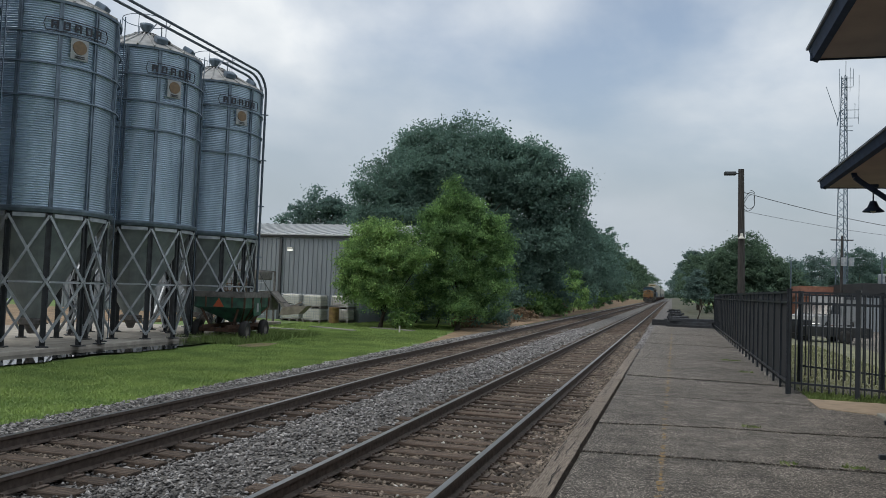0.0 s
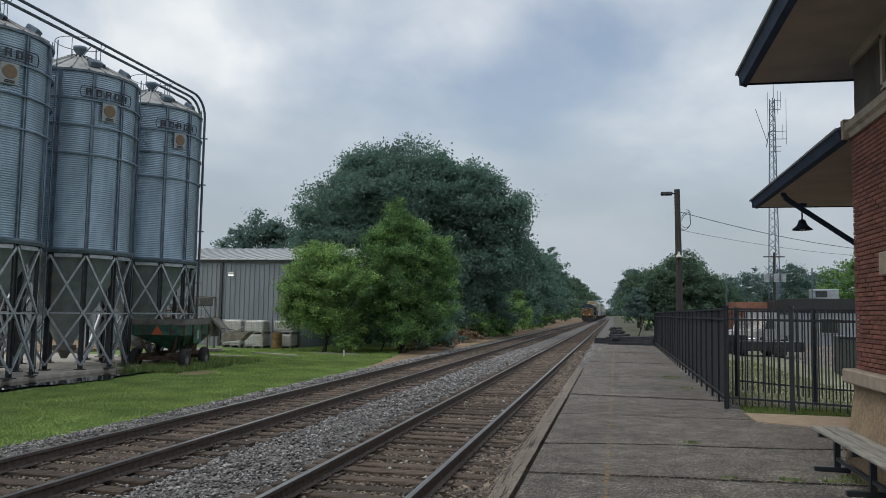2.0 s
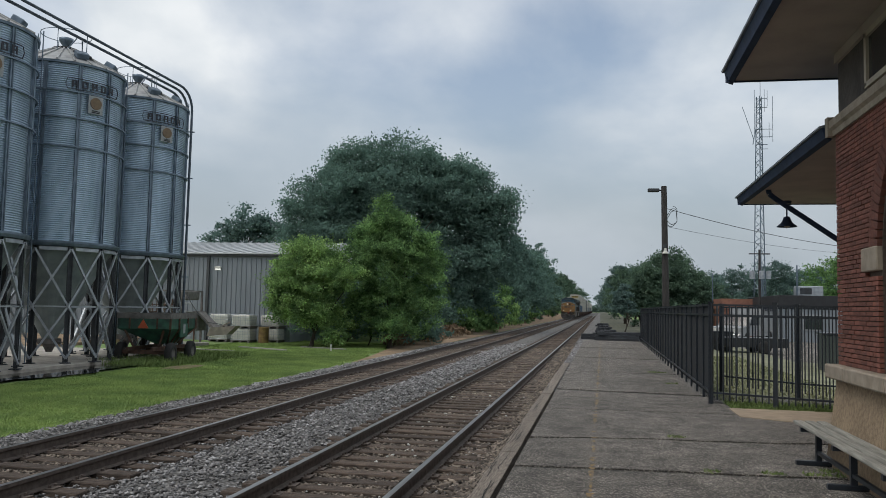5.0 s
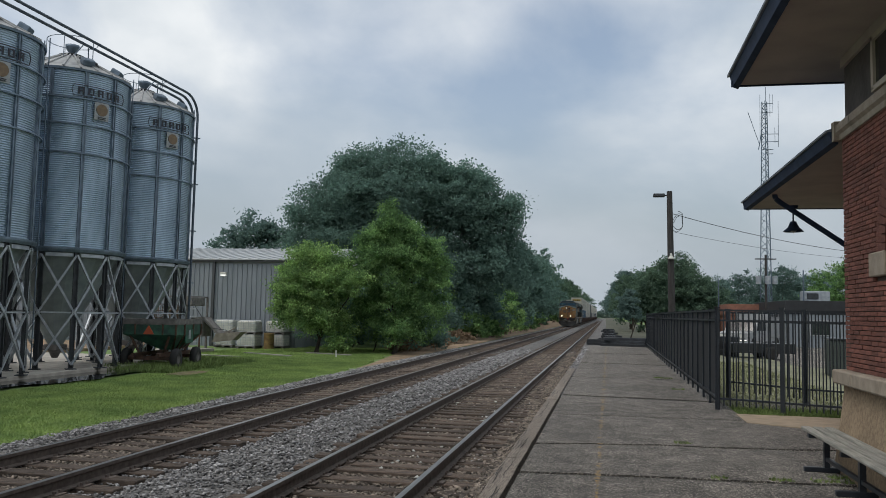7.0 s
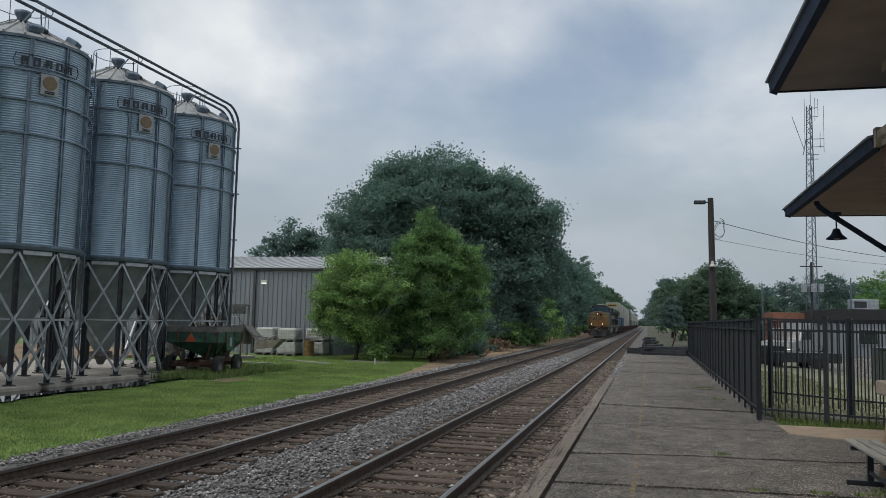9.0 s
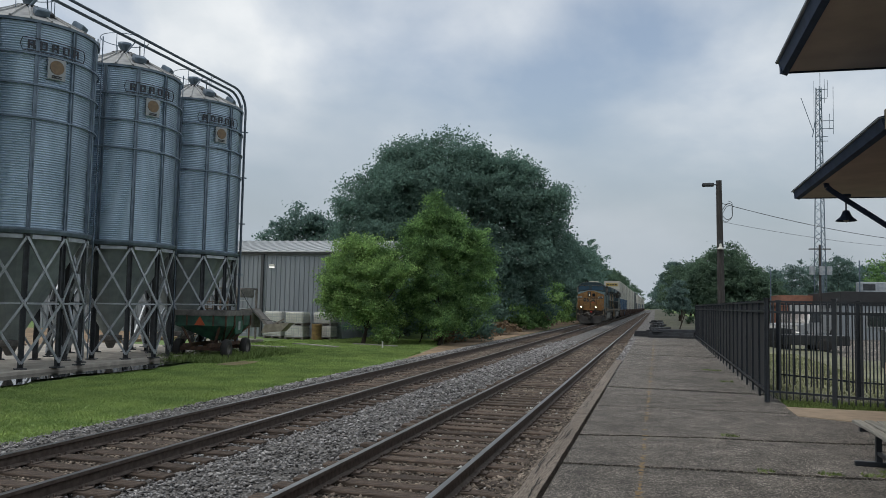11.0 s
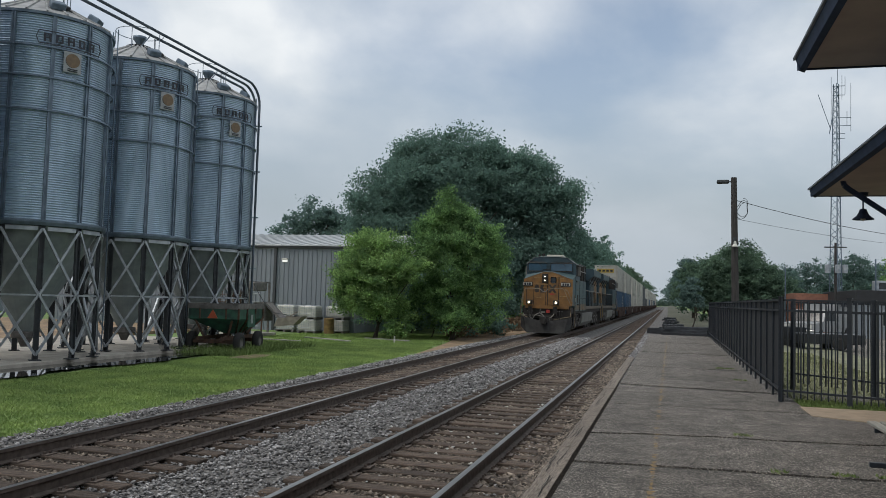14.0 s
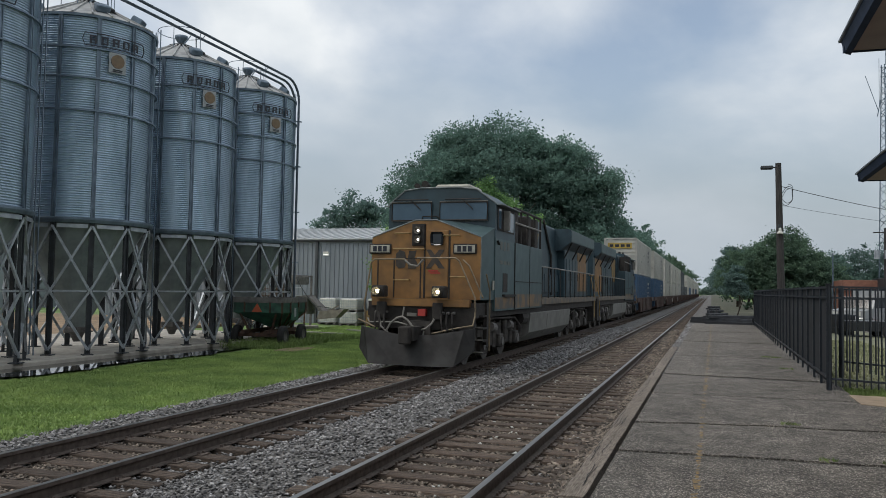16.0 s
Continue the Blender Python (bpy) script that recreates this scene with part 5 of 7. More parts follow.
def shed():
    sh = thing("metal_shed", "grey ribbed steel shed with a pale low-pitched roof", "building", (0, 0, 0), kind="structure")
    x0, x1, y0, ze = -36.0, -14.7, 43.5, 4.72
    part("wall", Mesh().box(x0, y0, -0.3, x1, y0 + 18, ze), SIDING, sh, "ribbed grey steel wall")
    rib = Mesh().prism([(-0.05, 0), (-0.02, -0.04), (0.02, -0.04), (0.05, 0)], "z", -0.25, ze - 0.12).data("rib", SIDING)
    x = x0 + 0.15
    while x < x1:
        o = new("rib", rib)
        o.parent = sh
        o.location = (x, y0 - 0.002, 0)
        x += 0.305
    part("downspout", Mesh().box(-20.0, y0 - 0.14, -0.25, -19.84, y0 - 0.03, ze), SIDING_DARK, sh, "dark downspout")
    part("corner_trim", Mesh().box(x1 - 0.12, y0 - 0.05, -0.25, x1 + 0.03, y0 + 0.12, ze), SIDING, sh)
    part("eave_trim", Mesh().box(x0 - 0.2, y0 - 0.2, ze - 0.02, x1 + 0.2, y0 + 0.1, ze + 0.12, 0.02), SIDING_DARK, sh, "dark gutter")
    part("roof", Mesh().prism([(y0 - 0.25, ze + 0.1), (y0 - 0.25, ze + 0.16), (y0 + 9, ze + 1.5), (y0 + 18.2, ze + 0.16), (y0 + 18.2, ze + 0.1)], "x", x0 - 0.3, x1 + 0.3), SHEET_ROOF, sh, "pale sheet metal roof")
    rr = Mesh().bar((0, y0 - 0.2, ze + 0.19), (0, y0 + 8.9, ze + 1.51), 0.05, 0.05).data("roof_rib", SHEET_ROOF)
    x = x0
    while x < x1:
        o = new("roof_rib", rr)
        o.parent = sh
        o.location = (x, 0, 0)
        x += 0.61
    lp = thing("wall_light", "small white wall pack light on the shed", "wall light", (-19.28, y0 - 0.04, 3.93))
    part("housing", Mesh().box(-0.19, -0.16, 0.02, 0.19, 0.0, 0.16, 0.03), PLASTIC, lp)
    part("lens", Mesh().box(-0.16, -0.14, -0.06, 0.16, -0.02, 0.02), LAMP_WHITE, lp, "lit lens")


shed()


# ---- trees ----
def tree(name, label, at, lobes, leaves, size, material, trunk_r, trunk_h, seed, clump=0.55, limbs=7, per_clump=70, shoots=0.05, rough=0.10):
    """Lobes: (x, y, z, rx, ry, rz) ellipsoids round the trunk's foot, filled with clumps of leaves near their skin."""
    r = np.random.default_rng(seed)
    tr = thing(name, label, "tree" if trunk_h > 0.6 else "bush", at)
    tk = Mesh()
    rad = random.Random(seed)
    lean = (rad.uniform(-0.2, 0.2), rad.uniform(-0.2, 0.2))
    pts = [(lean[0] * k, lean[1] * k, trunk_h * 1.6 * k / 4 - 0.1) for k in range(5)]
    for k in range(4):
        tk.tube(pts[k], pts[k + 1], trunk_r * (1 - 0.17 * k) * (1.25 if k == 0 else 1), 9, trunk_r * (1 - 0.17 * (k + 1)), False)
    for k in range(limbs):
        lb = lobes[k % len(lobes)]
        a = Vector(pts[2 + k % 3])
        b = Vector((lb[0] + rad.uniform(-0.4, 0.4) * lb[3], lb[1] + rad.uniform(-0.4, 0.4) * lb[4], lb[2] + rad.uniform(-0.2, 0.6) * lb[5]))
        mid = a.lerp(b, 0.5) + Vector((rad.uniform(-0.3, 0.3), rad.uniform(-0.3, 0.3), 0.3))
        tk.tube(a, mid, trunk_r * 0.42, 6, trunk_r * 0.26, False)
        tk.tube(mid, b, trunk_r * 0.26, 6, trunk_r * 0.06, False)
        for _ in range(2):
            c = b + Vector((rad.uniform(-1, 1) * lb[3] * 0.5, rad.uniform(-1, 1) * lb[4] * 0.5, rad.uniform(-0.2, 0.6) * lb[5]))
            tk.tube(mid.lerp(b, rad.uniform(0.3, 0.9)), c, trunk_r * 0.12, 5, trunk_r * 0.03, False)
    part("trunk", tk, BARK, tr)
    vol = np.array([lb[3] * lb[4] + lb[4] * lb[5] + lb[3] * lb[5] for lb in lobes])
    ncl = max(60, int(leaves / per_clump))
    which = r.choice(len(lobes), ncl, p=vol / vol.sum())
    L = np.array(lobes)[which]
    d = r.normal(size=(ncl, 3))
    d /= np.linalg.norm(d, axis=1)[:, None]
    d[:, 2] = np.where(d[:, 2] < -0.5, -d[:, 2] * 0.6, d[:, 2])
    rr = np.where(r.random(ncl) < 0.3, r.uniform(0.2, 0.75, ncl), 1 - 0.3 * r.random(ncl) ** 1.6)
    rr *= 1 + rough * np.sin(d[:, 0] * 7 + L[:, 0]) + rough * np.sin(d[:, 2] * 9 + d[:, 1] * 6 + L[:, 2])
    c = L[:, :3] + d * L[:, 3:] * rr[:, None]
    # small shoots past the outline
    k = r.random(ncl) < shoots
    c[k] += d[k] * r.uniform(0.3, 1.0, (k.sum(), 1)) * clump * 0.9
    per = int(leaves / ncl)
    cs = clump * r.uniform(0.55, 1.3, ncl)
    p = c[:, None] + r.normal(size=(ncl, per, 3)) * (cs[:, None, None] * np.array([0.55, 0.55, 0.34]))
    p = p.reshape(-1, 3)
    p = p[p[:, 2] > 0.05]
    n = len(p)
    u = r.normal(size=(n, 3))
    u /= np.linalg.norm(u, axis=1)[:, None]
    w = r.normal(size=(n, 3)) + np.array([0, 0, 0.9])
    w = np.cross(u, w)
    w /= np.linalg.norm(w, axis=1)[:, None] + 1e-6
    s = (size * r.uniform(0.6, 1.3, n))[:, None]
    v = np.stack((p - u * s, p + w * s * 0.55, p + u * s, p - w * s * 0.55), 1).reshape(-1, 3)
    part("crown", np_mesh("crown", v, np.arange(4 * n).reshape(-1, 4), material), material, tr)
    return tr


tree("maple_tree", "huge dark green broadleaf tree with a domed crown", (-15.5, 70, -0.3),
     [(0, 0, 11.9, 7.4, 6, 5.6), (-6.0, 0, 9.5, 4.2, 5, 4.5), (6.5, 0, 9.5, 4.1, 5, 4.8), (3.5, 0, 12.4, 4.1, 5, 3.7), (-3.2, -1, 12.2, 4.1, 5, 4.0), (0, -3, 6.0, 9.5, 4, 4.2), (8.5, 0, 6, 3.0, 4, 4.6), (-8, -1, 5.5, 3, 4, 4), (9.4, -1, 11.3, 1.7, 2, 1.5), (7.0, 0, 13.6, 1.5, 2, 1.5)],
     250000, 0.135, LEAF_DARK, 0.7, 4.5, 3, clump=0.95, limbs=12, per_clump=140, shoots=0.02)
tree("young_tree", "bright green young tree on the lawn edge", (-11.9, 39.4, -0.27),
     [(0, 0, 3.6, 1.6, 1.5, 1.5), (-1.0, -0.2, 2.9, 1.3, 1.4, 1.1), (1.1, -0.4, 3.4, 1.3, 1.4, 1.0), (-0.6, 0, 4.8, 1.1, 1.2, 1.0), (0.2, 0, 2.4, 1.6, 1.3, 0.8), (-1.5, 0, 3.9, 0.8, 1.0, 0.8), (2.1, -0.3, 3.7, 0.6, 0.8, 0.45),
      (-1.9, -0.2, 2.2, 0.7, 0.8, 0.45), (-1.9, 0, 3.0, 0.55, 0.7, 0.4), (0.6, 0, 4.6, 0.8, 0.9, 0.7), (-0.9, -0.2, 1.7, 1.4, 1.1, 0.7), (0.5, -0.1, 1.4, 1.5, 1.2, 0.9)],
     98000, 0.06, LEAF_LIGHT, 0.12, 1.0, 5, clump=0.4, per_clump=170, rough=0.2, shoots=0.1)
tree("young_tree", "tall leafy green young tree on the lawn edge", (-8.15, 41.0, -0.27),
     [(0, 0, 4.7, 1.7, 1.7, 2.0), (-0.3, 0, 6.9, 0.75, 0.9, 1.0), (1.4, 0, 4.4, 1.2, 1.3, 1.4), (-1.4, 0, 4.4, 1.2, 1.3, 1.4), (0.3, -0.2, 2.6, 1.9, 1.5, 1.2), (1.7, 0, 5.6, 0.75, 0.9, 0.6), (-1.5, 0, 5.8, 0.7, 0.9, 0.7),
      (1.6, -0.1, 2.6, 1.1, 1.1, 1.1), (2.2, 0, 4.7, 0.6, 0.8, 0.5), (2.0, 0, 3.6, 0.8, 1.0, 0.8), (-0.8, 0, 6.3, 0.55, 0.7, 0.6), (0.6, 0, 6.4, 0.6, 0.7, 0.6), (0.2, -0.2, 1.3, 2.0, 1.4, 1.0), (-1.4, 0, 2.2, 1.1, 1.2, 1.2)],
     116000, 0.06, LEAF_MID, 0.14, 1.2, 6, clump=0.4, per_clump=170, rough=0.2, shoots=0.1)
# bushes added to fill the dark void below the young trees' crowns
for x, y, rr, h in ((-11.8, 42.4, 2.3, 3.2), (-9.8, 42.6, 2.0, 3.4), (-7.9, 45.5, 1.6, 2.2), (-9.5, 48, 2.2, 3.4), (-12.4, 47, 2.4, 3.6)):
    tree("undergrowth", "dark green undergrowth added to fill the dark gap under the trees", (x, y, -0.3), [(0, 0, h * 0.5, rr, rr * 0.8, h * 0.5), (0.4, 0, h * 0.3, rr, rr, h * 0.3)], 9000, 0.085, LEAF_DARK, 0.05, 0.4, 140 + int(-x * 10), clump=0.3, limbs=3)
tree("shrub", "low shady shrub at the lawn corner", (-10.6, 38.4, -0.27), [(0, 0, 0.45, 0.55, 0.5, 0.5), (0.5, 0.3, 0.5, 0.6, 0.5, 0.6), (-0.2, 0, 1.1, 0.25, 0.3, 0.5)], 1800, 0.06, LEAF_LIGHT, 0.03, 0.4, 8, clump=0.2)
tree("background_tree", "rounded tree behind the metal shed, haze put into its leaf colour", (-33.6, 78, -0.3),
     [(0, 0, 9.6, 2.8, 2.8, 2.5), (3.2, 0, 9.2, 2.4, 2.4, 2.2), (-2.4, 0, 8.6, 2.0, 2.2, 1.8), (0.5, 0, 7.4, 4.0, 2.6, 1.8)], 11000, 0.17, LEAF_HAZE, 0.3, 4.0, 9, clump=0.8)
fr = random.Random(12)
pts = []
for k in range(46):
    u = k / 45
    pts.append((-70 + 150 * u, 6.5 + 3.0 * math.sin(k * 1.7) * fr.uniform(0.3, 1) + fr.uniform(-0.8, 0.8)))
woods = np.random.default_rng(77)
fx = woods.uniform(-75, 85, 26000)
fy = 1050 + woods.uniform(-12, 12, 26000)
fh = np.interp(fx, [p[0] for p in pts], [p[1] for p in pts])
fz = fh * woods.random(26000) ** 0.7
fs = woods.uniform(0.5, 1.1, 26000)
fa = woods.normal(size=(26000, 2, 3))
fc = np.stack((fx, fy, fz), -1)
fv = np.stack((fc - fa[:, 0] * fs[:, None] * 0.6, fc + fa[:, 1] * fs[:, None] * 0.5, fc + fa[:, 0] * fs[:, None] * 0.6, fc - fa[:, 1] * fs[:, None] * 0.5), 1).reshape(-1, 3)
tagged(new("distant_woods", np_mesh("distant_woods", fv, np.arange(4 * 26000).reshape(-1, 4), LEAF_FAR)), "distant woods across the line, haze put into the pale leaf colour", "woods", "", "stuff")
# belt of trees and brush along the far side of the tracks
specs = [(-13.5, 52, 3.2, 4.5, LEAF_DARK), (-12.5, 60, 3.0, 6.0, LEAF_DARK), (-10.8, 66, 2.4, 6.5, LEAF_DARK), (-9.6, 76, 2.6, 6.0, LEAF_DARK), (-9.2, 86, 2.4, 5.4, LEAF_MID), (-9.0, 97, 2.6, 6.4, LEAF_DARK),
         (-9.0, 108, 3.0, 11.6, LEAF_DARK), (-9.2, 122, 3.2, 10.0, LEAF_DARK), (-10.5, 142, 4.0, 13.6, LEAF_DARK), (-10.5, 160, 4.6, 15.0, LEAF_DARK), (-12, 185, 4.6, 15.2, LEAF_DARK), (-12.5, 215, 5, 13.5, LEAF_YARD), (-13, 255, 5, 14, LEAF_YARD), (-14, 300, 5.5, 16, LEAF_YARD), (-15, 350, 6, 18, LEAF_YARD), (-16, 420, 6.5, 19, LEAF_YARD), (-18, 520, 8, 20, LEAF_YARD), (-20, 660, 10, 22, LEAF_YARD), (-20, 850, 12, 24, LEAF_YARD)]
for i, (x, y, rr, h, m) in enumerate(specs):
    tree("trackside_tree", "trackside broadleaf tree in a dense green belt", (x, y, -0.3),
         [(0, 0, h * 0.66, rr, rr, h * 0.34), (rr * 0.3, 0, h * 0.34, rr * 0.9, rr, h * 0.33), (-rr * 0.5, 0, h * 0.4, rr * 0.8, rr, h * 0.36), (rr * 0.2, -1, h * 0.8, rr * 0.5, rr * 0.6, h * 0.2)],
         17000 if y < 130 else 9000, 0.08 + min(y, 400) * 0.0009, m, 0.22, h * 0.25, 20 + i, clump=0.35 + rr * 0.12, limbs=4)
specs = [(-8.6, 66, 1.5, 2.6), (-8.3, 73, 1.4, 2.2), (-7.9, 81, 1.6, 4.2), (-7.8, 92, 1.6, 3.2), (-7.9, 104, 1.8, 3.2), (-8.0, 120, 2.0, 3.6)]
for i, (x, y, rr, h) in enumerate(specs):
    tree("trackside_shrub", "light green trackside shrub", (x, y, -0.3), [(0, 0, h * 0.55, rr, rr, h * 0.45), (0.3, 0, h * 0.3, rr, rr, h * 0.3)], 4000, 0.13, LEAF_LIGHT if i in (2, 3) else LEAF_MID, 0.06, 0.4, 60 + i, clump=0.4, limbs=3)
for i, (x, y, rr, h) in enumerate(((-8.0, 50, 1.0, 0.7), (-7.8, 58, 1.1, 0.9), (-7.7, 77, 1.2, 1.2), (-8.4, 44, 0.9, 0.6))):
    tree("dry_brush", "dry brown brush by the track", (x, y, -0.27), [(0, 0, h * 0.5, rr, rr * 1.4, h * 0.5)], 1500, 0.10, DRY, 0.03, 0.3, 70 + i, clump=0.3, limbs=2)
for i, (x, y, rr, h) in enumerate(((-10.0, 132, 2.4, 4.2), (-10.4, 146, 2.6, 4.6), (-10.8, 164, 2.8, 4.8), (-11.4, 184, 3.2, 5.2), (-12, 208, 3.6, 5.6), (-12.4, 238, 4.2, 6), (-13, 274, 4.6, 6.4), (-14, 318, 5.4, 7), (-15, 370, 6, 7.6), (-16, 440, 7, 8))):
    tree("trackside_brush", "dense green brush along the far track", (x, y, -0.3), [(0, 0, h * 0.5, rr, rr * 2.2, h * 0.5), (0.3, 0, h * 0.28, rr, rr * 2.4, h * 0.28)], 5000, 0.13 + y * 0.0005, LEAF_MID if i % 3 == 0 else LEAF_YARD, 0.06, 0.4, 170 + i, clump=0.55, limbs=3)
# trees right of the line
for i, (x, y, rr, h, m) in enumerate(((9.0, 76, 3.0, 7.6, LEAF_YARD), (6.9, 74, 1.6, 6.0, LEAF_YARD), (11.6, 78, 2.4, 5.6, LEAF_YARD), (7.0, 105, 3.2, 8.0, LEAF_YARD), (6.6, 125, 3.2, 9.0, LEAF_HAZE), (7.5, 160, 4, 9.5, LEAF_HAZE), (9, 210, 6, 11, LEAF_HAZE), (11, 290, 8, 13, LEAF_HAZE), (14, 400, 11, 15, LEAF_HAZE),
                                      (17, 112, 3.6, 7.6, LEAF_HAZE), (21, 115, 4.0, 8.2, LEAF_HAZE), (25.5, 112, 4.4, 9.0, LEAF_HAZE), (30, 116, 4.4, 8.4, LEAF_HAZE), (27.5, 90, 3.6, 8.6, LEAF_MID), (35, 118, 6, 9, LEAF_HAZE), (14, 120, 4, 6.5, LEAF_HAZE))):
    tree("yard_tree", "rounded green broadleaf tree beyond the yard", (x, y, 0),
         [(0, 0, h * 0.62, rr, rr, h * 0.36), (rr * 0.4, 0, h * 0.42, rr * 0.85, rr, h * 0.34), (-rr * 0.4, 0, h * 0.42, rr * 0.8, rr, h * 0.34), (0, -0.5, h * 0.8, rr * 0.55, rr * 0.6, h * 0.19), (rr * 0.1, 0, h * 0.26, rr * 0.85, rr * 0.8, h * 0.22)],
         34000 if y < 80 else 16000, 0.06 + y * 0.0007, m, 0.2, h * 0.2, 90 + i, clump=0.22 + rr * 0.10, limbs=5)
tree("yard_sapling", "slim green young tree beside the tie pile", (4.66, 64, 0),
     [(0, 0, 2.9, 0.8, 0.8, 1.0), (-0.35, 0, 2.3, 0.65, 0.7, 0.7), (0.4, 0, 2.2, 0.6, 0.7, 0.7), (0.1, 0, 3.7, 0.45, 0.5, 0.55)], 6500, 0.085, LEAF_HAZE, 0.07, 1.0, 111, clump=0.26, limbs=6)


# ---- yard beyond the fence ----
def light_pole():
    lp = thing("light_pole", "leaning dark wooden pole with a flat area light", "light pole", (5.66, 36.0, 0))
    part("pole", Mesh().tube((0.12, 0, -0.2), (-0.02, 0, 7.55), 0.17, 12, 0.12), POLE_WOOD, lp)
    part("lamp_arm", Mesh().tube((0, 0, 7.36), (-0.35, 0, 7.38), 0.03, 6), LEG, lp)
    part("lamp_head", Mesh().box(-0.72, -0.16, 7.30, -0.22, 0.16, 7.44, 0.03), LEG, lp, "flat dark lamp head")
    part("insulator_bracket", Mesh().box(-0.05, -0.2, 4.62, 0.12, -0.1, 4.95), LEG, lp)
    part("insulator", Mesh().lathe([(0.0, 4.78), (0.05, 4.76), (0.06, 4.65), (0.13, 4.56), (0.13, 4.53), (0, 4.53)], 12, 0.03, -0.22), PLASTIC, lp, "pale bell fitting")
    co = Mesh()
    pts = []
    for k in range(40):
        a = k * 0.33
        pts.append((0.35 + 0.22 * math.sin(a) * (1 + 0.2 * math.sin(k)), -0.15 + 0.01 * k, 6.25 + 0.38 * math.cos(a * 0.97) - 0.004 * k))
    co.path(pts, 0.012, 4)
    part("cable_coil", co, LEG, lp, "loose coil of black cable")


light_pole()


def wire(a, b, sag, r):
    w = thing("overhead_wire", "thin dark overhead wire from the pole", "wire", (0, 0, 0))
    a, b = Vector(a), Vector(b)
    pts = [a.lerp(b, k / 16) - Vector((0, 0, sag * 4 * (k / 16) * (1 - k / 16))) for k in range(17)]
    part("cable", Mesh().path(pts, r, 5), LEG, w)


wire((5.75, 36, 6.55), (26, 62, 6.75), 0.6, 0.015)
wire((5.75, 36, 5.75), (26, 62, 6.5), 0.5, 0.008)


def radio_tower():
    rt = thing("radio_tower", "slender galvanised lattice radio tower with antennas", "radio tower", (16.85, 75, 0))
    h = 21.6
    legs = [(0.62 * math.cos(a), 0.62 * math.sin(a)) for a in (0.5, 0.5 + 2.094, 0.5 + 4.189)]
    f = lambda z: 1.0 - 0.62 * z / h
    for x, y in legs:
        part("leg", Mesh().tube((x, y, 0), (x * f(h), y * f(h), h), 0.045, 6), GALV_DARK, rt)
    z = 0.0
    br = Mesh()
    i = 0
    while z < h - 0.5:
        dz = 0.75 * f(z) + 0.1
        for k in range(3):
            a, b = legs[k], legs[(k + 1) % 3]
            if i % 2:
                a, b = b, a
            br.tube((a[0] * f(z), a[1] * f(z), z), (b[0] * f(z + dz), b[1] * f(z + dz), z + dz), 0.028, 4)
        z += dz
        i += 1
    part("lattice", br, GALV_DARK, rt, "zigzag lattice bracing")
    AN = lambda a, b, r: part("antenna", Mesh().tube(a, b, r, 5), GALV_DARK, rt, "whip antenna or side arm")
    AN((0.1, 0, h), (0.1, 0, h + 1.3), 0.025)
    AN((-0.45, 0, 17.6), (-1.45, 0, 20.7), 0.028)
    for x, z0, z1 in ((0.85, 17.8, 19.2), (1.15, 17.4, 21.6), (0.45, 20.2, 22.3), (0.7, 20.7, 22.2), (-0.4, 18.0, 22.2)):
        AN((x, 0, z0), (x, 0, z1), 0.02)
    for z, x in ((17.9, 1.15), (18.6, 1.15), (20.6, 0.7), (21.4, 0.7), (17.2, 0.7), (16.8, 0.7)):
        AN((-0.3, 0, z), (x, 0, z), 0.03)
    AN((-0.55, 0, 17.2), (-0.3, 0, 18.6), 0.04)


radio_tower()


mast = thing("radio_mast", "thin distant guyed radio mast behind the trees", "radio mast", (-28.2, 300, 0))
part("mast", Mesh().tube((0, 0, -0.3), (0, 0, 35.7), 0.22, 6, 0.1), GALV_DARK, mast)
part("beacon", Mesh().tube((-0.35, 0, 33.2), (0.5, 0, 33.2), 0.12, 6), GALV_DARK, mast)


def power_pole(x, y, h, box):
    pp = thing("power_pole", "dark utility pole with a grey transformer", "utility pole", (x, y, 0), group="poles of the yard")
    part("pole", Mesh().tube((0, 0, 0), (0, 0, h), 0.11 if box else 0.06, 10, 0.08 if box else 0.05), POLE_WOOD if box else GALV_DARK, pp)
    if box:
        part("crossarm", Mesh().box(-0.75, -0.04, h - 0.36, 0.75, 0.04, h - 0.28), POLE_WOOD, pp)
        part("transformer", Mesh().tube((-0.55, -0.2, h - 2.2), (-0.55, -0.2, h - 1.6), 0.2, 12).tube((0.1, -0.3, h - 2.2), (0.1, -0.3, h - 1.6), 0.2, 12).tube((0.6, -0.2, h - 2.2), (0.6, -0.2, h - 1.6), 0.18, 12), BRACE, pp, "grey transformer cans")


power_pole(14.6, 63, 6.8, True)
for x, y, h in ((12.4, 72, 5.4), (15.4, 66, 4.9), (17.0, 62, 5.6), (20.6, 60, 5.2)):
    power_pole(x, y, h, False)


def low_building(name, label, x0, y0, x1, y1, h, material, trim):
    b = thing(name, label, "building", (0, 0, 0), kind="structure")
    part("wall", Mesh().box(x0, y0, 0, x1, y1, h - 0.9 if trim else h), SIDING if trim else material, b)
    part("parapet", Mesh().box(x0 - 0.1, y0 - 0.1, h - 0.9, x1 + 0.1, y1 + 0.1, h, 0.02), material, b)
    for k in range(3):
        w0 = x0 + (x1 - x0) * (0.12 + 0.3 * k)
        w = part("window", Mesh().box(w0, y0 - 0.06, 0.9, w0 + 1.3, y0 + 0.05, 2.0), SIGN_WHITE, b)
        part("pane", Mesh().box(w0 + 0.08, y0 - 0.08, 0.98, w0 + 1.22, y0 - 0.02, 1.92), GLASS, w)
    return b


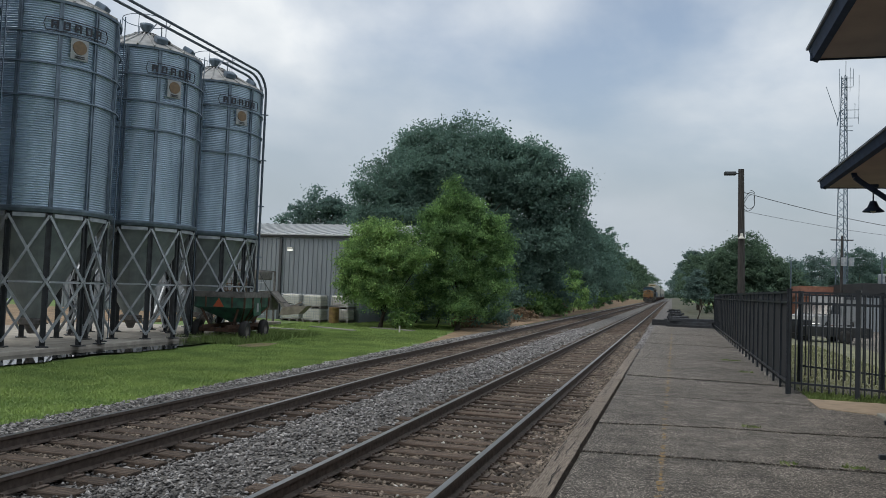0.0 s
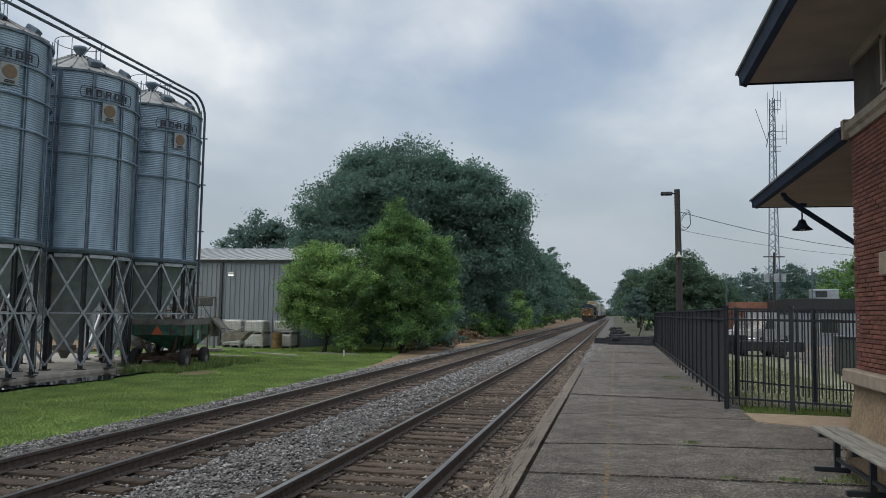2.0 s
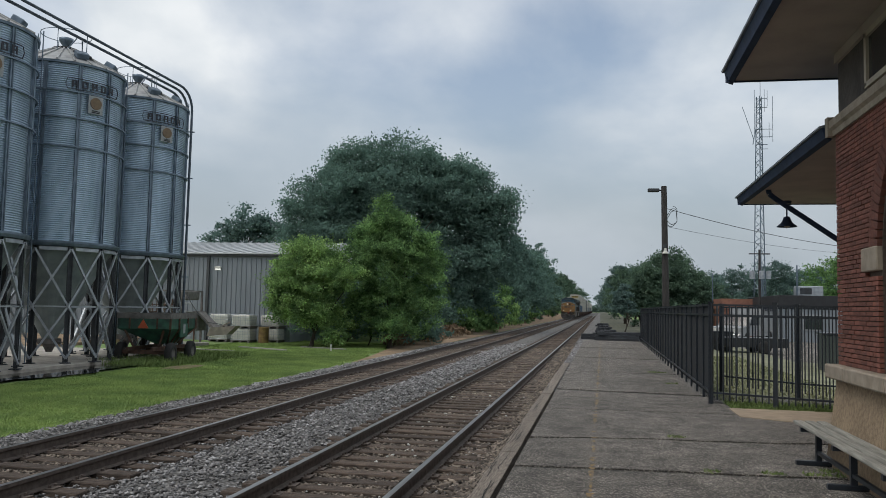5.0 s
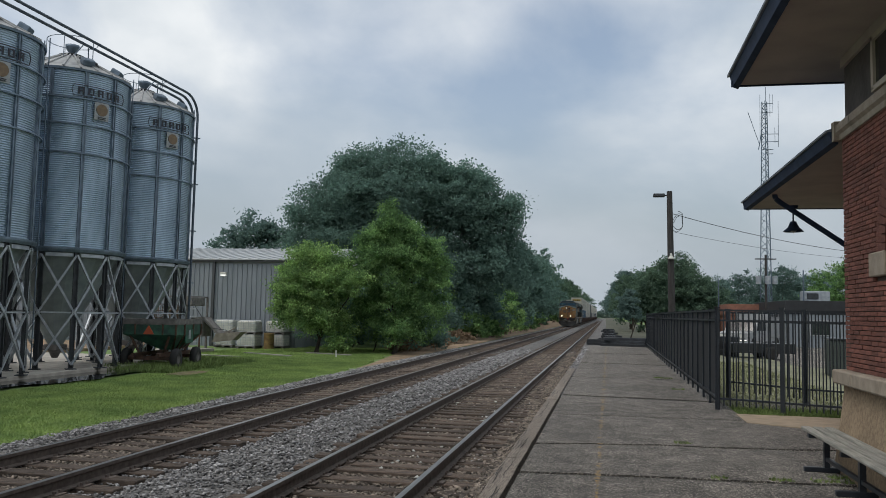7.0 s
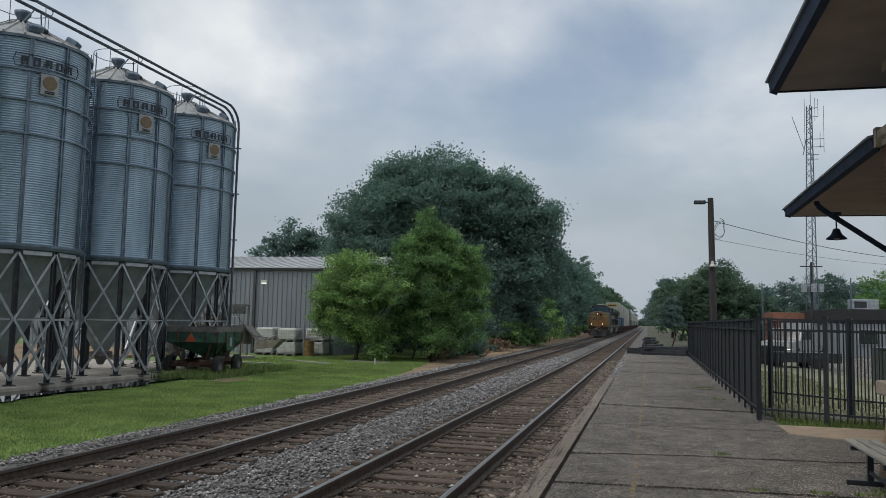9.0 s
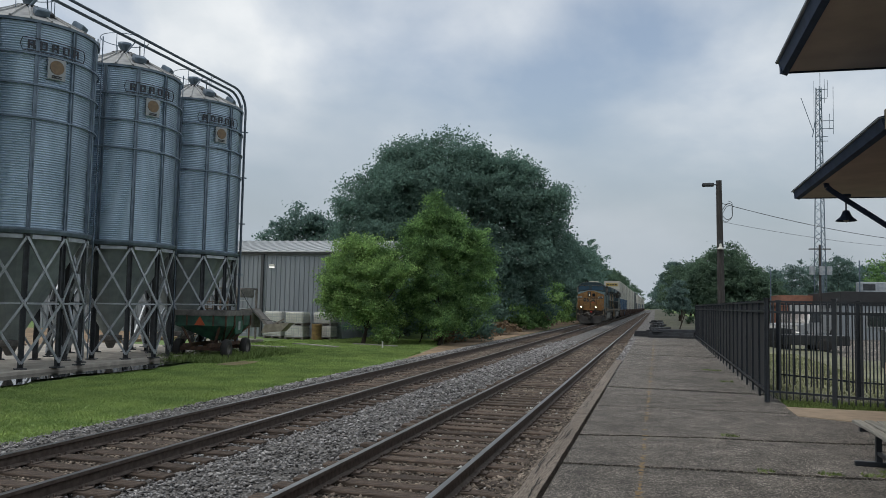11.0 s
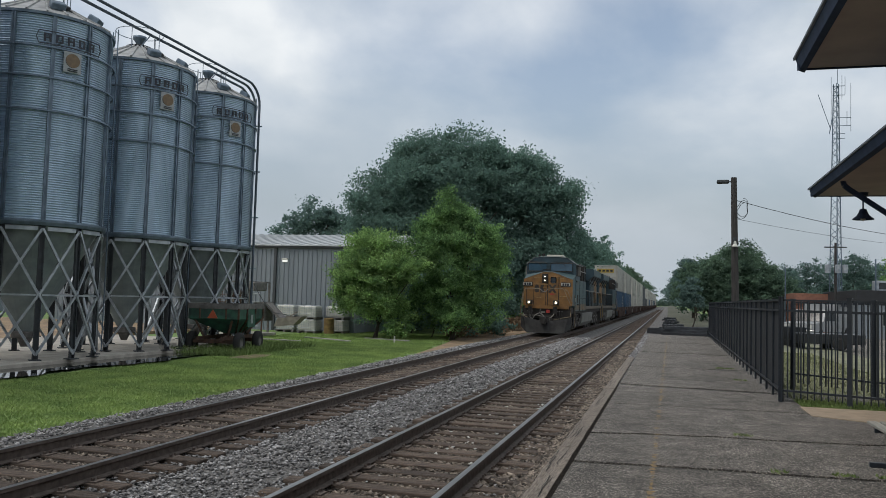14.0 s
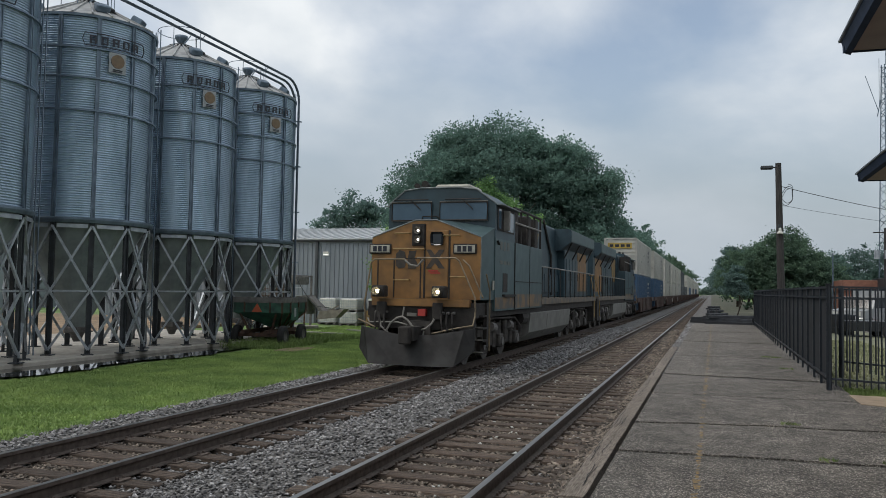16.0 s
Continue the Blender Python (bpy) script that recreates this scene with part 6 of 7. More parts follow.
low_building("brick_shop", "low orange brick shop behind the yard", 12.9, 70, 19.5, 80, 3.2, ORANGE_BRICK, False)
low_building("flat_roof_store", "low store with a black fascia", 15.4, 60, 28, 72, 3.35, BLACK_WALL, True)
hv = thing("roof_unit", "grey ventilation unit on the store roof", "ventilation unit", (18.0, 63, 3.35))
part("casing", Mesh().box(-0.9, -0.6, 0, 0.9, 0.6, 0.75, 0.05), BRACE, hv)
part("grille", Mesh().box(-0.7, -0.63, 0.15, 0.1, -0.59, 0.6), LEG, hv)
setting("parking_lot", Mesh().box(10.5, 33, -0.1, 60, 90, 0.06), ASPHALT, "grey asphalt parking lot", "parking lot")


def pickup(x, y, rz, paint, label, box):
    t = thing("box_truck" if box else "pickup_truck", label, "truck", (x, y, 0.06), rz)
    body = Mesh()
    prof = [(-2.7, 0.55), (-2.7, 1.05), (-1.35, 1.15), (-0.85, 1.85), (0.75, 1.85), (0.85, 1.1), (2.7, 1.1), (2.7, 0.5)]
    body.prism(prof, "y", -0.95, 0.95)
    part("body", body, paint, t)
    for y0 in (-0.96, 0.94):
        part("side_window", Mesh().prism([(-1.1, 1.2), (-0.75, 1.75), (0.6, 1.75), (0.65, 1.2)], "y", y0, y0 + 0.02), GLASS, t)
    part("windscreen", Mesh().prism([(-1.36, 1.18), (-0.9, 1.82), (-0.86, 1.80), (-1.30, 1.17)], "y", -0.8, 0.8), GLASS, t)
    part("bumper", Mesh().box(-2.82, -0.95, 0.42, -2.66, 0.95, 0.65, 0.03), CHROME, t)
    for y0 in (-0.75, 0.55):
        part("headlight", Mesh().box(-2.74, y0, 0.75, -2.68, y0 + 0.25, 0.98), PLASTIC, t)
    if box:
        part("cargo_box", Mesh().box(0.9, -1.0, 0.75, 3.6, 1.0, 2.3, 0.04), VAN_WHITE, t, "white cargo box")
        b = Mesh()
        for k in range(4):
            b.box(1.3 + 0.5 * k, -1.12, 2.1, 1.62 + 0.5 * k, -1.1, 2.4)
        part("lettering_bar", b, SIGN_DARK, t)
    for wx in (-1.75, 1.75 if not box else 2.9):
        for wy in (-0.85, 0.85):
            w = part("wheel", Mesh().lathe([(0.0, -0.1), (0.22, -0.12), (0.36, -0.11), (0.38, 0), (0.36, 0.11), (0.22, 0.12), (0.0, 0.1)], 18), RUBBER, t, "", True)
            w.matrix_basis = pose(wx, wy, 0.38, 90, 0, 0)


pickup(11.7, 53.5, 62, VAN_WHITE, "white box truck parked in the yard", True)
ut = thing("utility_trailer", "low black utility trailer parked in the yard", "trailer", (10.1, 40.5, 0.06), 8)
part("bed", Mesh().box(-1.45, -0.8, 0.32, 1.45, 0.8, 0.78, 0.03), VAN_DARK, ut)
part("drawbar", Mesh().bar((-1.4, 0, 0.4), (-2.4, 0, 0.36), 0.1, 0.08), VAN_DARK, ut)
for wy in (-0.86, 0.86):
    w = part("wheel", Mesh().lathe([(0.0, -0.08), (0.2, -0.1), (0.31, -0.09), (0.32, 0), (0.31, 0.09), (0.2, 0.1), (0.0, 0.08)], 18), RUBBER, ut, "", True)
    w.matrix_basis = pose(0.3, wy, 0.32, 90, 0, 0)
sb = thing("yard_skip", "small black steel skip in the yard", "container", (8.55, 41.5, 0.05), 4)
part("shell", Mesh().prism([(-0.65, 0.0), (0.65, 0.0), (0.72, 1.0), (-0.72, 1.0)], "y", -0.6, 0.6), VAN_DARK, sb)
part("rim", Mesh().path([(-0.72, -0.6, 1.0), (0.72, -0.6, 1.0), (0.72, 0.6, 1.0), (-0.72, 0.6, 1.0), (-0.72, -0.6, 1.0)], 0.03, 6), BLACK_METAL, sb)
setting("yard_gravel", Mesh().box(5.9, 16.2, 0.0, 8.3, 17.4, 0.206), BALLAST, "strip of gravel behind the fence", "gravel")
gb = thing("yard_bin", "tall dark green steel bin behind the fence", "container", (11.3, 28.4, 0.13), -8)
part("shell", Mesh().box(-1.1, -1.0, 0, 1.1, 1.0, 1.2, 0.04), mat("bin_green", (0.05, 0.065, 0.06), (0.035, 0.045, 0.042), 3, 0.6, big=0.2), gb)
part("lid", Mesh().box(-1.13, -1.03, 1.2, 1.13, 1.03, 1.27, 0.02), BLACK_METAL, gb)


def tie_pile():
    r = random.Random(4)
    mesh = Mesh().box(-1.3, -0.115, 0, 1.3, 0.115, 0.18, 0.012).data("tie", mat("old_black_tie", (0.036, 0.04, 0.048), (0.018, 0.02, 0.024), 4, 0.8, bump=0.6, stretch=(0.6, 6, 6), rand=0.4))
    stacks = [(4.0, 50.5, 3, 6), (3.0, 52.3, 2, 2), (3.2, 63, 2, 5), (3.1, 72, 2, 4), (3.2, 84, 2, 4), (3.1, 97, 2, 4)]
    for cx, cy, layers, per in stacks:
        t = thing("tie_pile", "stack of old blackened railway ties", "tie pile", (cx, cy, 0.12), 0 if cy < 55 else 78, group="tie piles past the platform")
        for k in range(layers):
            for j in range(per - k):
                o = new("tie", mesh)
                o.parent = t
                o.matrix_basis = pose(r.uniform(-0.15, 0.15), (j - (per - k) / 2) * 0.27, k * 0.182, 0, 0, r.uniform(-7, 5) + (5 if k == layers - 1 else 0))


tie_pile()

# ---- train ----
def front(t):
    """Where the plough of the first locomotive is along the line."""
    return 17.6 + 14.55 * (16.0 - t)


WHEEL_R = 0.53


def locomotive(label):
    lo = thing("locomotive", label, "locomotive", (FAR, front(0), 0))
    B = lambda *a: Mesh().box(*a)
    # frame and deck
    part("frame", B(-1.45, 0.75, 1.25, 1.45, 21.9, 1.62), GRIME, lo, "dark underframe")
    part("deck_edge", B(-1.55, 8.36, 1.50, 1.55, 21.6, 1.70), mat("dusty_walkway_edge", (0.17, 0.13, 0.09), (0.1, 0.095, 0.085), 2.5, 0.7, lo=0.42, hi=0.6), lo, "dusty grey and gold walkway edge")
    part("front_sill", B(-1.3, 0.62, 1.52, 1.3, 0.82, 1.70), LOCO_GOLD, lo, "gold front sill")
    # pilot and plough
    pl = Mesh()
    pl.add([(-1.38, 0.75, 0.95), (1.38, 0.75, 0.95), (1.42, 0.7, 1.5), (-1.42, 0.7, 1.5), (-1.38, 0.9, 0.95), (1.38, 0.9, 0.95), (1.42, 0.9, 1.5), (-1.42, 0.9, 1.5)],
           [(0, 1, 2, 3), (4, 7, 6, 5), (0, 4, 5, 1), (1, 5, 6, 2), (2, 6, 7, 3), (3, 7, 4, 0)])
    part("pilot_plate", pl, GRIME, lo)
    pw = Mesh()
    top, bot = [(-1.5, 0.45, 1.0), (-1.3, 0.22, 0.98), (-0.4, 0.2, 0.82), (0.4, 0.2, 0.82), (1.3, 0.22, 0.98), (1.5, 0.45, 1.0)], [(-1.5, 0.35, 0.45), (-1.1, 0.02, 0.10), (-0.4, -0.02, 0.09), (0.4, -0.02, 0.09), (1.1, 0.02, 0.10), (1.5, 0.35, 0.45)]
    n = 6
    v = top + bot + [(x, y + 0.09, z) for x, y, z in top] + [(x, y + 0.09, z) for x, y, z in bot]
    pw.add(v, [(i, i + 1, n + i + 1, n + i) for i in range(n - 1)] + [(2 * n + i, 3 * n + i, 3 * n + i + 1, 2 * n + i + 1) for i in range(n - 1)]
           + [(i, 2 * n + i, 2 * n + i + 1, i + 1) for i in range(n - 1)] + [(n + i, n + i + 1, 3 * n + i + 1, 3 * n + i) for i in range(n - 1)] + [(0, n, 3 * n, 2 * n), (n - 1, 3 * n - 1, 4 * n - 1, 2 * n - 1)])
    part("plough", pw, mat("worn_plough_steel", (0.042, 0.042, 0.041), (0.015, 0.014, 0.014), 2.5, 0.7, metal=0.2, big=0.3), lo, "scuffed black snow plough")
    part("coupler", B(-0.26, -0.15, 0.70, 0.14, 0.8, 1.03).box(-0.2, -0.32, 0.62, 0.08, -0.1, 1.04, 0.03), GRIME, lo)
    hose = Mesh()
    hose.path([(-0.84, 0.42, 0.74), (-0.80, 0.42, 0.90), (-0.68, 0.42, 1.10), (-0.52, 0.42, 1.22), (-0.38, 0.42, 1.26), (-0.24, 0.42, 1.18), (-0.10, 0.42, 1.02), (0.08, 0.42, 0.93), (0.26, 0.42, 0.98), (0.40, 0.42, 1.10), (0.46, 0.45, 1.22)], 0.028, 7)
    hose.path([(-0.36, 0.5, 1.5), (-0.38, 0.44, 1.27)], 0.022, 6)
    hose.path([(0.20, 0.42, 0.92), (0.16, 0.35, 0.5), (0.05, 0.3, 0.32), (-0.22, 0.2, 0.02)], 0.022, 6)
    hose.path([(-1.02, 0.5, 1.2), (-0.95, 0.42, 1.0), (-0.75, 0.42, 0.85)], 0.024, 6)
    part("air_hose", hose, HANDRAIL, lo, "looping grey brake hoses")
    for x in (-1.15, -1.02, -0.9, 0.62, 0.76, 0.9):
        part("jumper_hose", Mesh().path([(x, 0.6, 1.36), (x, 0.5, 1.3), (x + 0.02, 0.44, 1.1), (x + 0.05, 0.42, 0.95), (x + 0.04, 0.46, 0.88)], 0.026, 6), GRIME, lo)
        part("hose_valve", Mesh().tube((x, 0.69, 1.36), (x, 0.56, 1.36), 0.04, 8), DULL_STEEL, lo)
    part("uncoupling_lever", Mesh().path([(-1.4, 0.62, 1.2), (-1.3, 0.5, 1.1), (-0.5, 0.42, 1.12), (-0.2, 0.3, 1.06)], 0.02, 6), HANDRAIL, lo)
    part("coupler_pocket", B(-0.42, 0.6, 0.6, 0.3, 0.7, 1.16), BOGIE, lo)
    part("red_plug", B(-0.02, 0.56, 1.28, 0.18, 0.72, 1.45), RED_MARK, lo)
    for x in (-1.0, 0.5):
        part("junction_box", B(x - 0.12, 0.5, 1.2, x + 0.12, 0.72, 1.62, 0.02), GRIME, lo)
    part("placard", B(-0.36, 0.69, 1.26, -0.1, 0.7, 1.35), HANDRAIL, lo)
    # steps both sides
    for s in (-1, 1):
        st = Mesh()
        for k, z in enumerate((0.35, 0.66, 0.97, 1.28)):
            st.box(min(s * 1.15, s * 1.56), 1.0, z, max(s * 1.15, s * 1.56), 1.45, z + 0.04)
        st.box(min(s * 1.15, s * 1.18), 0.95, 0.35, max(s * 1.15, s * 1.18), 1.5, 1.55)
        part("step", st, GRIME, lo)
        part("step_edge", Mesh().box(min(s * 1.2, s * 1.56), 0.985, 0.385, max(s * 1.2, s * 1.56), 1.0, 0.41).box(min(s * 1.2, s * 1.56), 0.985, 0.695, max(s * 1.2, s * 1.56), 1.0, 0.72).box(min(s * 1.2, s * 1.56), 0.985, 1.0, max(s * 1.2, s * 1.56), 1.0, 1.03), HANDRAIL, lo)
        part("skirt", B(min(s * 1.40, s * 1.5), 1.55, 0.55, max(s * 1.40, s * 1.5), 1.75, 1.62), GRIME, lo)
    # nose
    sh = 3.28
    face = [(-1.48, 1.70), (1.48, 1.70), (1.48, sh), (0.30, 3.72), (-0.30, 3.72), (-1.48, sh)]
    part("nose_face", Mesh().prism(face, "y", 1.0, 1.05), LOCO_GOLD, lo, "dusty gold nose")
    ns = Mesh()
    a = [(x, 1.05, z) for x, z in face]
    b = [(-1.50, 2.22, 1.70), (1.50, 2.22, 1.70), (1.50, 2.22, 3.60), (0.30, 2.22, 3.80), (-0.30, 2.22, 3.80), (-1.50, 2.22, 3.60)]
    ns.add(a + b, [(i, (i + 1) % 6, 6 + (i + 1) % 6, 6 + i) for i in range(6)])
    part("nose", ns, LOCO_GREY, lo, "grey-blue nose flank and hood")
    dr = Mesh()
    for x0, x1, z0, z1 in ((-0.04, 0.0, 1.72, 3.62), (0.63, 0.67, 1.72, 3.45), (-0.87, -0.84, 1.72, 2.74), (-0.14, -0.11, 1.72, 2.74), (-0.87, -0.11, 2.72, 2.745), (-1.32, -1.29, 1.72, 2.7)):
        dr.box(x0, 0.985, z0, x1, 1.0, z1)
    part("door_seam", dr, GRIME, lo)
    part("nose_door", B(0.02, 0.975, 1.75, 0.62, 1.0, 3.46, 0.01), LOCO_GOLD, lo, "gold nose door")
    part("door_window", B(0.15, 0.955, 3.07, 0.50, 0.98, 3.41, 0.06), GLASS, lo)
    hl = part("headlight_panel", B(-0.36, 0.95, 3.06, -0.02, 1.0, 3.62, 0.01), GRIME, lo, "black headlight panel")
    for z in (3.22, 3.45):
        part("reflector", Mesh().lathe([(0.0, 0.004), (0.04, 0.01), (0.07, 0.04), (0.088, 0.09), (0.1, 0.09), (0.1, 0.0)], 18), REFLECTOR, hl, "dusky headlight bowl").matrix_basis = pose(-0.19, 0.95, z, 90, 0, 0)
        part("bulb", Mesh().tube((-0.19, 0.945, z), (-0.19, 0.935, z), 0.03, 12), LAMP_HEAD, hl, "lit headlight bulb")
    for s in (-1, 1):
        nb = part("number_board", B(s * 1.15 - 0.09 - 0.31, 0.955, 2.85, s * 1.15 - 0.09 + 0.31, 1.0, 3.11, 0.02), GRIME, lo, "lit number board")
        part("board_glass", B(s * 1.15 - 0.09 - 0.27, 0.945, 2.885, s * 1.15 - 0.09 + 0.27, 0.957, 3.075, 0.005), PLATE_WHITE, nb)
        bars = Mesh()
        for k in range(3):
            bars.box(s * 1.15 - 0.28 + 0.14 * k, 0.938, 2.91, s * 1.15 - 0.18 + 0.14 * k, 0.946, 3.05)
        part("digit_bar", bars, SIGN_DARK, nb)
        dx = s * 0.80 - 0.22
        dl = part("ditch_light", B(dx - 0.17, 0.32, 1.74, dx + 0.17, 0.62, 2.03, 0.03), GRIME, lo, "ditch light housing")
        part("bezel", Mesh().lathe([(0.0, 0.004), (0.045, 0.01), (0.08, 0.05), (0.105, 0.15), (0.12, 0.15), (0.12, 0.0)], 20), REFLECTOR, dl, "dusky lamp bowl and rim").matrix_basis = pose(dx, 0.325, 1.89, 90, 0, 0)
        part("bulb", Mesh().tube((dx, 0.32, 1.89), (dx, 0.295, 1.89), 0.042, 14), LAMP_WARM, dl, "glowing ditch light bulb")
    # plain emblem blocks, marks and grab irons on the nose
    em = Mesh()
    em.prism([(-0.80, 2.55), (-0.72, 2.47), (-0.56, 2.50), (-0.52, 2.66), (-0.56, 2.90), (-0.70, 2.95), (-0.80, 2.85)], "y", 0.985, 0.998)
    em.prism([(-0.46, 2.47), (-0.26, 2.47), (-0.21, 2.60), (-0.30, 2.74), (-0.24, 2.94), (-0.44, 2.92), (-0.48, 2.72)], "y", 0.985, 0.998)
    em.prism([(0.03, 2.48), (0.16, 2.48), (0.27, 2.62), (0.38, 2.48), (0.53, 2.48), (0.36, 2.72), (0.53, 2.96), (0.38, 2.96), (0.27, 2.82), (0.16, 2.96), (0.03, 2.96), (0.19, 2.72)], "y", 0.962, 0.974)
    part("emblem", em, EMBLEM, lo, "faded dark emblem shapes")
    part("red_marking", B(0.10, 0.96, 2.40, 0.36, 0.974, 2.435).box(0.14, 0.96, 2.35, 0.42, 0.974, 2.38), RED_MARK, lo)
    for x, z in ((-0.62, 3.38), (-0.65, 2.98), (-0.22, 2.97), (-0.62, 2.18), (0.9, 2.27), (0.72, 3.32)):
        part("grab_iron", Mesh().path([(x - 0.2, 0.99, z), (x - 0.2, 0.90, z), (x + 0.2, 0.90, z), (x + 0.2, 0.99, z)], 0.016, 5), HANDRAIL_GOLD, lo)
    HR = lambda pts: part("front_handrail", Mesh().path(pts, 0.022, 6), HANDRAIL_DUST, lo, "dusty tan front handrail")
    HR([(-1.55, 0.72, 1.5), (-1.38, 0.72, 2.62), (-1.28, 0.72, 2.70), (-0.45, 0.72, 2.70)])
    HR([(1.42, 0.72, 1.25), (1.42, 0.72, 1.75), (1.0, 0.72, 2.66), (0.90, 0.72, 2.74), (-0.12, 0.72, 2.74)])
    HR([(0.42, 0.4, 0.86), (1.0, 0.45, 1.0), (1.42, 0.55, 1.08), (1.42, 0.72, 1.3)])
    HR([(-1.62, 0.55, 1.16), (-1.1, 0.4, 0.98)])
    HR([(1.57, 1.55, 0.4), (1.57, 1.55, 1.95), (1.57, 1.2, 2.35)])
    HR([(1.56, 0.95, 1.75), (1.22, 0.85, 2.55), (1.04, 0.9, 2.70)])
    HR([(-1.58, 0.95, 0.6), (-1.62, 0.9, 1.6), (-1.5, 0.95, 2.5)])
    ch = Mesh().path([(-0.45, 0.72, 2.68), (-0.3, 0.7, 2.56), (-0.1, 0.7, 2.53), (0.05, 0.72, 2.70)], 0.028, 6)
    part("safety_chain", ch, HANDRAIL, lo)
    # cab
    CF = 2.22
    cs = [(-1.52, 3.2), (1.52, 3.2), (1.52, 4.26), (0.98, 4.64), (0.5, 4.70), (-0.6, 4.70), (-1.05, 4.64), (-1.52, 4.26)]
    part("cab", Mesh().prism(cs, "y", CF, 4.45), LOCO_BLUE, lo, "navy cab with angled roof edges")
    part("cab_side", B(-1.525, CF, 1.40, 1.525, 4.40, 3.34), LOCO_GREY, lo, "grey-blue cab flank")
    part("cabinet_side", B(-1.54, 4.42, 1.40, 1.54, 8.35, 3.34, 0.01), LOCO_GREY, lo, "grey-blue equipment cabinet flank")
    stripe = mat("faded_gold_stripe", (0.2, 0.125, 0.06), (0.085, 0.085, 0.078), 3, 0.6, lo=0.42, hi=0.6)
    part("side_stripe", B(-1.548, 4.5, 1.45, 1.548, 8.3, 1.84), stripe, lo, "worn gold stripe")
    part("side_stripe", B(-1.532, CF + 0.05, 1.45, 1.532, 4.38, 1.76), stripe, lo, "worn gold stripe")
    for y in (4.41, 6.4):
        part("panel_seam", B(-1.552, y, 1.42, 1.552, y + 0.03, 3.32), GRIME, lo)
    part("panel_seam", B(-1.552, 4.45, 2.20, 1.552, 8.33, 2.225), GRIME, lo)
    for x0, x1 in ((-1.42, -0.27), (-0.03, 1.30)):
        ws = part("windshield", Mesh().prism([(x0, 3.82), (x1, 3.82), (x1, 4.24), (x1 - 0.06, 4.30), (x0 + 0.06, 4.30), (x0, 4.24)], "y", CF - 0.035, CF - 0.005), WINDSHIELD, lo, "windshield pane with the bluish sky reflection in its colour")
        pts = [(x0, CF - 0.04, 3.82), (x1, CF - 0.04, 3.82), (x1, CF - 0.04, 4.30), (x0, CF - 0.04, 4.30), (x0, CF - 0.04, 3.82)]
        part("gasket", Mesh().path(pts, 0.026, 5), GRIME, ws)
        part("trim_ring", Mesh().path([(x, CF - 0.03, z + 0.03 if z > 4 else z - 0.03) for x, y, z in pts], 0.014, 5), HANDRAIL, ws)
        xm = (x0 + x1) / 2
        part("wiper", Mesh().path([(xm - 0.05, CF - 0.07, 4.40), (xm + 0.28, CF - 0.08, 4.10)], 0.014, 4).path([(xm - 0.5, CF - 0.09, 4.38), (xm + 0.5, CF - 0.09, 4.38)], 0.016, 4), GRIME, ws)
    part("window_grab_iron", Mesh().path([(-0.55, CF - 0.02, 3.82), (-0.5, CF - 0.1, 3.92), (-0.1, CF - 0.1, 3.92), (0.0, CF - 0.02, 3.82)], 0.018, 5), GRIME, lo)
    lip = [(-1.53, 4.26), (-1.06, 4.645), (-0.6, 4.705), (0.5, 4.705), (0.99, 4.645), (1.53, 4.26)]
    part("roof_edge", Mesh().path([(x, CF - 0.01, z) for x, z in lip], 0.022, 6), LOCO_EDGE, lo, "pale line along the roof edge")
    part("nose_edge", Mesh().path([(-1.48, 1.0, 3.28), (-0.30, 1.0, 3.72), (0.30, 1.0, 3.72), (1.48, 1.0, 3.28), (1.48, 1.0, 1.72)], 0.016, 6), LOCO_EDGE, lo, "pale line along the nose edge")
    part("air_conditioner", B(-0.35, 2.7, 4.70, 0.65, 4.0, 4.86, 0.05), PLATE_WHITE, lo, "white roof air conditioner")
    part("horn", Mesh().tube((-0.5, 2.6, 4.82), (-0.5, 2.25, 4.82), 0.05, 8, 0.1).tube((-0.75, 2.6, 4.78), (-0.75, 2.3, 4.78), 0.04, 8, 0.08), GRIME, lo)
    for s in (-1, 1):
        P = lambda y0, z0, y1, z1, d0, d1: B(min(s * d0, s * d1), y0, z0, max(s * d0, s * d1), y1, z1)
        sw = part("side_window", P(2.4, 3.56, 4.25, 4.2, 1.525, 1.54), GRIME, lo, "dark sliding side window")
        for y0, y1 in ((2.5, 2.75), (3.5, 4.15)):
            part("pane", P(y0, 3.6, y1, 4.14, 1.54, 1.548), WINDSHIELD, sw)
        part("mirror", P(2.95, 3.58, 3.05, 4.12, 1.56, 1.72), HANDRAIL, sw)
        part("sun_shade", Mesh().bar((s * 1.57, 2.3, 4.24), (s * 1.57, 4.5, 4.24), 0.24, 0.03), LOCO_EDGE, lo)
        part("vent", P(3.05, 1.9, 3.55, 2.42, 1.525, 1.54), GRIME, lo)
        part("toe_step", P(3.0, 1.78, 4.35, 1.84, 1.53, 1.60), GRIME, lo)
        part("placard", P(1.95, 1.95, 2.1, 2.2, 1.525, 1.545), PLATE_WHITE, lo)
        part("diamond_mark", Mesh().bar((s * 1.53, 2.35, 3.27), (s * 1.53, 2.48, 3.17), 0.12, 0.02), GRIME, lo)
        for k in range(3):
            part("lettering_bar", P(2.75 + 0.38 * k, 3.05, 3.0 + 0.38 * k, 3.28, 1.52, 1.53), FADED_LETTER, lo, "faded pale lettering bar")
            part("lettering_bar", P(2.72 + 0.42 * k, 2.66, 3.05 + 0.42 * k, 2.76, 1.52, 1.53), FADED_LETTER, lo, "faded pale lettering bar")
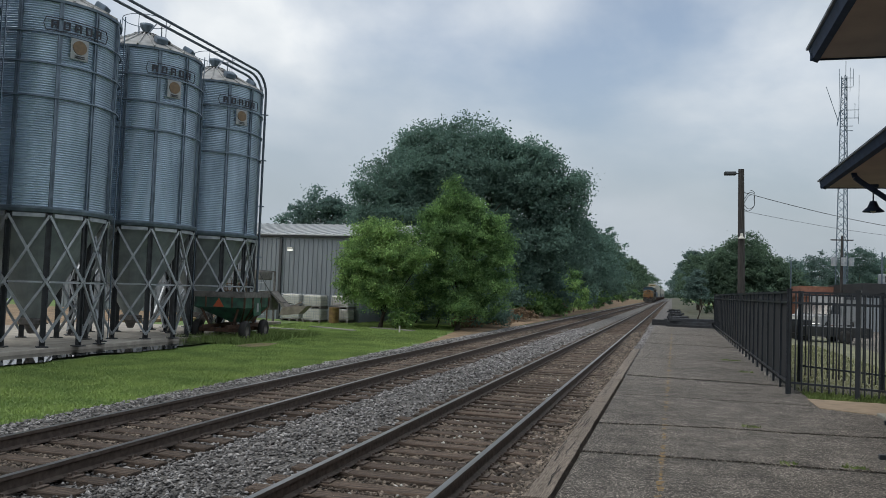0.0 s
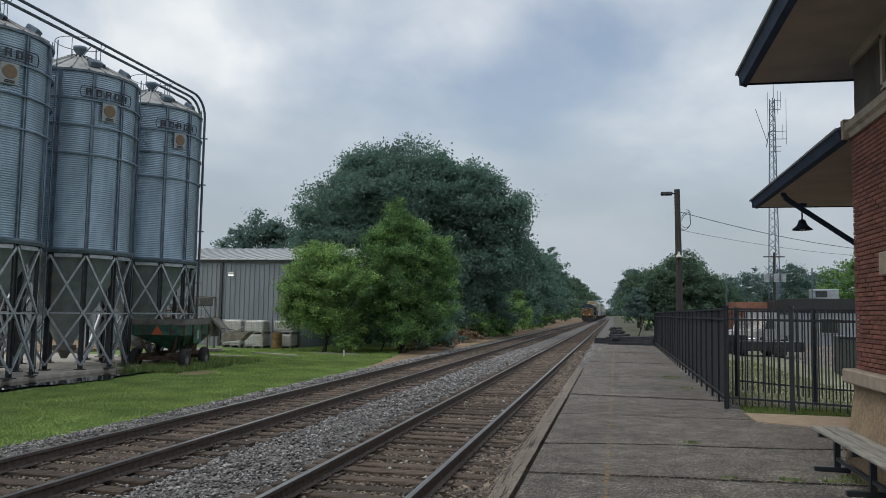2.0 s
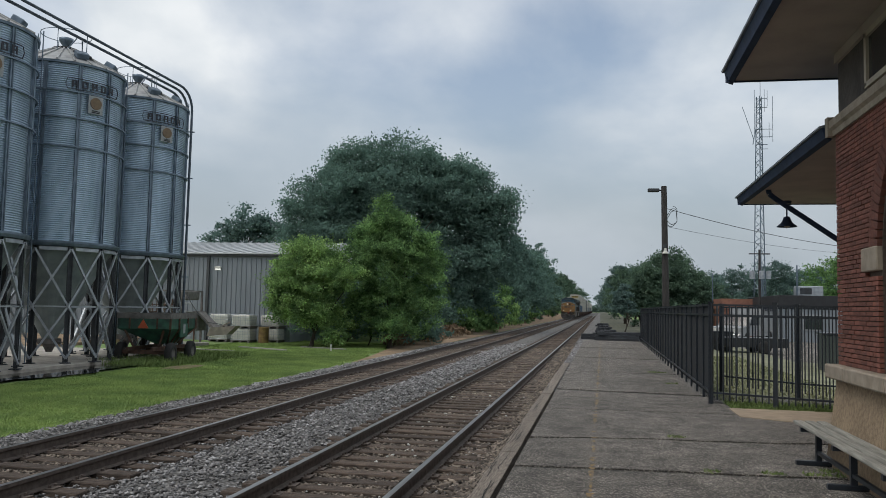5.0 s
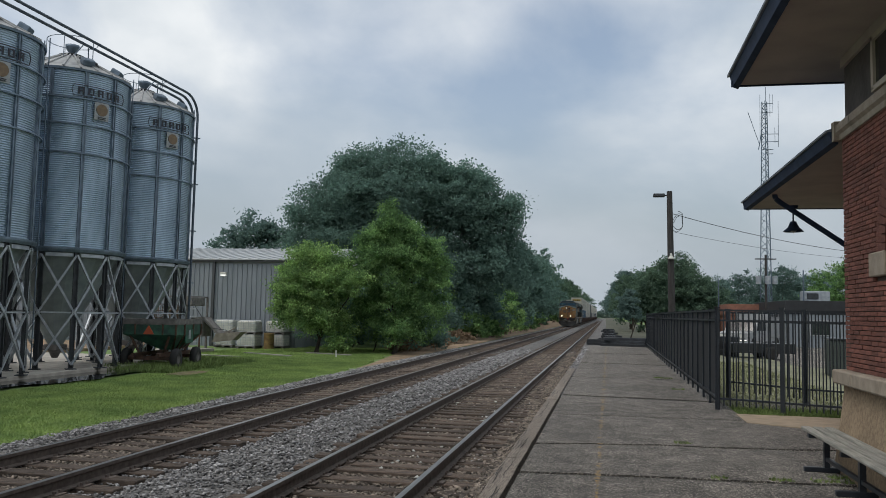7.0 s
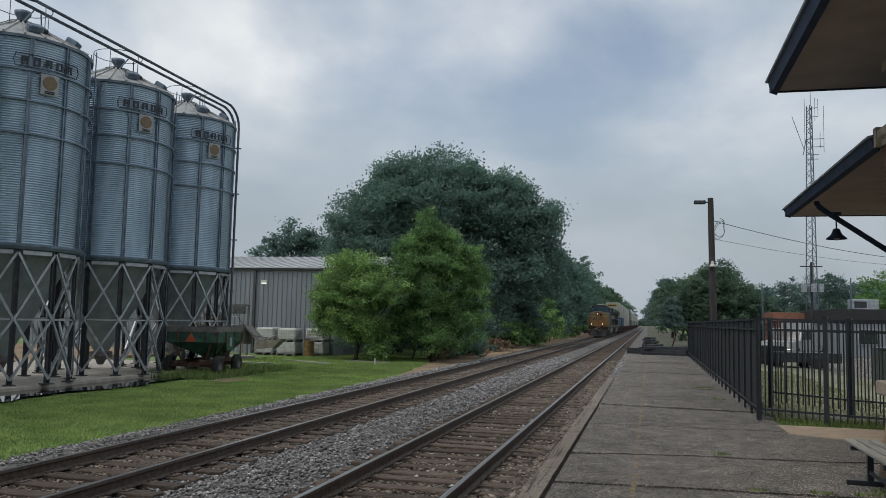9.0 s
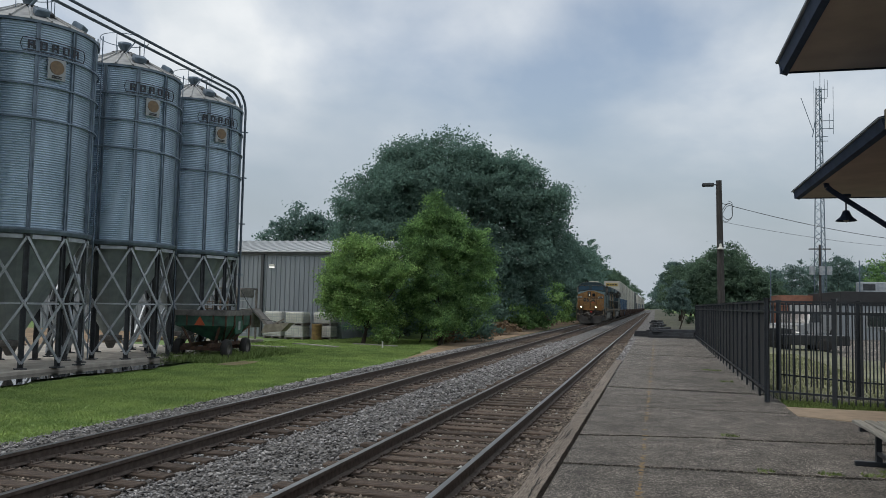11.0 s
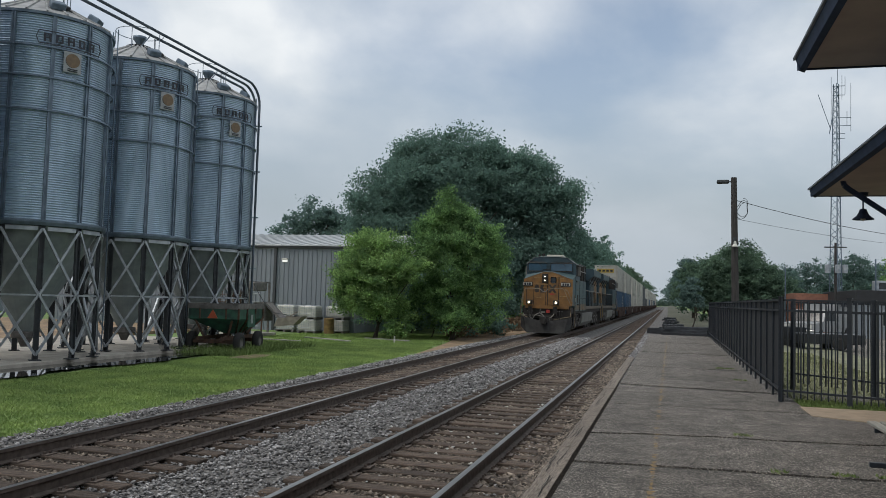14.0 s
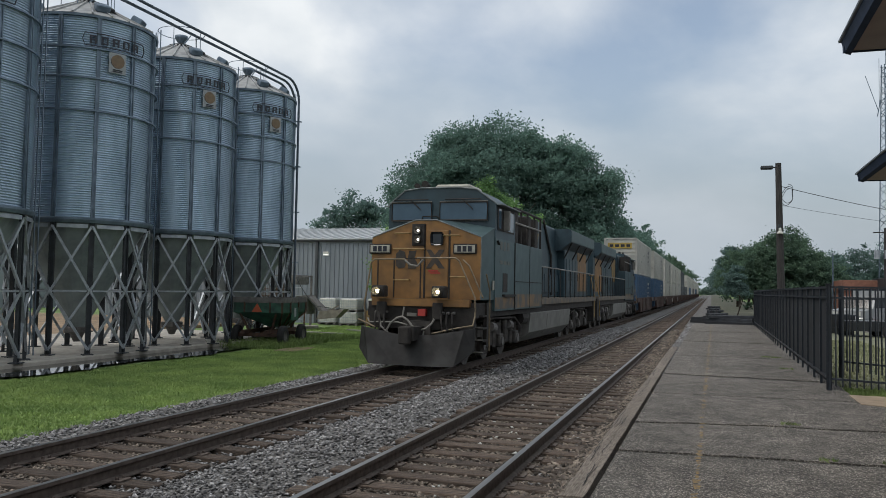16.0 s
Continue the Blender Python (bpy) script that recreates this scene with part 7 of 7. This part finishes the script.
    # equipment cabinet and hoods
    part("equipment_cabinet", B(-1.0, 4.45, 3.3, 1.0, 8.35, 4.4, 0.03), LOCO_BLUE, lo)
    RK = lambda m: part("cabinet_rack", m, GRIME, lo)
    for s in (-1, 1):
        for y in (4.55, 5.4, 6.3, 7.3, 8.3):
            RK(Mesh().tube((s * 1.48, y, 3.34), (s * 1.48, y, 4.36), 0.035, 5))
        part("rack_rail", Mesh().tube((s * 1.48, 4.5, 4.36), (s * 1.48, 8.35, 4.36), 0.04, 6), GRIME, lo)
        part("rack_rail", Mesh().tube((s * 1.5, 4.5, 3.93), (s * 1.5, 8.35, 3.95), 0.03, 6), HANDRAIL, lo, "pale rack rail")
        for y in (4.95, 6.75, 7.8):
            RK(Mesh().box(min(s * 1.1, s * 1.46), y - 0.2, 3.36, max(s * 1.1, s * 1.46), y + 0.2, 4.3, 0.03))
    part("hood", B(-0.88, 8.35, 1.7, 0.88, 21.2, 4.5, 0.05), LOCO_BLUE, lo, "narrow navy engine hood")
    part("rear_hood", B(-1.2, 14.8, 1.7, 1.2, 21.25, 4.0, 0.04), LOCO_BLUE, lo, "wide navy radiator cabinet")
    part("hood_wedge", Mesh().prism([(8.5, 4.05), (10.9, 4.05), (10.3, 3.1), (9.9, 2.1), (8.5, 2.1)], "x", -0.892, 0.892), mat("gold_wedge", (0.3, 0.18, 0.05), (0.16, 0.11, 0.05), 2.5, 0.6, big=0.3), lo, "faded gold paint wedge")
    part("hood_brace", Mesh().path([(0.93, 11.6, 4.6), (0.93, 13.1, 3.34), (0.93, 13.3, 1.8)], 0.045, 5), GRIME, lo)
    part("hood_band", B(-1.21, 18.0, 1.95, 1.21, 20.6, 3.9), LOCO_GOLD, lo, "gold paint band")
    for s in (-1, 1):
        for k in range(6):
            y = 9.0 + 0.98 * k
            part("hood_door", B(min(s * 0.895, s * 0.93), y, 1.9, max(s * 0.895, s * 0.93), y + 0.9, 2.6, 0.01), LOCO_BLUE, lo)
        for k in range(4):
            y = 15.0 + 0.75 * k
            part("cabinet_door", B(min(s * 1.2, s * 1.235), y, 1.85, max(s * 1.2, s * 1.235), y + 0.66, 3.3, 0.01), LOCO_BLUE, lo)
            part("latch", B(min(s * 1.23, s * 1.25), y + 0.55, 2.4, max(s * 1.23, s * 1.25), y + 0.6, 2.7), GRIME, lo)
    part("exhaust_stack", B(-0.5, 10.2, 4.48, 0.5, 12.4, 4.66, 0.05), GRIME, lo)
    # flared radiator wing
    rd = Mesh().prism([(-1.1, 3.6), (1.1, 3.6), (1.55, 3.95), (1.55, 4.42), (1.45, 4.48), (-1.45, 4.48), (-1.55, 4.42), (-1.55, 3.95)], "y", 14.2, 20.9)
    rp = part("radiator_wing", rd, LOCO_BLUE, lo, "flared navy radiator housing")
    for s in (-1, 1):
        part("grille", B(min(s * 1.55, s * 1.57), 14.25, 3.98, max(s * 1.55, s * 1.57), 20.85, 4.42), LOCO_GREY, rp, "grey-green radiator grille")
        for y in (14.6, 16.6, 18.6, 20.5):
            part("gusset", Mesh().bar((s * 1.2, y, 3.3), (s * 1.52, y, 3.93), 0.1, 0.05), GRIME, rp)
    # handrails along the walkway
    for s in (-1, 1):
        rl = Mesh()
        rl.path([(s * 1.52, 8.3, 2.77), (s * 1.52, 21.2, 2.77)], 0.026, 6)
        part("handrail", rl, HANDRAIL, lo, "dusty grey handrail")
        for k in range(12):
            y = 8.5 + 1.15 * k
            part("stanchion", Mesh().tube((s * 1.52, y, 1.7), (s * 1.52, y, 2.77), 0.02, 5), GRIME, lo)
        part("rear_handrail", Mesh().path([(s * 1.54, 21.2, 0.7), (s * 1.54, 21.3, 1.7), (s * 1.3, 21.6, 2.75), (s * 1.2, 21.8, 2.75)], 0.024, 6), HANDRAIL_GOLD, lo)
    part("rear_step", B(-1.5, 21.2, 0.5, -1.1, 21.8, 1.6), GRIME, lo)
    part("rear_step", B(1.1, 21.2, 0.5, 1.5, 21.8, 1.6), GRIME, lo)
    # fuel tank, trucks, wheelsets
    for y0, y1 in ((6.9, 9.75), (9.79, 14.5)):
        part("fuel_tank", Mesh().prism([(-1.42, 0.62), (-1.12, 0.32), (1.12, 0.32), (1.42, 0.62), (1.48, 1.22), (1.42, 1.27), (-1.42, 1.27), (-1.48, 1.22)], "y", y0, y1), LOCO_TANK, lo, "dusty grey fuel tank")
    part("air_reservoir", Mesh().tube((1.25, 6.0, 1.1), (1.25, 6.8, 1.1), 0.22, 12).tube((-1.25, 6.0, 1.1), (-1.25, 6.8, 1.1), 0.22, 12), GRIME, lo)
    axles = []
    for c in (3.75, 17.7):
        tf = Mesh()
        for s in (-1, 1):
            tf.prism([(c - 2.7, 0.75), (c - 2.3, 1.0), (c - 1.4, 0.85), (c, 1.05), (c + 1.4, 0.85), (c + 2.3, 1.0), (c + 2.7, 0.75), (c + 2.4, 0.45), (c - 2.4, 0.45)], "x", min(s * 1.0, s * 1.22), max(s * 1.0, s * 1.22))
            for dy in (-1.9, 0, 1.9):
                tf.box(min(s * 1.2, s * 1.34), c + dy - 0.2, 0.36, max(s * 1.2, s * 1.34), c + dy + 0.2, 0.74, 0.03)
                tf.tube((s * 1.28, c + dy + 0.5, 0.55), (s * 1.28, c + dy + 0.45, 1.1), 0.09, 8)
            tf.path([(s * 1.36, c - 2.3, 1.05), (s * 1.36, c - 1.2, 1.2), (s * 1.36, c + 1.5, 1.15), (s * 1.36, c + 2.2, 0.9)], 0.03, 5)
        part("bogie", tf, BOGIE, lo, "black three-axle bogie")
        for s in (-1, 1):
            for dy in (-0.95, 0.95):
                cyl = Mesh().tube((s * 1.3, c + dy - 0.22, 0.98), (s * 1.3, c + dy + 0.2, 0.93), 0.13, 12).tube((s * 1.3, c + dy + 0.2, 0.93), (s * 1.3, c + dy + 0.5, 0.86), 0.035, 6)
                part("brake_cylinder", cyl, DULL_STEEL, lo, "dusty brake cylinder")
                sp = Mesh()
                for k in range(5):
                    sp.tube((s * 1.24, c + dy * 1.55, 0.74 + 0.055 * k), (s * 1.24, c + dy * 1.55, 0.765 + 0.055 * k), 0.10, 10)
                part("coil_spring", sp, GRIME, lo)
            for dy in (-1.9, 0, 1.9):
                part("axle_cap", Mesh().tube((s * 1.33, c + dy, WHEEL_R), (s * 1.38, c + dy, WHEEL_R), 0.13, 12), DULL_STEEL, lo, "dusty axle bearing cap")
                part("brake_hanger", Mesh().bar((s * 1.3, c + dy - 0.62, 1.1), (s * 1.26, c + dy - 0.5, 0.4), 0.07, 0.05), DULL_STEEL, lo)
            part("sand_pipe", Mesh().path([(s * 1.3, c - 2.5, 1.3), (s * 1.3, c - 2.65, 0.9), (s * 1.0, c - 2.6, 0.25)], 0.03, 6), DULL_STEEL, lo)
        for dy in (-1.9, 0, 1.9):
            ws = Mesh()
            ws.tube((-0.9, 0, 0), (0.9, 0, 0), 0.09, 10)
            for s in (-1, 1):
                ws.tube((s * 0.70, 0, 0), (s * 0.83, 0, 0), WHEEL_R, 28)
                ws.tube((s * 0.68, 0, 0), (s * 0.70, 0, 0), WHEEL_R + 0.025, 28)
                for k in range(5):
                    a = 2 * math.pi * k / 5
                    ws.box(min(s * 0.83, s * 0.85), -0.05 + 0.3 * math.cos(a), -0.05 + 0.3 * math.sin(a), max(s * 0.83, s * 0.85), 0.05 + 0.3 * math.cos(a), 0.05 + 0.3 * math.sin(a))
            o = part("wheelset", ws, DULL_STEEL, lo)
            o.location = (0, c + dy, WHEEL_R)
            axles.append(o)
    return lo


lead = locomotive("gold-nosed navy diesel locomotive leading a freight train")
second = copy_thing(lead, pose(FAR, front(0) + 44.4, 0, 0, 0, 180))
tagged(second, "navy and gold diesel locomotive coupled second, running backwards")
for o in second.children:
    if o.name.split(".")[0] in ("cab_side", "cabinet_side", "nose"):
        o.data = o.data.copy()
        o.data.materials[0] = LOCO_BLUE
        o["label"] = "navy painted flank"


def container(paint, label, le=16.15, h=2.9):
    c = thing("container", label, "container", (0, 0, 0), group="stacked containers")
    part("shell", Mesh().box(-1.28, 0.06, 0.04, 1.28, le - 0.06, h - 0.03), paint, c)
    for s in (-1, 1):
        co = Mesh()
        y = 0.25
        while y < le - 0.3:
            co.box(min(s * 1.28, s * 1.30), y, 0.14, max(s * 1.28, s * 1.30), y + 0.12, h - 0.12)
            y += 0.30
        tagged(part("corrugation", co, paint, c), kind="stuff")
    for x in (-1.3, 1.16):
        for y in (0, 1.6, le - 1.75, le - 0.14):
            part("post", Mesh().box(x, y, 0, x + 0.14, y + 0.14, h), paint, c)
    for z in (0, h - 0.1):
        part("end_beam", Mesh().box(-1.3, 0, z, 1.3, 0.1, z + 0.1), paint, c)
    for k in range(7):
        part("end_rib", Mesh().box(-1.15, 0.02, 0.3 + 0.36 * k, 1.15, 0.06, 0.45 + 0.36 * k), paint, c)
    for s in (-1, 1):
        for z0, z1, y1 in ((2.1, 2.35, 12.9), (1.75, 1.95, 12.6), (1.35, 1.5, 12.75), (1.05, 1.2, 12.3)):
            mk = Mesh().box(min(s * 1.30, s * 1.308), 11.6, z0, max(s * 1.30, s * 1.308), y1, z1)
            part("marking_block", mk, SIGN_DARK if paint is not BOX_BLUE else PLATE_WHITE, c)
    return c


def well_car():
    w = thing("well_car", "rusty red double-stack well car", "railway car", (0, 0, 0), group="well cars")
    sd = Mesh()
    for s in (-1, 1):
        sd.prism([(1.2, 1.15), (3.2, 1.15), (3.6, 0.35), (16.6, 0.35), (17.0, 1.15), (19.0, 1.15), (19.0, 1.5), (1.2, 1.5)], "x", min(s * 1.34, s * 1.48), max(s * 1.34, s * 1.48))
    part("side_sill", sd, WELL_RED, w)
    for s in (-1, 1):
        for k in range(9):
            part("side_post", Mesh().box(min(s * 1.48, s * 1.53), 3.7 + 1.55 * k, 0.38, max(s * 1.48, s * 1.53), 3.82 + 1.55 * k, 1.48), WELL_RED, w)
    part("floor", Mesh().box(-1.34, 3.4, 0.36, 1.34, 16.8, 0.48), WELL_RED, w)
    part("end_platform", Mesh().box(-1.4, 0.2, 1.1, 1.4, 3.2, 1.28).box(-1.4, 17.0, 1.1, 1.4, 20.1, 1.28), WELL_RED, w)
    for c in (1.0, 19.4):
        b = Mesh()
        for s in (-1, 1):
            b.prism([(c - 1.1, 0.55), (c - 0.4, 0.8), (c + 0.4, 0.8), (c + 1.1, 0.55), (c + 0.9, 0.35), (c - 0.9, 0.35)], "x", min(s * 0.95, s * 1.1), max(s * 0.95, s * 1.1))
            for dy in (-0.85, 0.85):
                b.tube((s * 0.70, c + dy, 0.47), (s * 0.85, c + dy, 0.47), 0.47, 22)
        part("bogie", b, GRIME, w)
    part("drawbar", Mesh().box(-0.15, -0.4, 0.75, 0.15, 20.7, 1.0), GRIME, w)
    return w


car0 = well_car()
white = container(BOX_WHITE, "white ribbed freight container on a well car")
blue = container(BOX_BLUE, "blue ribbed freight container on a well car", 16.15)
grey = container(BOX_GREY, "dark grey freight container on a well car")
FOLLOWERS = []
pattern = ["bw", "bw", "ww", "ww", "ww", "gg", "g", "ww", "bw", "ww", "gw", "ww", "bw", "gw", "ww", "ww"]
kinds = {"w": white, "b": blue, "g": grey}
used = set()


def take(ob):
    """The first call uses the built thing itself, later calls copy it."""
    if ob.name in used:
        return copy_thing(ob, ob.matrix_basis.copy())
    used.add(ob.name)
    return ob


for i, loads in enumerate(pattern):
    off = 45.4 + 20.6 * i
    FOLLOWERS.append((take(car0), off, 0.0))
    for k, ch in enumerate(loads):
        FOLLOWERS.append((take(kinds[ch]), off + 2.1, 0.50 + 2.9 * k))
yb = part("end_panel", Mesh().box(-1.0, 0.0, 2.05, 0.9, 0.018, 2.5), mat("yellow_end_panel", (0.42, 0.30, 0.06), (0.33, 0.235, 0.05), 3, 0.6), FOLLOWERS[2][0], "yellow sign panel")
for k in range(4):
    part("lettering_bar", Mesh().box(-0.85 + 0.44 * k, -0.006, 2.16, -0.55 + 0.44 * k, 0.001, 2.38), SIGN_DARK, yb)
for ob, off, z in FOLLOWERS:
    ob.matrix_basis = pose(FAR, front(0) + off, z)

# ---- bricks of the station wall ----
def bricks():
    ay0, ay1, cy, spring, r = ARCH
    wall = [o for o in station.children if o.name.startswith("wall")][0]
    me = Mesh().box(-0.012, 0.0, 0.0, 0.09, 0.198, 0.0425).data("brick", BRICK)
    half = Mesh().box(-0.012, 0.0, 0.0, 0.09, 0.095, 0.0425).data("brick", BRICK)
    rest = Mesh()
    n, row, z = 0, 0, 1.405
    while z < 4.09:
        y = YC - (0.0 if row % 2 else 0.105)
        first_brick = True
        while y > 4.2:
            w = 0.198
            if first_brick and row % 2 == 0:
                y0, mesh, w = YC - 0.095, half, 0.095
            else:
                y0, mesh = y - 0.198, me
            first_brick = False
            dy, dz = y0 + w / 2 - cy, z + 0.03 - spring - 0.12
            inside = (ay0 - 0.05 < y0 + w and y0 < ay1 + 0.0 and z < spring) or (dz > -0.15 and math.hypot(dy, dz) < r + 0.17)
            inside = inside or (2.40 < z + 0.03 < 2.70 and (ay1 - 0.02 < y0 + w / 2 < ay1 + 0.5))
            if y0 < ay1 < y0 + w - 0.02 and z < spring and not 2.40 < z + 0.03 < 2.70:
                rest.box(XW - 0.012, ay1 + 0.004, z, XW + 0.09, y0 + w, z + 0.0425)
            if not inside:
                if n < 300 and y0 > 7.9:
                    o = new("brick", mesh)
                    o.parent = wall
                    o.location = (XW + random.uniform(-0.002, 0.003), y0, z)
                    n += 1
                else:
                    rest.box(XW - 0.012, y0, z, XW + 0.09, y0 + w, z + 0.0425)
            y = y0 - 0.009
        z += 0.0515
        row += 1
    part("bricks", rest, BRICK, wall, "red brick courses")
    tagged(wall.children[-1], kind="stuff")


bricks()


# ---- what moves ----
def motions():
    times = [0.0, 0.1] + [0.5 * k for k in range(1, 32)] + [15.9, 16.0]
    walk(lead, [(t, pose(FAR, front(t), 0)) for t in times])
    walk(second, [(t, pose(FAR, front(t) + 44.4, 0, 0, 0, 180)) for t in times])
    for ob, off, z in FOLLOWERS:
        walk(ob, [(t, pose(FAR, front(t) + off, z)) for t in times])
    step = 1 / 30
    for eng, sign in ((lead, 1), (second, -1)):
        for ax in [o for o in eng.children if o.name.startswith("wheelset")]:
            x, y, z = ax.location
            walk(ax, [(k * step, pose(x, y, z, sign * math.degrees(14.55 * k * step / WHEEL_R), 0, 0)) for k in range(481)])


motions()
